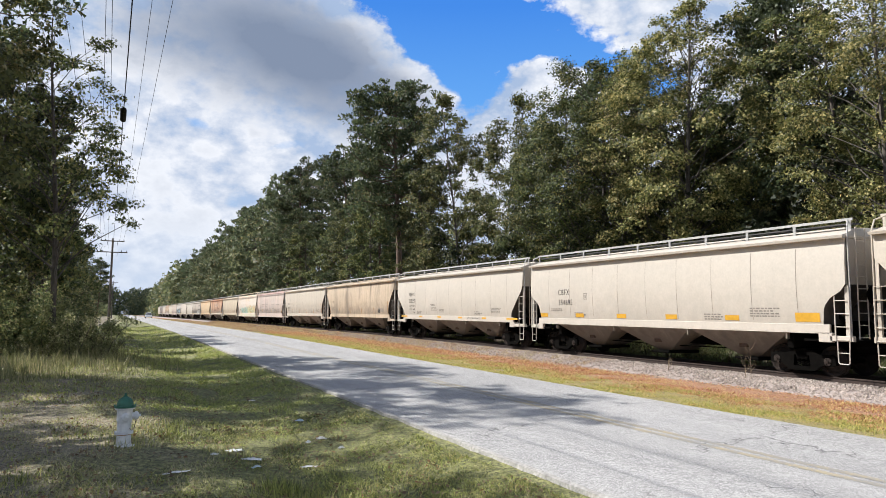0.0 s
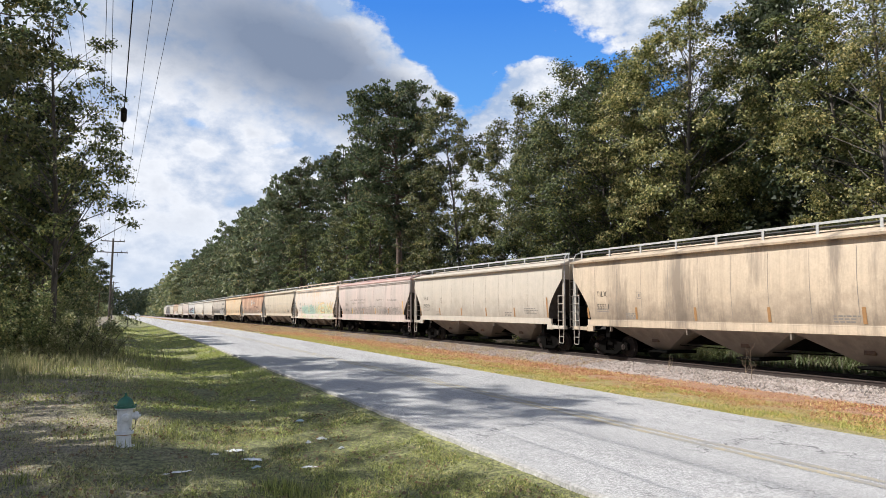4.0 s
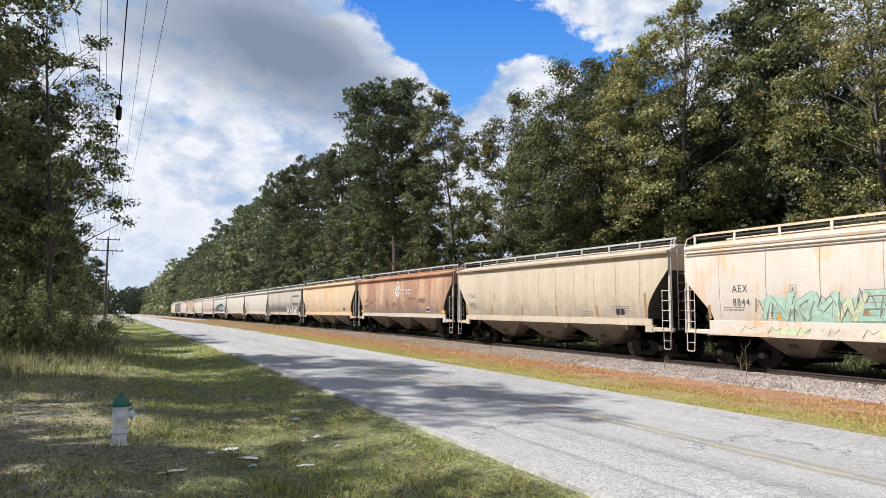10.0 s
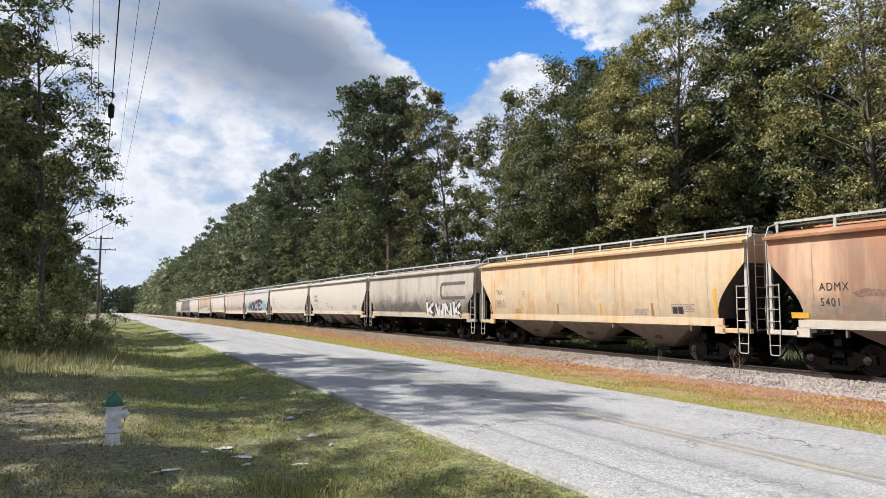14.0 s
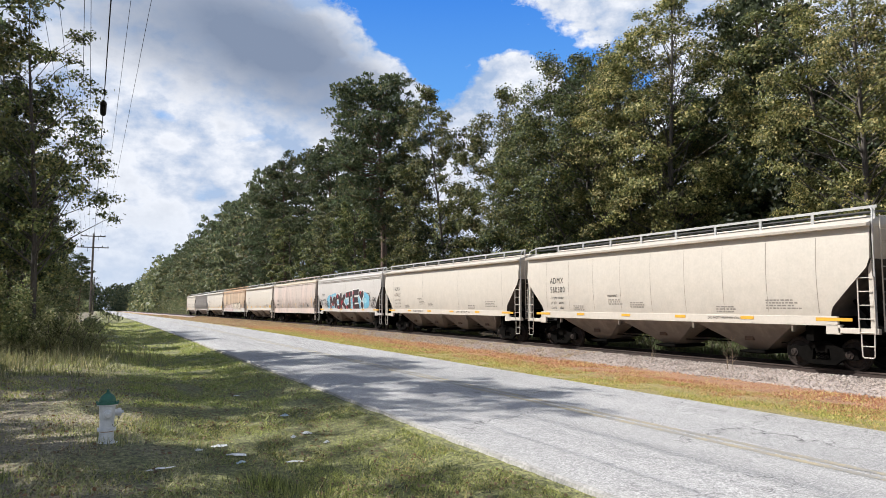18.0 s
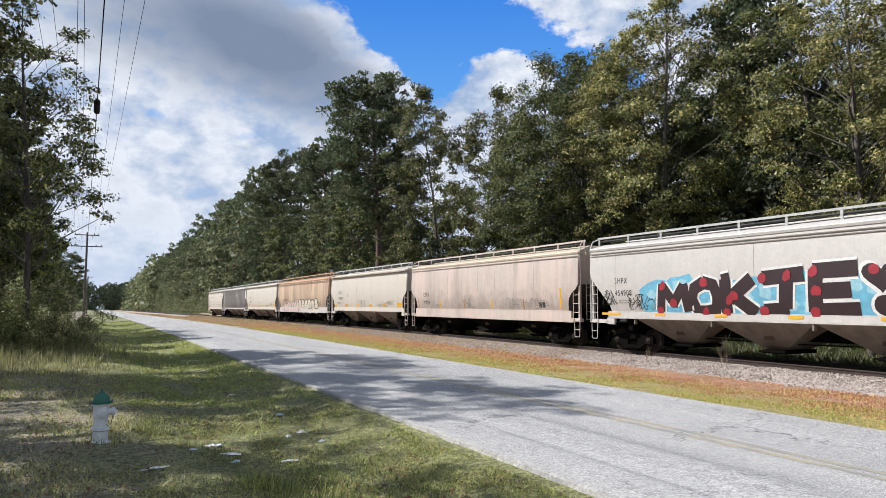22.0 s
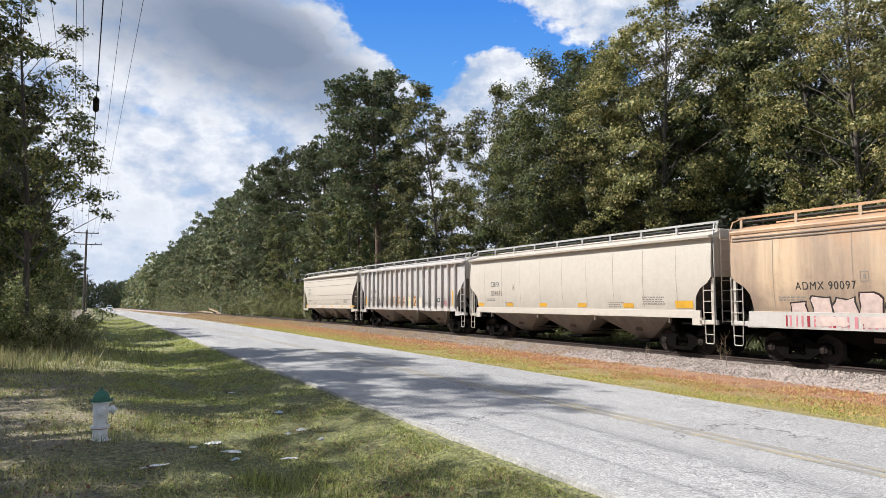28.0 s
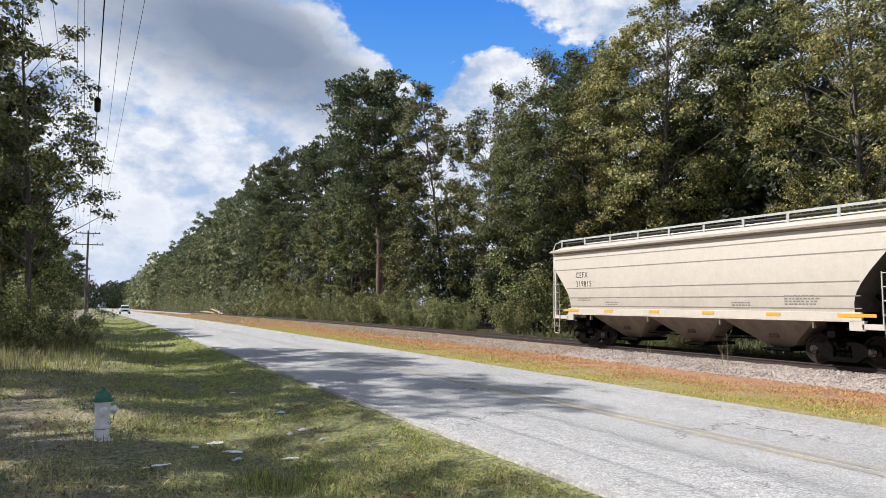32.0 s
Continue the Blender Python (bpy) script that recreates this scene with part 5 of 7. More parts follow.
        for k in range(6):
            o = rounded(at(9.15 + 1.12 * k), 1.72, 1.0, 1.25 + 0.1 * (k % 2), 220 + k, 0.05, 18, 0.7)
            patch("sprayed_bubble", swell(o, 0.07), M_INK, 0.028 + 0.0015 * k, "dark outline of a bubble shape")
            patch("sprayed_bubble", o, BONE, 0.034 + 0.0015 * k, "bone-white sprayed bubble shape")
            part("sprayed_outline", ribbon([(at(8.95 + 1.12 * k), 1.3), (at(9.1 + 1.12 * k), 1.75), (at(9.3 + 1.12 * k), 1.95), (at(9.36 + 1.12 * k), 1.6)], 0.04, M_INK, bulge, 0.046), M_INK, car)
    if i == 18:
        pitch = (2 * half - 2.1) / 17
        panel = lambda k, f: at(1.05 + pitch * (k + f))
        for text, k, z in (("AD", 1, 2.53), ("MX", 2, 2.53), ("49", 1, 2.0), ("129", 2, 2.0)):
            part("stencil", letters(text, 0.36, M_INK, bulge, panel(k, 0.36 if k == 1 else 0.14), z, squeeze=0.8 if len(text) == 2 else 0.74), M_INK, car, "stencilled reporting mark")
        for k, c, h in ((9, LIME, 0.62), (10, AMBER, 0.7), (11, BONE, 0.6), (8, BLUSH, 0.6)):
            patch("paint_wash", rounded(panel(k, 0.52), 1.58 + h / 2, pitch * 0.74, h, 300 + k, 0.06, 18, 0.4), c, 0.004, "faded wash of spray paint")
        for ch, k, z, c, ink in (("A", 5, 1.62, AMBER, None), ("F", 6, 1.6, AMBER, MAROON), ("R", 7, 1.6, AMBER, MAROON), ("E", 8, 1.58, AMBER, MAROON), ("E", 9, 1.58, ORANGE, None), ("Z", 10, 1.6, M_RUSTBAR, MAROON)):
            for j, stroke in enumerate(STROKES[ch]):
                line = [(panel(k, 0.14 + 0.7 * u), z + 0.62 * v) for u, v in stroke]
                part("sprayed_letter", ribbon(line, 0.13 if ink else 0.05, c, bulge, 0.008 + 0.0008 * j), c, car, "amber sprayed stroke")
                if ink:
                    part("sprayed_letter", ribbon([(y - 0.025, zz - 0.035) for y, zz in line], 0.045, ink, bulge, 0.013 + 0.0008 * j), ink, car, "dark sprayed stroke")
        scrawl(car, "sprayed_scrawl", panel(3, 0.2), panel(3, 0.85), 1.6, 2.25, 9, 41, M_INK, bulge, 0.035)
        scrawl(car, "sprayed_scrawl", panel(4, 0.2), panel(4, 0.9), 1.65, 2.2, 8, 43, M_INK, bulge, 0.03)
        scrawl(car, "sprayed_scrawl", panel(15, 0.15), panel(15, 0.85), 1.62, 1.95, 16, 44, PINK, bulge, 0.04, "pink sprayed scrawl")
        part("placard", on_side([(panel(14, 0.8), panel(14, 0.2), 1.9, 2.12)], M_INK, bulge, 0.006), M_INK, car, "black placard with two pale marks")
        part("placard", on_side([(panel(14, 0.44), panel(14, 0.28), 1.95, 2.07), (panel(14, 0.72), panel(14, 0.56), 1.95, 2.07), (panel(14, 0.8), panel(14, 0.2), 1.8, 1.83)], M_WHITE, bulge, 0.01), M_WHITE, car)
        for k, f, top in ((0, 0.2, 2.25), (12, 0.78, 2.15), (16, 0.5, 2.55)):
            part("reflector", on_side([(panel(k, f + 0.08), panel(k, f - 0.08), 1.66, top)], M_REFLECT, bulge, 0.008, 0.1), M_REFLECT, car)
    if i == 19:
        for z in (4.1, 3.84, 3.35, 2.5, 2.08, 1.72):
            part("side_seam", on_side([(-half + 0.1 + (0 if z > 3.2 else 0.9), half - 0.1 - (0 if z > 3.2 else 0.9), z - 0.015, z + 0.015)], M_SEAM, bulge, 0.008, 0.1), M_SEAM, car, "long horizontal weld seam")
    if i in (2, 11, 12):
        for o in (11.2, 4.9 if i == 12 else 11.2)[: 2 if i == 12 else 1]:
            me = letters("DO NOT HAMMER ON CAR", 0.13, M_INK, bulge, at(o), 1.46)
            for v in me.vertices:
                v.co.x = -side_x(1.6, bulge) - 0.028
            part("stencil", me, M_INK, car, "small black warning line on the sill")
        part("stencil", letters("WARNING", 0.13, M_INK, bulge, at(5.75 if i == 12 else 5.95), 2.27), M_INK, car)
        for k, text in enumerate(("LD LMT 232000", "LT WT    64000", "CU FT      5800")):
            part("stencil", letters(text, 0.15, M_INK, bulge, at((1.85, 2.24, 1.92)[(12, 2, 11).index(i)]), 2.2 - 0.23 * k), M_INK, car, "small row of load figures")


def flat_patch(outline, x, mat):
    bm = bmesh.new()
    bm.faces.new([bm.verts.new((x, y, z)) for y, z in outline])
    bmesh.ops.recalc_face_normals(bm, faces=bm.faces)
    return mesh_of(bm, mat)


CARS = []
for i, spec in enumerate(TRAIN):
    y0 = GAPS[i - 1] if i else GAPS[0] - 18.3
    made = hopper_car(i, GAPS[i] - y0, **spec)
    decorate(i, made[0], GAPS[i] - y0, spec.get("bulge", 0.12))
    CARS.append((0.5 * (y0 + GAPS[i]), *made))


def train_rows(centre):
    rows = []
    for k in range(33):
        y = centre - travelled(k)
        slope = math.degrees(math.atan((drop(y + 3) - drop(y - 3)) / 6))
        rows.append((k, pose(TRACK_X, y, drop(y) + 0.05, slope, 0, 0)))
    return rows


def wheel_rows(ax, centre):
    """Rolling wheels while the car is near enough for them to be made out."""
    p = ax.matrix_basis.translation.copy()
    t0 = max(0.0, (centre - 70.0) / SPEED)
    t1 = min(32.0, (centre + 12.0) / SPEED)
    if t1 <= t0 + 0.2:
        return None
    n = max(2, int((t1 - t0) / 0.0667))
    rows = [(0.0, pose(*p))] if t0 > 0 else []
    turn0 = math.degrees(travelled(t0) / 0.46)
    last = None
    for k in range(n + 1):
        t = round((t0 + (t1 - t0) * k / n) * FPS) / FPS
        if last is not None and t <= last:
            continue
        last = t
        m = pose(*p, math.degrees(travelled(t) / 0.46) - turn0)
        rows.append((t, m))
    if last < 32.0:
        rows.append((32.0, m))
    return rows


def motions():
    for centre, car, sets in CARS:
        walk(car, train_rows(centre))
        for ax in sets:
            rows = wheel_rows(ax, centre)
            if rows:
                walk(ax, rows)
    for ob, rows in MOVERS:
        walk(ob, rows)


MOVERS = []

# ---------------------------------------------------------------- sky backdrop: a far ring of cloud, drifting
def sky_ring():
    q = Mat("cloudy_sky", 1.0)
    t = q.t
    co = t.nodes.new("ShaderNodeTexCoord").outputs["Object"]
    nm = t.nodes.new("ShaderNodeVectorMath")
    nm.operation = "NORMALIZE"
    t.links.new(co, nm.inputs[0])
    d = nm.outputs[0]
    x, y, z = q.sep(d)
    az = q.math("MULTIPLY", q.math("ARCTAN2", x, y), 57.2958)
    el = q.math("MULTIPLY", q.math("ARCSINE", z), 57.2958)
    # flatten the puffs a little
    mp = t.nodes.new("ShaderNodeMapping")
    mp.inputs["Scale"].default_value = (1, 1, 1.5)
    t.links.new(d, mp.inputs[0])
    big = q.noise(mp.outputs[0], 4.0, 3.0, 0.5)
    mid = q.noise(mp.outputs[0], 9.0, 9.0, 0.56)
    fine = q.noise(mp.outputs[0], 26.0, 8.0, 0.6)

    def lin(a, ka, e, ke):
        return q.math("ADD", q.math("MULTIPLY", q.math("SUBTRACT", az, a), ka), q.math("MULTIPLY", q.math("SUBTRACT", el, e), ke))

    def blob(a, e, ra, re, turn=0.0):
        c, s = math.cos(radians(turn)), math.sin(radians(turn))
        u, v = lin(a, c / ra, e, s / ra), lin(a, -s / re, e, c / re)
        return q.math("EXPONENT", q.math("MULTIPLY", q.math("ADD", q.math("MULTIPLY", u, u), q.math("MULTIPLY", v, v)), -1.0))

    def total(*vals):
        s = vals[0]
        for v in vals[1:]:
            s = q.math("ADD", s, v)
        return s

    # the open blue: degrees inside its three sides, the edges billowing
    puffy = q.math("ADD", q.math("MULTIPLY_ADD", mid, 8.0, -4.0), q.math("MULTIPLY_ADD", fine, 3.0, -1.5))
    wide = q.math("SMOOTH_MIN", lin(22.2, 0.68, 22.2, 0.73), lin(36.0, -0.55, 24.7, -0.83), 0.6)
    wide = q.math("SMOOTH_MIN", wide, q.math("ADD", lin(31, 0.0, 17.2, 1.0), q.math("MULTIPLY", blob(33.6, 18.8, 4.2, 3.2), -4.4)), 0.8)
    inside = q.math("SUBTRACT", wide, puffy)
    open_blue = q.ramp(q.math("MULTIPLY_ADD", inside, 0.25, 0.5), (0.42, 0.0), (0.62, 1.0))
    holes = total(*[q.math("MULTIPLY", blob(*h[:5]), h[5]) for h in SKY_HOLES])
    gaps = q.ramp(q.math("SUBTRACT", holes, q.math("MULTIPLY_ADD", mid, 1.6, -0.62)), (0.18, 0.0), (0.6, 1.0))
    cloud = q.math("SUBTRACT", 1.0, q.math("MAXIMUM", open_blue, gaps))
    # grey bellies, away from the sunlit rim
    core = total(*[q.math("MULTIPLY", blob(*b[:5]), b[5]) for b in SKY_CORES])
    rim = q.ramp(q.math("MULTIPLY", inside, -0.1), (0.07, 0.0), (0.34, 1.0))
    murk = q.math("MULTIPLY", total(core, q.math("MULTIPLY_ADD", mid, 1.5, -0.85), q.math("MULTIPLY_ADD", fine, 0.5, -0.25)), 0.6)
    dark = q.math("MULTIPLY", q.ramp(murk, (0.03, 0.0), (0.35, 0.6), (0.95, 1.0)), rim)
    soft = q.ramp(q.math("MULTIPLY_ADD", mid, 0.6, q.math("MULTIPLY", fine, 0.4)), (0.4, (0.42, 0.53, 0.72)), (0.48, (0.66, 0.71, 0.81)), (0.57, (0.95, 0.95, 0.97)))
    cl = q.mix(dark, soft, (0.245, 0.297, 0.4))
    blue = q.ramp(q.math("MULTIPLY", el, 1 / 40.0), (0.0, (0.62, 0.76, 0.93)), (0.25, (0.3, 0.55, 0.9)), (0.42, (0.15, 0.41, 0.88)), (0.62, (0.07, 0.27, 0.8)))
    haze = q.ramp(q.math("MULTIPLY", el, 1 / 40.0), (0.0, 0.8), (0.2, 0.15), (0.4, 0.0))
    c = q.mix(cloud, blue, cl)
    c = q.mix(haze, c, (0.7, 0.77, 0.88))
    em = q.node("ShaderNodeEmission", Color=c)
    em.inputs["Strength"].default_value = 0.63
    t.links.new(em.outputs[0], t.nodes["Material Output"].inputs[0])
    t.nodes.remove(q.b)
    verts, faces = [], []
    n, els = 96, (-4, 0, 6, 14, 22, 30, 40)
    for e in els:
        for k in range(n):
            a = k * math.tau / n
            r = 2600 * math.cos(radians(e))
            verts.append((r * math.sin(a), r * math.cos(a), 2600 * math.sin(radians(e))))
    for j in range(len(els) - 1):
        for k in range(n):
            faces.append((j * n + k, j * n + (k + 1) % n, (j + 1) * n + (k + 1) % n, (j + 1) * n + k))
    ob = tagged(new("backdrop", raw_mesh("backdrop", verts, faces, q.done(), True)), "blue sky with grey and white cumulus clouds", "sky", kind="structure")
    return ob


# centre (degrees from +y to the right, degrees up), radii, turn, weight
SKY_HOLES = ((5.6, 14.6, 1.5, 0.55, -15, 0.5), (11.5, 13.2, 2.4, 0.7, 10, 0.45), (9, 9.0, 5.0, 1.6, 0, 0.3), (2, 6.5, 5, 1.5, 0, 0.35), (-60, 20, 22, 6, 0, 0.9), (-120, 18, 25, 6, 0, 0.9), (110, 20, 25, 7, 0, 0.9), (170, 16, 16, 6, 0, 0.8))
SKY_CORES = ((16.8, 19.3, 9.5, 4.0, -22, 1.2), (9.5, 21.5, 9, 4.0, -12, 1.0), (1, 21, 6, 2.5, 0, 0.35), (-80, 22, 20, 5, 0, 0.6), (140, 22, 20, 5, 0, 0.6))
backdrop = sky_ring()
MOVERS.append((backdrop, [(0.0, pose(0, 0, 0)), (16.0, pose(0, 0, 0, 0, 0, 1.0)), (32.0, pose(0, 0, 0, 0, 0, 2.1))]))


# ---------------------------------------------------------------- trees
def unit(v):
    return v / np.maximum(1e-9, np.linalg.norm(v, axis=-1, keepdims=True))


def leaf_tris(rng, centres, size, spread_up=0.35):
    """Small three-cornered leaves at the centres, turned at random but mostly lying flat."""
    n = len(centres)
    nrm = unit(rng.normal(size=(n, 3)) + np.array([0, 0, spread_up]))
    a = unit(np.cross(nrm, rng.normal(size=(n, 3))))
    b = np.cross(nrm, a)
    s = size * (0.6 + 0.8 * rng.random((n, 1)))
    return np.stack([centres - a * s, centres + a * s * 0.6 - b * s * 0.75, centres + a * s * 0.6 + b * s * 0.75], axis=1)


def leaf_quads(rng, centres, size, spread_up=0.35, aspect=0.55):
    """Diamond leaves at the centres, turned at random but mostly lying flat."""
    n = len(centres)
    nrm = unit(rng.normal(size=(n, 3)) + np.array([0, 0, spread_up]))
    a = unit(np.cross(nrm, rng.normal(size=(n, 3))))
    b = np.cross(nrm, a)
    s = size * (0.6 + 0.8 * rng.random((n, 1)))
    fold = nrm * s * 0.12
    return np.stack([centres - a * s, centres - b * s * aspect + fold, centres + a * s, centres + b * s * aspect + fold], axis=1)


def bars_mesh(bars, mat, sides=6):
    verts, faces = [], []
    full = sides
    for pts, rad in bars:
        sides = full if rad[0] > 0.07 else 3
        base = len(verts)
        pts = [np.asarray(p, dtype=float) for p in pts]
        for i, p in enumerate(pts):
            d = unit(pts[min(i + 1, len(pts) - 1)] - pts[max(i - 1, 0)])
            a = unit(np.cross(d, (0.31, 0.77, 0.55)))
            b = np.cross(d, a)
            verts += [tuple(p + (a * math.cos(k * math.tau / sides) + b * math.sin(k * math.tau / sides)) * rad[i]) for k in range(sides)]
        for i in range(len(pts) - 1):
            for k in range(sides):
                u, v = base + i * sides + k, base + i * sides + (k + 1) % sides
                faces.append((u, v, v + sides, u + sides))
    return raw_mesh("limbs", verts, faces, mat, True)


def trunk_line(rng, h, lean=0.03, n=9):
    pts = [np.array([0, 0, -0.3])]
    d = np.array([lean * rng.normal(), lean * rng.normal(), 1.0])
    for k in range(n):
        d = d + 0.022 * rng.normal(size=3) * (1, 1, 0)
        pts.append(pts[-1] + d / np.linalg.norm(d) * (h + 0.3) / n)
    return pts


def spray_tris(rng, centres, out, size, along=0.75, flat=0.35):
    """Small leaves that face outwards and upwards from their spray, so that a spray has a lit and a shaded side."""
    n = len(centres)
    nrm = unit(out * along + np.array([0, 0, flat]) + 0.55 * rng.normal(size=(n, 3)))
    a = unit(np.cross(nrm, rng.normal(size=(n, 3))))
    b = np.cross(nrm, a)
    s = size * (0.6 + 0.8 * rng.random((n, 1)))
    return np.stack([centres - a * s, centres + a * s * 0.6 - b * s * 0.75, centres + a * s * 0.6 + b * s * 0.75], axis=1)


def along_trunk(pts, f):
    k = f * (len(pts) - 1)
    i = min(int(k), len(pts) - 2)
    return pts[i] + (pts[i + 1] - pts[i]) * (k - i)


def broadleaf(name, seed, h, crown_base, spread, leaves, size, leaf, label, r0=0.2, clumps=80, puff=0.24, shape=0.75, inner=0.15):
    """A broad-leaved tree: trunk, crooked limbs to each bough, and on every bough a cluster of leafy sprays with gaps between."""
    rng = np.random.default_rng(seed)
    tree = thing(name, label, "tree", group="woods along the railway")
    pts = trunk_line(rng, h * 0.96)
    radii = [r0 * (1 - 0.092 * k) for k in range(len(pts))]
    bars, cen, rad = [(pts, radii)], [], []
    for k in range(clumps):
        f = crown_base + (1 - crown_base) * ((k + rng.random()) / clumps) ** 0.9
        g = (f - crown_base) / (1 - crown_base)
        reach = spread * (0.3 + 0.7 * math.sin(math.pi * min(1.0, 0.16 + 0.84 * g)) ** shape) * (0.6 + 0.5 * rng.random())
        if g > 0.93:
            reach *= 0.35
        az = 2.39996 * k + 0.7 * rng.normal()
        tip = along_trunk(pts, f) + np.array([reach * math.cos(az), reach * math.sin(az), 0.35 * rng.normal()])
        root = along_trunk(pts, max(0.08, f - 0.05 - 0.5 * reach / h))
        mid = root * 0.45 + tip * 0.55 + 0.18 * reach * rng.normal(size=3) * (0.5, 0.5, 0.5)
        rr = max(0.02, r0 * (0.36 - 0.24 * f))
        bars.append(([root, mid, tip], [rr, rr * 0.7, rr * 0.3]))
        cen.append(tip)
        rad.append(spread * puff * (0.65 + 0.7 * rng.random()) * (1.0 if g < 0.85 else 0.75))
    cen, rad = np.array(cen), np.array(rad)
    # sprays on the shell of each bough
    per = 9
    sc = np.repeat(cen, per, axis=0)
    sr = np.repeat(rad, per)
    u = unit(rng.normal(size=(len(sc), 3)) + np.array([0, 0, 0.35]))
    sp = sc + u * (sr * (0.55 + 0.5 * rng.random(len(sr))))[:, None] * np.array([1, 1, 0.72])
    part("trunk", bars_mesh(bars, M_BARK), M_BARK, tree)
    w = (sr * (0.4 + rng.random(len(sr)))) ** 2
    pick = rng.choice(len(sp), size=leaves, p=w / w.sum())
    off = rng.normal(size=(leaves, 3)) * (0.24 * sr[pick])[:, None] * np.array([1, 1, 0.6])
    pos = sp[pick] + off
    deep = rng.random(leaves) < inner
    pos[deep] = sc[pick][deep] + 0.45 * (pos[deep] - sc[pick][deep])
    out = unit(pos - sc[pick] + 0.12 * (pos - np.array([0, 0, h * 0.55])))
    part("crown", quads_mesh("crown", spray_tris(rng, pos, out, size), [leaf]), leaf, tree)
    return tree


def pine(name, seed, h, crown_base, spread, needles, size, label, r0=0.26, boughs=46, dome=0.5, needle_mat=None):
    """A tall pine: bare bole, crooked limbs, and flat pads of needle bunches on their outer ends."""
    rng = np.random.default_rng(seed)
    tree = thing(name, label, "tree", group="woods along the railway")
    needle_mat = needle_mat or M_NEEDLE
    pts = trunk_line(rng, h * 0.97, 0.015)
    radii = [r0 * (1 - 0.088 * k) for k in range(len(pts))]
    bars, cen, rad = [(pts, radii)], [], []
    for k in range(boughs):
        g = ((k + rng.random()) / boughs) ** 0.8
        f = crown_base + (1 - crown_base) * g
        reach = spread * max(0.12, (math.sin(math.pi * min(1.0, 0.22 + 0.74 * g)) ** dome)) * (0.55 + 0.55 * rng.random())
        az = 2.39996 * k + 0.6 * rng.normal()
        out = np.array([math.cos(az), math.sin(az), 0.0])
        root = along_trunk(pts, max(0.1, f - 0.03))
        rise = reach * (0.05 + 0.5 * g) + 0.3 * rng.normal()
        tip = root + out * reach + np.array([0, 0, rise])
        mid = root + out * reach * 0.5 + np.array([0, 0, rise * 0.25]) + 0.1 * reach * rng.normal(size=3)
        rr = max(0.03, r0 * (0.34 - 0.2 * f))
        bars.append(([root, mid, tip], [rr, rr * 0.75, rr * 0.35]))
        n = 3 + int(reach * 0.9)
        for j in range(n):
            q = 0.45 + 0.6 * (j + rng.random()) / n
            side = np.array([-out[1], out[0], 0.0]) * rng.normal() * 0.24 * reach
            cen.append(root + (tip - root) * q + side + np.array([0, 0, 0.12 * reach * (rng.random() - 0.2)]))
            rad.append(0.42 + 0.5 * rng.random() + 0.04 * reach)
    for k in range(9):
        f = crown_base * (0.45 + 0.5 * rng.random())
        az, ln = rng.random() * math.tau, spread * (0.2 + 0.35 * rng.random())
        root = along_trunk(pts, f)
        tip = root + ln * np.array([math.cos(az), math.sin(az), -0.1 + 0.3 * rng.random()])
        bars.append(([root, (root + tip) / 2 + 0.08 * ln * rng.normal(size=3), tip], [0.035, 0.025, 0.01]))
    part("trunk", bars_mesh(bars, M_PINEBARK), M_PINEBARK, tree)
    cen, rad = np.array(cen), np.array(rad)
    w = rad ** 2
    # bunches on the upper side of each pad, a fan of needles to each bunch
    bunch = needles // 4
    pick = rng.choice(len(cen), size=bunch, p=w / w.sum())
    u = unit(rng.normal(size=(bunch, 3)) + np.array([0, 0, 0.5]))
    pos = cen[pick] + u * (rad[pick] * rng.random(bunch) ** 0.35)[:, None] * np.array([1, 1, 0.42])
    pos, u = np.repeat(pos, 4, axis=0), np.repeat(u, 4, axis=0)
    n = len(pos)
    d = unit(0.7 * u + np.array([0, 0, 0.45]) + 0.65 * rng.normal(size=(n, 3)))
    a = unit(np.cross(d, rng.normal(size=(n, 3))))
    L = size * (0.7 + 0.6 * rng.random((n, 1)))
    tri = np.stack([pos - d * L * 0.2, pos + d * L + a * L * 0.26, pos + d * L - a * L * 0.26], axis=1)
    part("crown", quads_mesh("crown", tri, [needle_mat]), needle_mat, tree)
    return tree


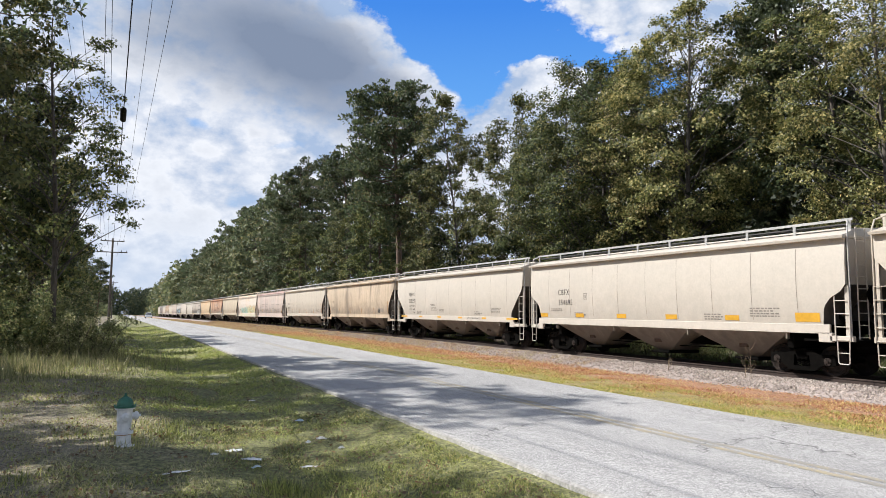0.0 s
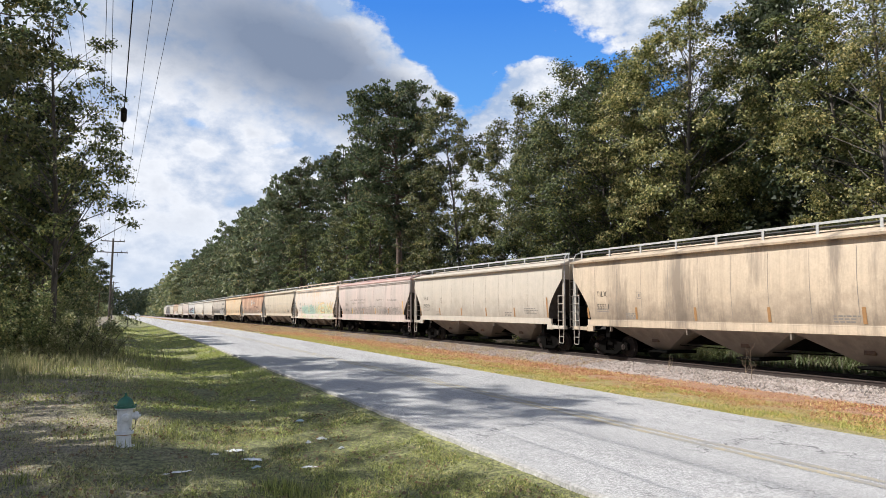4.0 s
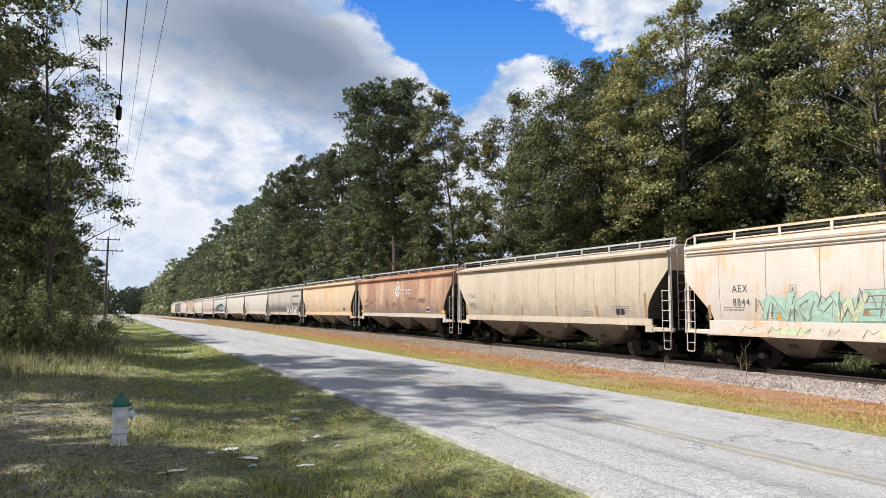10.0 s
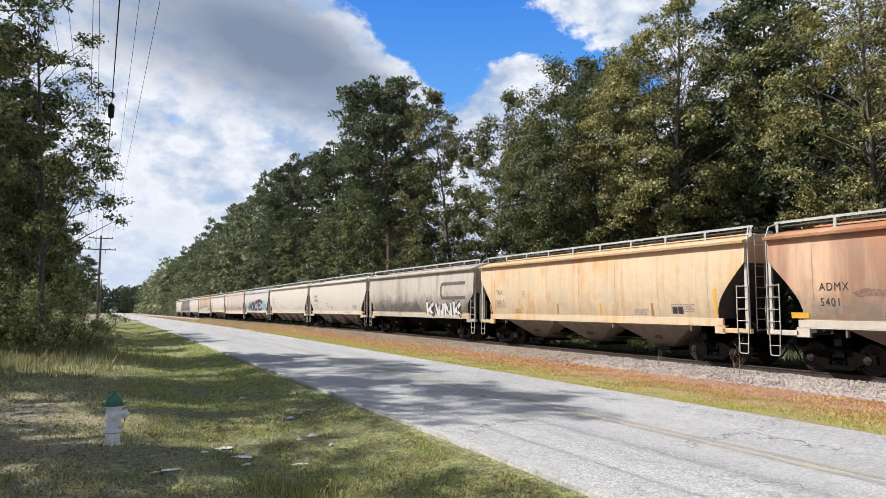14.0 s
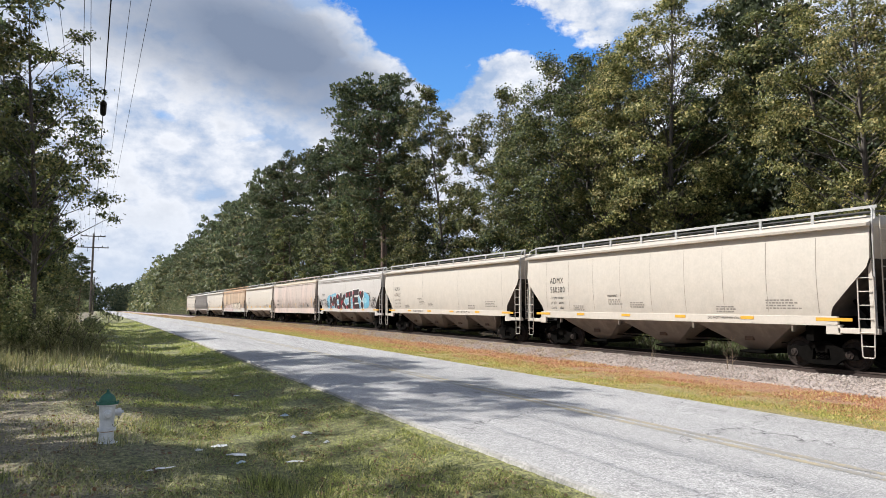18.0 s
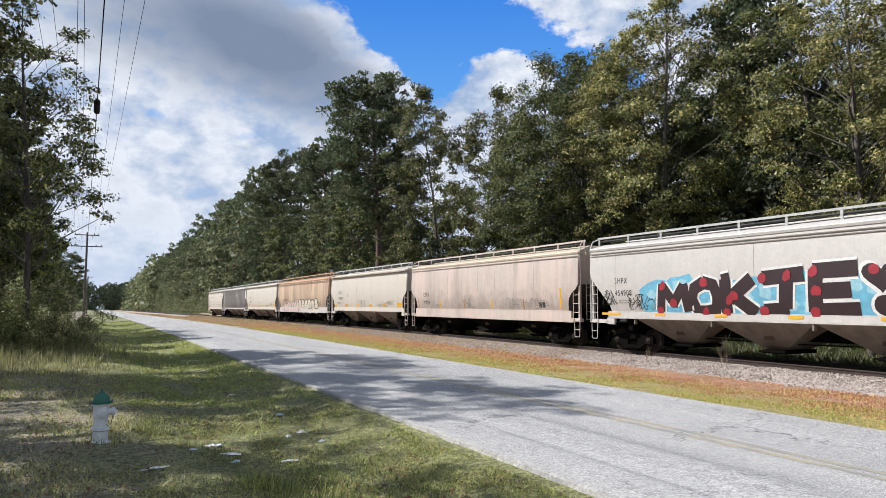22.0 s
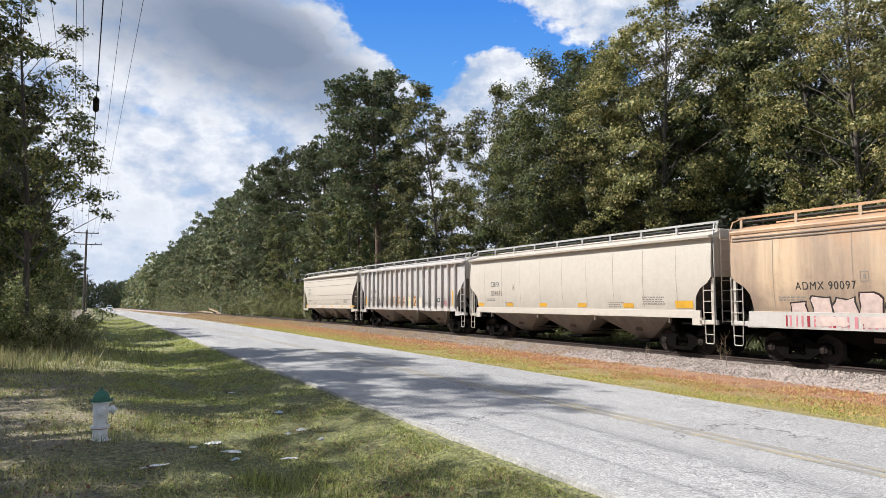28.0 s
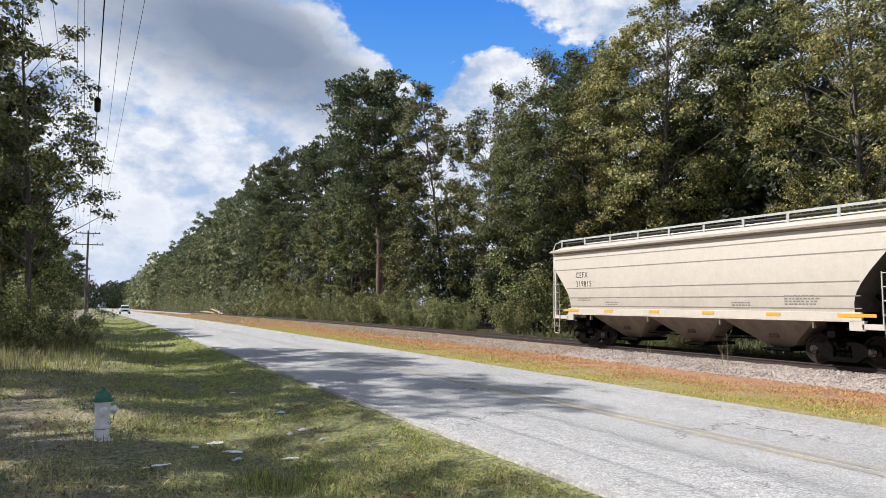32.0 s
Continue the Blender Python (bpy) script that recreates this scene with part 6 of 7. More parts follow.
def shrub(name, seed, h, spread, leaves, size, leaf, label):
    rng = np.random.default_rng(seed)
    ob = thing(name, label, "shrub", group="undergrowth at the woods' edge")
    bars, tips = [], []
    for k in range(11):
        a, tilt = rng.random() * math.tau, 0.25 + 0.5 * rng.random()
        d = np.array([math.cos(a) * tilt, math.sin(a) * tilt, 1.0])
        ln = h * (0.6 + 0.5 * rng.random())
        p0 = np.array([0.25 * spread * math.cos(a), 0.25 * spread * math.sin(a), -0.1])
        pts = [p0 + d * ln * q + 0.06 * ln * rng.normal(size=3) * (q > 0) for q in (0, 0.35, 0.7, 1.0)]
        bars.append((pts, [0.03, 0.022, 0.014, 0.006]))
        tips += [(pts[1], spread * 0.34), (pts[2], spread * 0.36), (pts[3], spread * 0.26)]
    tagged(part("stem", bars_mesh(bars, M_BARK, 5), M_BARK, ob), kind="stuff")
    c, s = np.array([t[0] for t in tips]), np.array([t[1] for t in tips])
    pick = rng.integers(0, len(c), leaves)
    u = unit(rng.normal(size=(leaves, 3)))
    lump = 0.75 + 0.35 * np.sin(5.0 * u[:, :1] + pick[:, None]) * np.sin(6.0 * u[:, 1:2] + 2.0 * pick[:, None])
    off = u * (rng.random((leaves, 1)) ** 0.3) * s[pick][:, None] * lump
    q = c[pick] + off
    q[:, 2] = np.maximum(q[:, 2], 0.03)
    part("foliage", quads_mesh("foliage", spray_tris(rng, q, u, size), [leaf]), leaf, ob)
    return ob


def plant(kind, x, y, turn=0.0, size=1.0, sink=0.05):
    m = pose(x, y, level(x, y) - sink, 0, 0, turn)
    if kind.name not in USED:
        USED.add(kind.name)
        kind.matrix_basis = m @ Matrix.Scale(size, 4)
        return kind
    ob = copy_thing(kind, m)
    ob.matrix_basis = m @ Matrix.Scale(size, 4)
    return ob


USED = set()
T_OAK = broadleaf("broadleaf_tree", 11, 18, 0.3, 4.6, 44000, 0.068, M_LEAF_A, "tall dark green broadleaf tree at the woods' edge", 0.2, 95, 0.21)
T_GUM = broadleaf("sweetgum_tree", 12, 19, 0.26, 3.9, 46000, 0.066, M_LEAF_B, "tall yellowing broadleaf tree at the woods' edge", 0.19, 90, 0.2)
T_BROWN = broadleaf("broadleaf_tree", 13, 17, 0.25, 4.2, 26000, 0.085, M_LEAF_C, "browning broadleaf tree at the woods' edge", 0.2, 80, 0.2)
T_SLIM = broadleaf("young_broadleaf_tree", 14, 18, 0.22, 2.9, 19000, 0.088, M_LEAF_C, "slender broadleaf tree with gaps in its crown", 0.13, 78, 0.24, 0.5)
T_SHADY = broadleaf("young_broadleaf_tree", 18, 17, 0.22, 2.8, 15000, 0.1, M_LEAF_A, "slender dark green broadleaf tree beside the verge", 0.13, 60, 0.24)
T_MID = broadleaf("broadleaf_tree", 16, 19, 0.12, 4.6, 15000, 0.14, M_LEAF_A, "tall green broadleaf tree within the woods", 0.2, 70, 0.24)
T_MIDY = broadleaf("sweetgum_tree", 17, 19, 0.16, 3.6, 15000, 0.125, M_LEAF_C, "yellow-green broadleaf tree within the woods", 0.18, 75, 0.22)
T_AIRY = broadleaf("airy_broadleaf_tree", 19, 17, 0.35, 3.6, 12000, 0.08, M_LEAF_C, "thin-leaved tree with bare crooked boughs showing", 0.17, 60, 0.2, 0.6)
T_BIGPINE = pine("pine_tree", 29, 27, 0.46, 6.4, 40000, 0.3, "great spreading pine standing above the woods", 0.42, 62, 0.42)
T_PINE = pine("pine_tree", 21, 26, 0.34, 4.6, 22000, 0.31, "tall pine with dark needle plates and a bare trunk", 0.32, 48, 0.5)
T_PINE2 = pine("pine_tree", 22, 24, 0.2, 4.2, 22000, 0.31, "tall dark pine with a long crown", 0.28, 52, 0.6)
T_THIN = pine("pine_tree", 28, 21.5, 0.58, 3.8, 5200, 0.27, "tall thin pine with a bare trunk", 0.24, 19, 0.5)
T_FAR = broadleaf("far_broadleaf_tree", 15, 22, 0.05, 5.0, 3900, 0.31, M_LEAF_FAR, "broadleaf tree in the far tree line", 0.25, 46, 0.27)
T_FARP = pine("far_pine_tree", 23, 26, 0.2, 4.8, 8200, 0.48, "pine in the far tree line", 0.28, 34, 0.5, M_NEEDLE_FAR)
S_BUSH = shrub("shrub", 31, 2.6, 1.9, 5600, 0.062, M_SHRUB, "leafy shrub at the edge of the woods")
S_VINE = shrub("vine_covered_shrub", 32, 3.8, 2.4, 6200, 0.064, M_SHRUB, "vine-covered shrub at the edge of the woods")
S_UNDER = shrub("understorey_shrub", 33, 8.0, 4.6, 8500, 0.12, M_UNDER, "tall understorey shrub with leaves darkened for the woods' shade")

# woods beyond the railway: (x, y, kind, size)
EAST = ((28, 12.5, T_GUM, 0.92), (28, 16.6, T_GUM, 0.92), (34, 22.4, T_AIRY, 1.2), (34.5, 17, T_OAK, 0.9), (34.5, 26.5, T_PINE2, 0.95), (35.5, 30, T_OAK, 1.05), (35.5, 22, T_MID, 0.78), (35, 20.5, T_BROWN, 1.0), (29.5, 29.3, T_GUM, 1.17), (33.5, 30.5, T_OAK, 0.8),
        (30, 33.1, T_GUM, 1.1), (29.5, 36.8, T_OAK, 1.14), (28.6, 39.8, T_OAK, 1.02), (31, 43.5, T_OAK, 0.98), (28.6, 45.5, T_SLIM, 1.0), (29, 50.2, T_SLIM, 1.2), (29, 55.5, T_SLIM, 1.27), (31.5, 60, T_MIDY, 0.8),
        (28.8, 71.4, T_BIGPINE, 1.05), (31, 66.5, T_SLIM, 1.1), (28, 63.5, T_MIDY, 0.55), (28, 78, T_MIDY, 0.85), (31, 82, T_PINE2, 1.0), (28, 86, T_SLIM, 0.95), (30, 92, T_PINE2, 1.08), (28, 97, T_MIDY, 0.85), (30, 105, T_PINE, 1.05), (28.5, 110, T_MIDY, 0.95),
        (30, 119, T_PINE, 1.13), (29, 127, T_PINE2, 1.1))
random.seed(41)
for x, y, kind, s in EAST:
    plant(kind, x, y, random.uniform(0, 360), s)
for k in range(24):
    y = 10 + 4.6 * k + random.uniform(-1.5, 1.5)
    if 56 < y < 82:
        continue
    kind = random.choice((T_MID, T_PINE2, T_MIDY)) if y < 98 else random.choice((T_FAR, T_FARP))
    plant(kind, random.uniform(36, 42), y, random.uniform(0, 360), random.uniform(0.85, 1.0) if y > 36 else 0.8)
for k in range(30):
    y = 134 + 7.5 * k
    plant((T_FARP, T_FAR, T_FARP)[k % 3], random.uniform(29.5, 31.5), y, random.uniform(0, 360), random.uniform(1.05, 1.17) if y < 230 else random.uniform(0.95, 1.08))
    if k % 2:
        plant(T_FAR, random.uniform(38, 44), y + 3, random.uniform(0, 360), random.uniform(0.9, 1.1))
for k in range(58):
    y = 10 + 2.3 * k + random.uniform(-0.8, 0.8)
    kind, s = (S_BUSH, 2.8) if random.random() < 0.55 else (S_VINE, 4.0)
    size = random.choice((0.5, 0.75, 1.0, 1.25, 1.5))
    if y < 24 or noise.noise((y / 6.0, 0.0, 5.0)) < -0.2:
        continue
    plant(kind, max(random.uniform(24.6, 26.6), 23.1 + s * size), y, random.uniform(0, 360), size)

# fill shrubs added so the woods read dark between the trunks
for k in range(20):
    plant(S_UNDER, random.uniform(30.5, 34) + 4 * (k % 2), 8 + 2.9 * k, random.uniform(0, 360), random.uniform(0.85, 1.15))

# west side: woods close to the road
WEST = ((-5.6, 31.2, T_THIN, 0.9), (-5.0, 33.0, T_SHADY, 0.8), (-2.15, 31.2, T_AIRY, 0.84), (-5.2, 22.5, T_AIRY, 0.98), (-3.4, 33.8, T_SHADY, 0.88), (-7.2, 44.5, T_SHADY, 0.85), (-6.6, 52, T_OAK, 0.85), (-3.9, 47, T_SHADY, 0.8), (-7.6, 24.4, T_THIN, 0.98), (-11.8, 27.8, T_PINE2, 0.8), (-6.6, 12.0, T_AIRY, 0.75), (-4.7, 9.4, T_SHADY, 0.55), (-7.7, 14.9, T_SHADY, 0.7), (-8.7, 15.9, T_AIRY, 0.85),
        (-7.2, 54, T_PINE2, 0.62), (-22, 24, T_MID, 1.0), (-2.6, 128, T_PINE, 0.42), (-5, 59, T_MID, 0.75), (-6, 68, T_MID, 0.75), (-6, 84, T_MID, 0.7), (-6, 104, T_MID, 0.75))
for x, y, kind, s in WEST:
    plant(kind, x, y, 57 * x + 31 * y, s)
for k in range(16):
    plant(T_FAR, random.uniform(-12, -7), 120 + 14 * k, random.uniform(0, 360), random.uniform(0.5, 0.75))
for k in range(22):
    y = 33 + 1.4 * k
    plant(S_BUSH if k % 3 else S_VINE, random.uniform(-7.2, -3.4), y, random.uniform(0, 360), random.uniform(0.5, 0.85))
for x, y, s, kind in ((-1.5, 31.4, 0.55, S_BUSH), (-2.3, 30.8, 0.6, S_VINE), (-3.1, 30.4, 0.6, S_BUSH), (-3.8, 30.2, 0.6, S_VINE), (-4.6, 30.6, 0.7, S_BUSH), (-2.6, 33, 0.75, S_VINE), (-3.9, 32, 0.9, S_VINE), (-5.2, 32.6, 1.0, S_VINE), (-4.8, 36, 1.1, S_VINE)):
    plant(kind, x, y, 50 * y + 90 * x, s)
S_WEED = shrub("tall_weed_clump", 34, 1.9, 1.15, 3600, 0.04, M_PALEWEED, "pale yellow-green tall weeds before the woods")
for x, y, s in ((-0.75, 30.9, 1.0), (-1.3, 30.2, 1.1), (-1.5, 29.6, 0.6), (-0.3, 30.0, 0.6), (-2.6, 29.3, 0.5), (-3.6, 29.2, 0.5)):
    plant(S_WEED, x, y, 70 * s + 40 * x, s)


# ---------------------------------------------------------------- pole line
def utility_pole(y, top):
    z = level(-0.5, y)
    pole = thing("utility_pole", "weathered wooden utility pole with two crossarms", "utility pole", pose(-0.5, y, z), group="pole line")
    part("shaft", tube(bmesh.new(), [(0, 0, -0.5), (0, 0, top * 0.5), (0.03, 0, top)], [0.17, 0.14, 0.11], 10), M_POLE, pole)
    for zz, w in ((top - 0.35, 1.35), (top - 1.75, 1.75)):
        arm = part("crossarm", boxes((-w, w, -0.16, -0.07, zz - 0.06, zz + 0.06), bevel=0.01), M_POLE, pole)
        for s in (-0.95, -0.6, 0.6, 0.95):
            part("insulator", lathe(bmesh.new(), ((0.03, 0), (0.05, 0.05), (0.03, 0.1), (0.045, 0.14), (0.015, 0.2)), 8, "z", (s * w, -0.115, zz + 0.06)), M_BLACK, arm)
        part("brace", boxes((-0.6, -0.56, -0.13, -0.1, zz - 0.5, zz - 0.05), (0.56, 0.6, -0.13, -0.1, zz - 0.5, zz - 0.05)), M_STEEL, pole)
    return pole


POLE_TOP = 11.0
for y in (95, 225, -25):
    utility_pole(y, POLE_TOP)


def wire(xa, za, xb, zb, r, name="overhead_wire", label="thin dark overhead wire", sag=0.9, y0=95.0, y1=-25.0):
    pts = []
    for k in range(41):
        f = k / 40
        pts.append((xa + (xb - xa) * f, y0 + (y1 - y0) * f, za + (zb - za) * f - sag * 4 * f * (1 - f)))
    ob = part(name, tube(bmesh.new(), pts, r, 5), M_BLACK)
    return tagged(ob, label, "cable", group="overhead wires")


def strung(xa, za, xb, zb, yb, r, name="overhead_wire", label="thin dark overhead wire"):
    """A wire from the pole at y = 95 through (xb, yb, zb) and on to the pole behind."""
    f = 120.0 / (95.0 - yb)
    wire(xa, za, xa + (xb - xa) * f, za + (zb - za) * f, r, name, label, 0.0)


for xa, xb in ((-1.75, -1.62), (-1.3, -1.2), (0.35, 0.56), (0.8, 1.06)):
    strung(xa, 10.85, xb, 10.3, 20.6, 0.007)
for xa, xb in ((-1.9, -0.5), (-0.95, -0.36)):
    strung(xa, 9.4, xb, 9.3, 18.0, 0.007)
strung(-0.45, 8.6, 0.0, 7.4, 20.7, 0.012, "overhead_cable", "thick black overhead cable")
closure = part("splice_closure", lathe(bmesh.new(), ((0.02, -0.8), (0.055, -0.66), (0.08, -0.56), (0.08, 0.56), (0.055, 0.66), (0.02, 0.8)), 12, "y"), M_BLACK)
closure.matrix_basis = pose(0.0, 20.7, 7.38, 1.0)
tagged(closure, "black splice closure hanging on the overhead cable", "splice closure")


# ---------------------------------------------------------------- fire hydrant
def hydrant():
    white = simple("chipped_white_hydrant_paint", (0.66, 0.66, 0.65), 0.5, 0, 0.2, 14)
    green = simple("faded_green_hydrant_paint", (0.035, 0.14, 0.09), 0.55, 0, 0.35, 14)
    h = thing("fire_hydrant", "white fire hydrant with a green bonnet standing in the grass", "fire hydrant", pose(0.22, 11.4, level(0.22, 11.4) - 0.01))
    part("barrel", lathe(bmesh.new(), ((0.15, 0.0), (0.155, 0.03), (0.105, 0.045), (0.1, 0.2), (0.13, 0.205), (0.13, 0.235), (0.1, 0.245), (0.098, 0.36), (0.108, 0.4), (0.108, 0.52), (0.112, 0.56), (0.14, 0.57), (0.14, 0.59)), 24), white, h, smooth=False)
    bonnet = part("bonnet", lathe(bmesh.new(), ((0.15, 0.59), (0.152, 0.615), (0.118, 0.625), (0.112, 0.66), (0.09, 0.705), (0.055, 0.735), (0.036, 0.745)), 28), green, h, "green domed bonnet with an operating nut")
    part("operating_nut", lathe(bmesh.new(), ((0.036, 0.74), (0.036, 0.755), (0.02, 0.76), (0.017, 0.8)), 5), green, bonnet)
    for k in range(8):
        a = k * math.tau / 8
        part("flange_bolt", lathe(bmesh.new(), ((0.012, 0.0), (0.012, 0.025)), 6, "z", (0.143 * math.cos(a), 0.143 * math.sin(a), 0.612)), green, bonnet)
        part("flange_bolt", lathe(bmesh.new(), ((0.012, 0.0), (0.012, 0.025)), 6, "z", (0.118 * math.cos(a), 0.118 * math.sin(a), 0.228)), white, h)
    for turn in (4, -86):
        r = 0.058
        noz = part("hose_nozzle", lathe(bmesh.new(), ((r * 0.85, 0.06), (r * 0.85, 0.135), (r * 1.05, 0.14), (r * 1.05, 0.175), (r * 0.8, 0.19)), 16, "x"), white, h)
        noz.matrix_basis = pose(0, 0, 0.46, 0, 0, turn)
        part("cap_nut", lathe(bmesh.new(), ((0.024, 0.185), (0.02, 0.222)), 5, "x"), white, noz)
    part("chain", tube(bmesh.new(), [(0.15, -0.06, 0.41), (0.14, -0.09, 0.31), (0.1, -0.1, 0.26), (0.07, -0.1, 0.3)], 0.005, 5), M_BLACK, h)
    part("rust_band", lathe(bmesh.new(), ((0.1012, 0.19), (0.1014, 0.2)), 24), M_RUSTBAR, h, "thin line of rust above the foot")
    return h


hydrant()


# ---------------------------------------------------------------- far tree line closing the view
def far_woods():
    """Crowns of the distant woods on both sides and across the end of the road, as loose leaf clumps."""
    rng = np.random.default_rng(77)
    cs = []
    for k in range(330):
        y = 340 + 1150 * rng.random() ** 1.6
        side = rng.random()
        x = rng.uniform(26, 50) if side < 0.55 else rng.uniform(-60, -12) if side < 0.72 else rng.uniform(-40, 80)
        if side >= 0.72:
            x, y = rng.uniform(-60, 45), rng.uniform(640, 760)
        h = rng.uniform(19, 27)
        n = 70
        a = rng.random(n) * math.tau
        z = h * (0.12 + 0.88 * rng.random(n) ** 0.8)
        r = 5.5 * np.sqrt(np.clip(1 - ((z / h - 0.5) / 0.55) ** 2, 0.02, 1)) * rng.random(n) ** 0.4
        cs.append(np.stack([x + r * np.cos(a), y + r * np.sin(a), drop(y) + z], axis=1))
    for k in range(520):
        y = 112 + 560 * rng.random() ** 1.3
        x = rng.uniform(26.5, 31) if k % 4 else rng.uniform(-14, -6)
        if k % 13 == 0:
            x, y = rng.uniform(-50, 45), rng.uniform(620, 660)
        n = 60
        cs.append(np.stack([x + 1.8 * rng.normal(size=n), y + 2.2 * rng.normal(size=n), level(x, y) + 0.3 + 5.5 * rng.random(n) ** 1.4], axis=1))
    c = np.concatenate(cs)
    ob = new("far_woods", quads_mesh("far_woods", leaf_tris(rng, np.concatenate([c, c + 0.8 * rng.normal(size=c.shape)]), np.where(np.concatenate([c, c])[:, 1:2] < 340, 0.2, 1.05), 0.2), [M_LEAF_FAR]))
    tagged(ob, "distant dark green woods along the road", "woods", kind="stuff")


far_woods()


# ---------------------------------------------------------------- grass, weeds, litter
def blade_mat(name, a, b, odd, share):
    q = Mat(name, 0.6)
    r = q.t.nodes.new("ShaderNodeNewGeometry").outputs["Random Per Island"]
    n = q.noise(q.world(), 1.1, 4.0)
    c = q.mix(r, a, b)
    c = q.mix(q.ramp(q.math("MULTIPLY_ADD", n, 0.6, q.math("MULTIPLY", r, 0.4)), (0.68 - share, 0.0), (0.74 - share, 1.0)), c, odd)
    q.color(c)
    tr = q.node("ShaderNodeBsdfTranslucent", Color=c)
    mx = q.t.nodes.new("ShaderNodeMixShader")
    mx.inputs[0].default_value = 0.35
    q.t.links.new(q.b.outputs[0], mx.inputs[1])
    q.t.links.new(tr.outputs[0], mx.inputs[2])
    q.t.links.new(mx.outputs[0], q.t.nodes["Material Output"].inputs[0])
    return q.done()


M_BLADE = blade_mat("grass_blades", (0.05, 0.068, 0.02), (0.5, 0.52, 0.14), (0.5, 0.41, 0.18), 0.07)
# lighter copy of the blades, with the farther verge's sunlight in its colour
M_VERGE = blade_mat("lit_verge_grass_blades", (0.2, 0.24, 0.06), (0.52, 0.54, 0.16), (0.5, 0.44, 0.2), 0.06)
M_TAWNY = blade_mat("tawny_grass_blades", (0.22, 0.23, 0.05), (0.56, 0.51, 0.14), (0.6, 0.4, 0.15), 0.08)
M_STRAW = blade_mat("straw_and_weeds", (0.3, 0.27, 0.14), (0.6, 0.54, 0.31), (0.3, 0.32, 0.11), 0.12)
M_REDWEED = blade_mat("reddish_weed_blades", (0.32, 0.13, 0.07), (0.64, 0.33, 0.17), (0.58, 0.45, 0.17), 0.12)


def blades(name, label, xy, height, width, mat, seed, lean=0.5, base=level):
    """Thin tapering blades at given places, each a bent quad."""
    rng = np.random.default_rng(seed)
    n = len(xy)
    z = np.array([base(x, y) for x, y in xy]) - 0.01
    p = np.concatenate([xy, z[:, None]], axis=1)
    a = rng.random(n) * math.tau
    h = height * (0.5 + 0.9 * rng.random(n))
    side = np.stack([np.cos(a), np.sin(a), np.zeros(n)], axis=1)
    bend = np.stack([-np.sin(a), np.cos(a), np.zeros(n)], axis=1) * (rng.normal(size=n) * lean * h)[:, None]
    up = np.array([0, 0, 1.0]) * h[:, None]
    w = (width * (0.6 + 0.8 * rng.random(n)))[:, None]
    quads = np.stack([p - side * w * 1.25, p + side * w * 1.25, p + bend + up], axis=1)
    ob = new(name, quads_mesh(name, quads, [mat]))
    return tagged(ob, label, "grass", kind="stuff")


def clumped(rng, n, x0, x1, y0, y1, power, cell=0.8, gate=0.0, seed=0):
    y = y0 + (y1 - y0) * rng.random(n) ** power
    x = x0 + (x1 - x0) * rng.random(n)
    keep = np.array([noise.noise((a / cell, b / cell, seed)) > gate + 0.5 * (rng.random() - 0.5) for a, b in zip(x, y)])
    return np.stack([x, y], axis=1)[keep]


rng = np.random.default_rng(55)
west = clumped(rng, 150000, -4.0, 4.6, 4.6, 34, 1.7, 0.9, -0.15, 1)
west = west[(west[:, 0] > -0.16 * west[:, 1] - 0.4)]
west = west[(west[:, 0] > 0.9) | (rng.random(len(west)) < 0.35)]
near = west[west[:, 1] < 14.5]
blades("grass", "short green and yellow grass of the verge", near, 0.026 + 0.0014 * near[:, 1], 0.004 + 0.0004 * near[:, 1], M_BLADE, 1, 1.3)
beyond = west[west[:, 1] >= 14.5]
blades("grass", "yellow-green grass of the verge along the road", beyond, 0.026 + 0.0014 * beyond[:, 1], 0.005 + 0.0005 * beyond[:, 1], M_VERGE, 12, 1.3)
close = clumped(rng, 140000, -1.6, 4.6, 4.5, 13, 1.2, 0.5, -0.1, 21)
close = close[(close[:, 0] > 0.6) | (rng.random(len(close)) < 0.3)]
blades("short_grass", "fine short grass and clover of the near verge", close, np.full(len(close), 0.03), np.full(len(close), 0.0042), M_BLADE, 11, 1.5)
tufts = []
for x, y, n in ((1.95, 8.6, 320), (2.2, 8.2, 200), (0.9, 12.6, 120), (3.4, 6.6, 120), (2.5, 7.5, 120), (-0.9, 9.6, 70), (1.1, 13.4, 90), (0.05, 11.3, 60), (0.36, 11.3, 60), (1.55, 11.0, 60)):
    tufts.append(np.array([x, y]) + 0.16 * rng.normal(size=(n, 2)))
tufts = np.concatenate(tufts)
blades("grass_tuft", "long green grass tufts in the verge", tufts, np.full(len(tufts), 0.15), np.full(len(tufts), 0.005), M_BLADE, 2, 0.6)
dry = clumped(rng, 26000, -4.0, 1.6, 5.0, 26, 1.4, 0.7, 0.0, 5)
dry = dry[dry[:, 0] > -0.16 * dry[:, 1] - 0.4]
blades("dry_grass", "dry straw-coloured grass on worn soil", dry, np.full(len(dry), 0.06), 0.006 + 0.0004 * dry[:, 1], M_STRAW, 3, 0.9)
far = clumped(rng, 26000, -3.0, 4.7, 34, 95, 1.5, 2.0, -0.3, 7)
blades("grass", "sunlit green grass along the road", far, np.full(len(far), 0.075), np.full(len(far), 0.03), M_VERGE, 4, 1.2)
east = clumped(rng, 80000, 11.25, 15.2, 4.5, 60, 1.6, 1.2, -0.25, 9)
blades("grass", "short yellow-green grass between road and railway", east, 0.03 + 0.001 * east[:, 1], 0.005 + 0.0004 * east[:, 1], M_TAWNY, 5, 1.4)
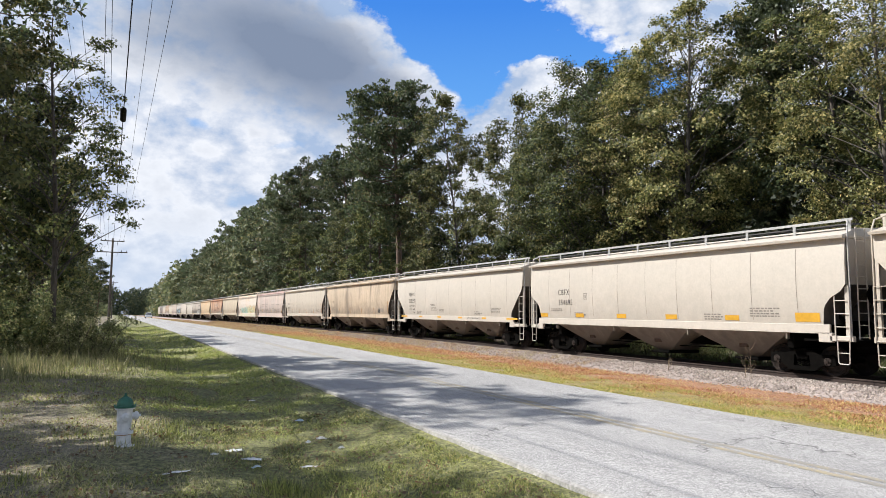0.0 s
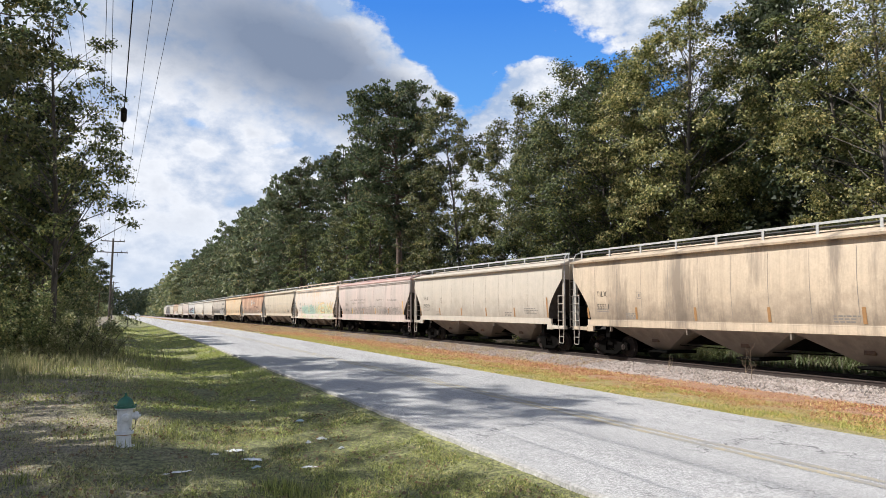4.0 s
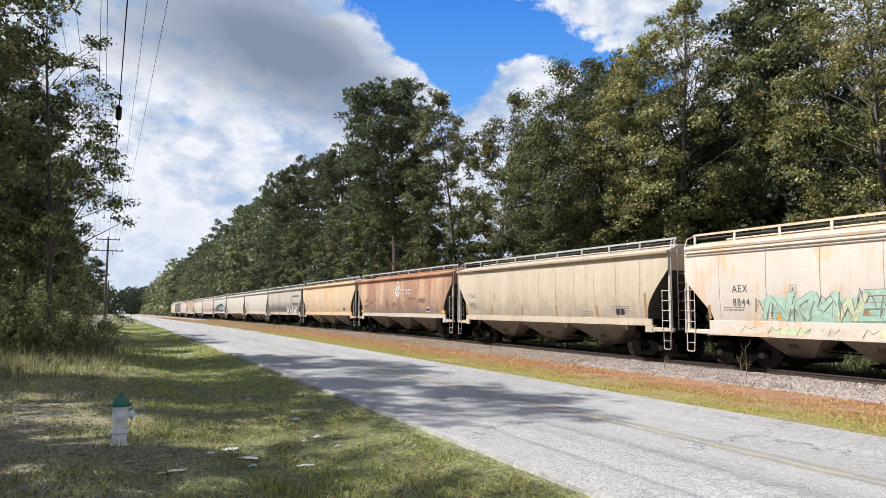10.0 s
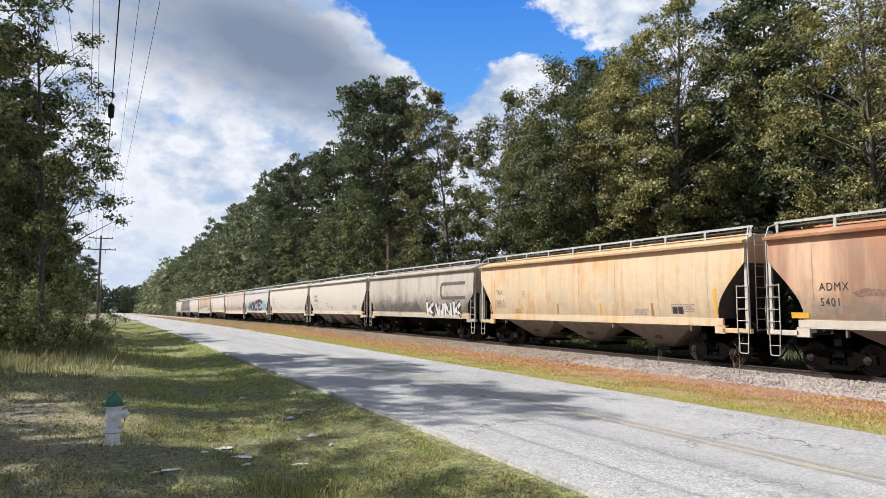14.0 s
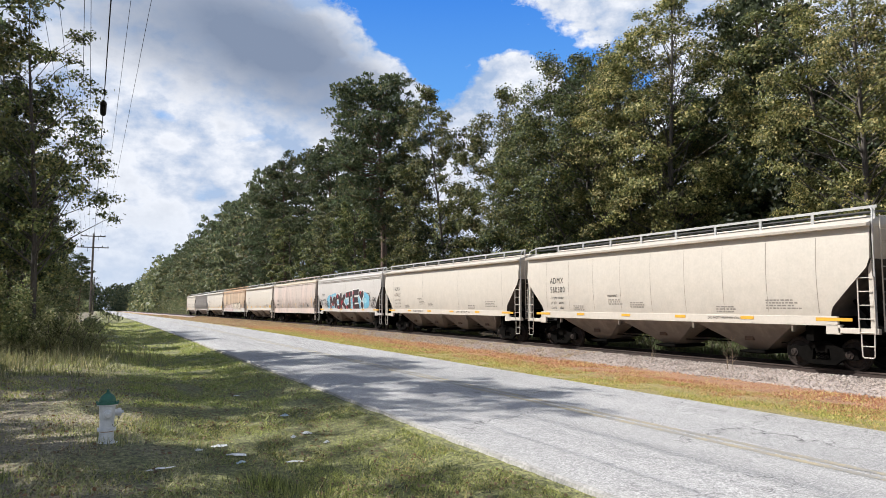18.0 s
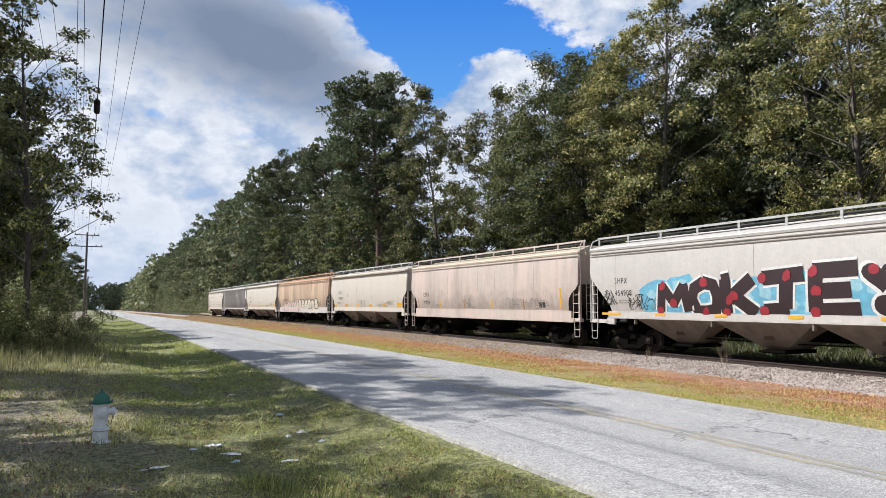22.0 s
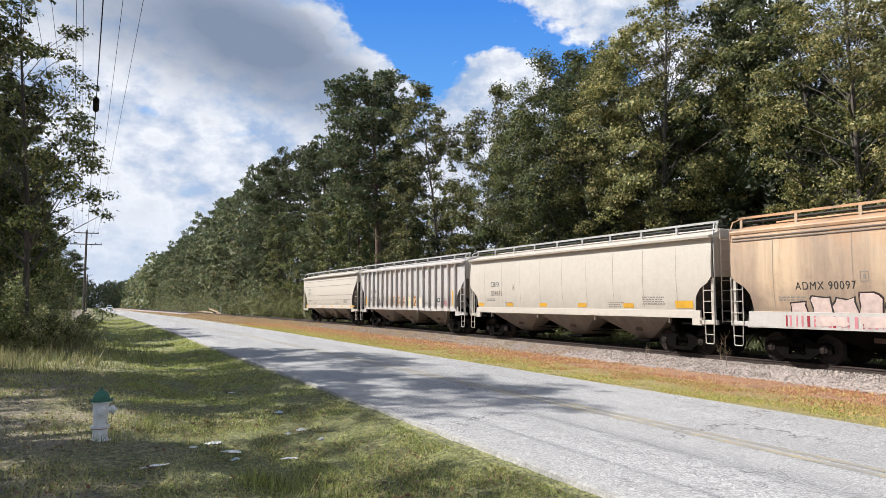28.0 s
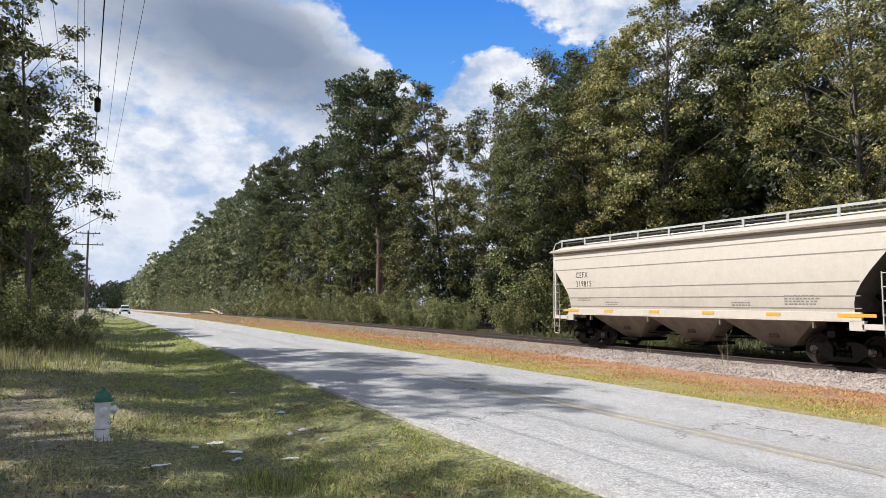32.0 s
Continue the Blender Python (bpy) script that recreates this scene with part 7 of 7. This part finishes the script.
M_RUSSET = blade_mat("russet_weed_blades", (0.28, 0.165, 0.095), (0.56, 0.38, 0.24), (0.48, 0.42, 0.2), 0.14)
far_red = clumped(rng, 26000, 12.2, 19.0, 70, 230, 1.5, 2.5, -0.3, 31)
blades("red_weeds", "low reddish-brown weeds along the far railway", far_red, np.full(len(far_red), 0.12), 0.03 + 0.0003 * far_red[:, 1], M_RUSSET, 16, 1.0)
shoulder = clumped(rng, 30000, 17.7, 20.0, 24, 150, 1.2, 1.3, -0.12, 33)
blades("red_weeds", "low russet weeds growing through the ballast shoulder", shoulder, 0.04 + 0.001 * shoulder[:, 1], 0.012 + 0.0008 * shoulder[:, 1], M_RUSSET, 26, 1.3, bed_z)
red = clumped(rng, 90000, 13.2, 18.2, 5.0, 75, 1.6, 1.0, -0.15, 11)
blades("red_weeds", "low reddish-brown weeds along the ballast", red, 0.035 + 0.001 * red[:, 1], 0.006 + 0.0005 * red[:, 1], M_REDWEED, 6, 1.4)
M_TALLWEED = blade_mat("tall_weed_blades", (0.12, 0.13, 0.05), (0.36, 0.345, 0.15), (0.5, 0.42, 0.24), 0.06)
tall = clumped(rng, 15000, -5.5, 3.0, 21.5, 33, 1.0, 1.5, 0.05, 13)
tall = tall[(tall[:, 0] < 0.3 + 0.05 * (tall[:, 1] - 22) + 1.1 * rng.normal(size=len(tall))) & (tall[:, 0] > -0.16 * tall[:, 1] - 1)]
blades("tall_weeds", "tall straw-coloured weeds before the shrubs", tall, np.array([0.2 + 0.045 * (y - 21.5) + 0.4 * noise.noise((x / 1.7, y / 1.7, 3)) for x, y in tall]).clip(0.1, 0.75), np.full(len(tall), 0.011), M_TALLWEED, 7, 0.6)

brush = np.concatenate([clumped(rng, 14000, 22.9, 26.0, 8, 70, 1.2, 1.1, -0.1, 41), clumped(rng, 26000, 25.5, 36.0, 6, 36, 1.0, 1.1, -0.3, 42)])
M_BRUSH = blade_mat("brown_brush", (0.05, 0.045, 0.025), (0.2, 0.17, 0.08), (0.1, 0.13, 0.04), 0.2)
blades("brush", "low brown and green brush beyond the railway", brush, np.where(brush[:, 0] < 25.5, 0.22, 0.4), np.where(brush[:, 0] < 25.5, 0.02, 0.045), M_BRUSH, 27, 1.1, lambda x, y: max(level(x, y), bed_z(x, y)) if x < 24.4 else level(x, y))
leaves = clumped(rng, 9000, -4.0, 4.6, 5.0, 22, 1.5, 0.8, -0.1, 15)
M_FALLEN = blade_mat("fallen_leaves", (0.12, 0.075, 0.04), (0.34, 0.24, 0.13), (0.2, 0.1, 0.04), 0.1)
lz = np.array([level(x, y) + 0.03 for x, y in leaves])
fallen = new("fallen_leaves", quads_mesh("fallen_leaves", leaf_quads(rng, np.concatenate([leaves, lz[:, None]], axis=1), 0.03, 2.5), [M_FALLEN]))
tagged(fallen, "scattered brown fallen leaves on the verge", "leaves", kind="stuff")



def weed(x, y, h, seed):
    rng2 = random.Random(seed)
    w = thing("weed_stalk", "dry leafless weed stalk standing in the ballast", "weed", pose(x, y, -0.2), group="dry weeds by the track")
    pts = [(0, 0, -0.05), (0.03, 0.02, h * 0.5), (-0.02, 0.0, h)]
    part("stem", tube(bmesh.new(), pts, [0.012, 0.009, 0.004], 5), M_CUT_DRY, w)
    for k in range(7):
        z = h * (0.25 + 0.1 * k)
        a = rng2.uniform(0, 6.28)
        part("twig", tube(bmesh.new(), [(0, 0, z), (0.12 * math.cos(a), 0.12 * math.sin(a), z + 0.14), (0.17 * math.cos(a), 0.17 * math.sin(a), z + 0.28)], [0.006, 0.005, 0.002], 4), M_CUT_DRY, w)


M_CUT_DRY = simple("dry_weed_stem", (0.17, 0.125, 0.08), 0.9, 0, 0.3, 12)
for k, (x, y, h) in enumerate(((18.9, 16.0, 1.15), (19.0, 16.3, 0.7), (18.8, 19.6, 0.4))):
    weed(x, y, h, k)
for k in range(9):
    x, y = 23.3 + 0.5 * (k % 3), 12 + 3.6 * k
    br = thing("fallen_branch", "bare pale branch lying beyond the track", "branch", pose(x, y, level(x, y) + 0.1, 0, 0, 25 * k), group="fallen branches")
    part("limb", tube(bmesh.new(), [(-1.2, 0, 0), (0, 0.15, 0.12), (1.3, -0.1, 0.2)], [0.05, 0.035, 0.012], 6), M_CUT_DRY, br)
    for j in range(4):
        part("twig", tube(bmesh.new(), [(-0.6 + 0.45 * j, 0.05, 0.06), (-0.4 + 0.45 * j, 0.3 * (-1) ** j, 0.3)], [0.015, 0.006], 4), M_CUT_DRY, br)


def litter():
    white = simple("crumpled_white_plastic", (0.68, 0.67, 0.63), 0.6, 0, 0.35, 30)
    blue = simple("pale_blue_plastic", (0.42, 0.5, 0.52), 0.5, 0, 0.35, 30)
    for k, (x, y, w, d, h, name, label, m) in enumerate((
            (3.39, 13.5, 0.3, 0.2, 0.08, "plastic_bag", "pale blue-white crumpled plastic bag in the grass", blue), (3.0, 11.35, 0.14, 0.14, 0.09, "paper_scrap", "crumpled white paper in the grass", white),
            (3.27, 11.5, 0.3, 0.12, 0.1, "paper_scrap", "long twisted white paper in the grass", white), (3.35, 10.65, 0.18, 0.1, 0.07, "paper_scrap", "crumpled white paper in the grass", white),
            (1.78, 11.1, 0.42, 0.24, 0.06, "plastic_bag", "flattened white plastic bag in the grass", white), (1.93, 10.45, 0.5, 0.2, 0.05, "paper_scrap", "torn white paper in the grass", white),
            (0.8, 9.45, 0.6, 0.1, 0.04, "paper_scrap", "long strip of dirty white paper in the grass", white), (2.59, 9.7, 0.4, 0.1, 0.04, "paper_scrap", "folded strip of white paper in the grass", white),
            (1.89, 9.9, 0.25, 0.12, 0.06, "plastic_wrapper", "pale blue plastic wrapper in the grass", blue), (3.09, 17.0, 0.26, 0.06, 0.04, "paper_scrap", "white paper strip in the grass", white),
            (1.44, 10.75, 0.2, 0.12, 0.05, "paper_scrap", "small white paper in the grass", white))):
        n = 7
        verts, faces = [], []
        for j in range(n + 1):
            for i in range(n + 1):
                u, v = i / n - 0.5, j / n - 0.5
                e = 1 + 0.25 * noise.noise((u * 3 + k * 9, v * 3, 0))
                zz = max(0, 0.25 - u * u - v * v) * 4 * h * 0.7 + h * 0.8 * abs(noise.noise((u * 5, v * 5 + k * 7, 2)))
                verts.append((u * w * e, v * d * e, zz))
                if i and j:
                    m0 = (n + 1) * j + i
                    faces.append((m0 - n - 2, m0 - n - 1, m0, m0 - 1))
        ob = new(name, raw_mesh(name, verts, faces, m))
        ob.matrix_basis = pose(x, y, level(x, y) + 0.02, 0, 0, -30 + 37 * k % 60) @ Matrix.Scale(0.58, 4)
        tagged(ob, label, "litter", group="litter on the verge")


litter()


# ---------------------------------------------------------------- mailbox, felled logs, road traffic
def mailbox():
    mb = thing("mailbox", "black roadside mailbox on a wooden post", "mailbox", pose(1.66, 99, level(1.66, 99)))
    part("post", boxes((-0.05, 0.05, -0.05, 0.05, -0.3, 0.95), bevel=0.01), M_POLE, mb)
    bm = bmesh.new()
    prof = [(-0.11, 0.0), (0.11, 0.0), (0.11, 0.14)] + [(0.11 * math.cos(a), 0.14 + 0.11 * math.sin(a)) for a in (0.5, 1.0, 1.57, 2.1, 2.6)] + [(-0.11, 0.14)]
    rings = [[bm.verts.new((0.3 * s, px, 0.95 + pz)) for px, pz in prof] for s in (-1, 1)]
    for k in range(len(prof)):
        bm.faces.new((rings[0][k], rings[0][(k + 1) % len(prof)], rings[1][(k + 1) % len(prof)], rings[1][k]))
    bm.faces.new(rings[0][::-1])
    bm.faces.new(rings[1])
    part("box", bm, M_BLACK, mb)


mailbox()
M_CUT = simple("pale_cut_wood", (0.4, 0.29, 0.19), 0.8, 0, 0.3, 5)
random.seed(12)
for k, (x, y, ln, r, turn, up) in enumerate(((24.2, 152, 9, 0.2, 8, 7), (24.8, 156, 8, 0.18, -20, 4), (24.0, 160, 7, 0.16, 30, 5), (24.4, 147, 8, 0.15, -8, 10), (25.0, 164, 9, 0.18, 12, 3))):
    log = thing("felled_log", "pale felled log lying beside the railway", "log", pose(x, y, level(x, y) + r + 0.5 * ln * abs(math.sin(radians(up))), up, 0, turn), group="felled logs")
    part("bole", tube(bmesh.new(), [(0, -ln / 2, 0), (0.1, 0, 0.02), (0, ln / 2, 0)], [r, r * 0.9, r * 0.7], 9), M_CUT if k % 2 == 0 else M_BARK, log)


def road_car(label, x, away):
    """A small far-off vehicle on the road."""
    paint = simple("white_car_paint", (0.75, 0.76, 0.77), 0.3, 0, 0.05)
    glass = simple("dark_car_glass", (0.02, 0.025, 0.03), 0.1, 0, 0.1)
    lamp = simple("car_lamp_glass", (0.7, 0.7, 0.68), 0.2, 0, 0.1)
    car = thing("car", label, "car")
    part("body", loft(bmesh.new(), [(0.35, 0.85, 2.2), (0.5, 0.93, 2.3), (0.95, 0.93, 2.25), (1.05, 0.88, 2.1)]), paint, car)
    part("cabin", loft(bmesh.new(), [(1.05, 0.86, 1.55), (1.45, 0.76, 1.2), (1.62, 0.7, 1.0), (1.68, 0.6, 0.85)]), paint, car)
    part("windscreen", loft(bmesh.new(), [(1.1, 0.78, 1.565), (1.42, 0.7, 1.27), (1.56, 0.64, 1.12)]), glass, car)
    part("side_window", loft(bmesh.new(), [(1.1, 0.875, 1.2), (1.42, 0.785, 1.0), (1.56, 0.74, 0.9)]), glass, car)
    part("grille", boxes((-0.5, 0.5, -2.32, -2.2, 0.55, 0.8), bevel=0.02), M_BLACK, car)
    part("bumper", boxes((-0.9, 0.9, -2.36, -2.2, 0.35, 0.52), (-0.9, 0.9, 2.2, 2.36, 0.35, 0.52), bevel=0.03), paint, car)
    for s in (-1, 1):
        part("headlight", boxes((s * 0.72 - 0.16, s * 0.72 + 0.16, -2.31, -2.2, 0.7, 0.88), bevel=0.02), lamp, car)
        for yy in (-1.4, 1.4):
            part("wheel", lathe(bmesh.new(), ((0.2, -0.11), (0.33, -0.1), (0.34, 0.1), (0.2, 0.11)), 16, "x", (s * 0.85, yy, 0.34)), M_BLACK, car)
    return car


suv = road_car("white car approaching on the far road", 6.3, False)
MOVERS.append((suv, [(t, pose(6.3, 153 + 25.0 * (32 - t), road_z(6.3, 153 + 25.0 * (32 - t)) + 0.0)) for t in range(0, 33, 2)]))
car2 = road_car("white car driving away on the far road", 9.7, True)
MOVERS.append((car2, [(t, pose(9.7, 228 + 29.0 * t, road_z(9.7, 228 + 29.0 * t), 0, 0, 180)) for t in range(0, 33, 2)]))

motions()
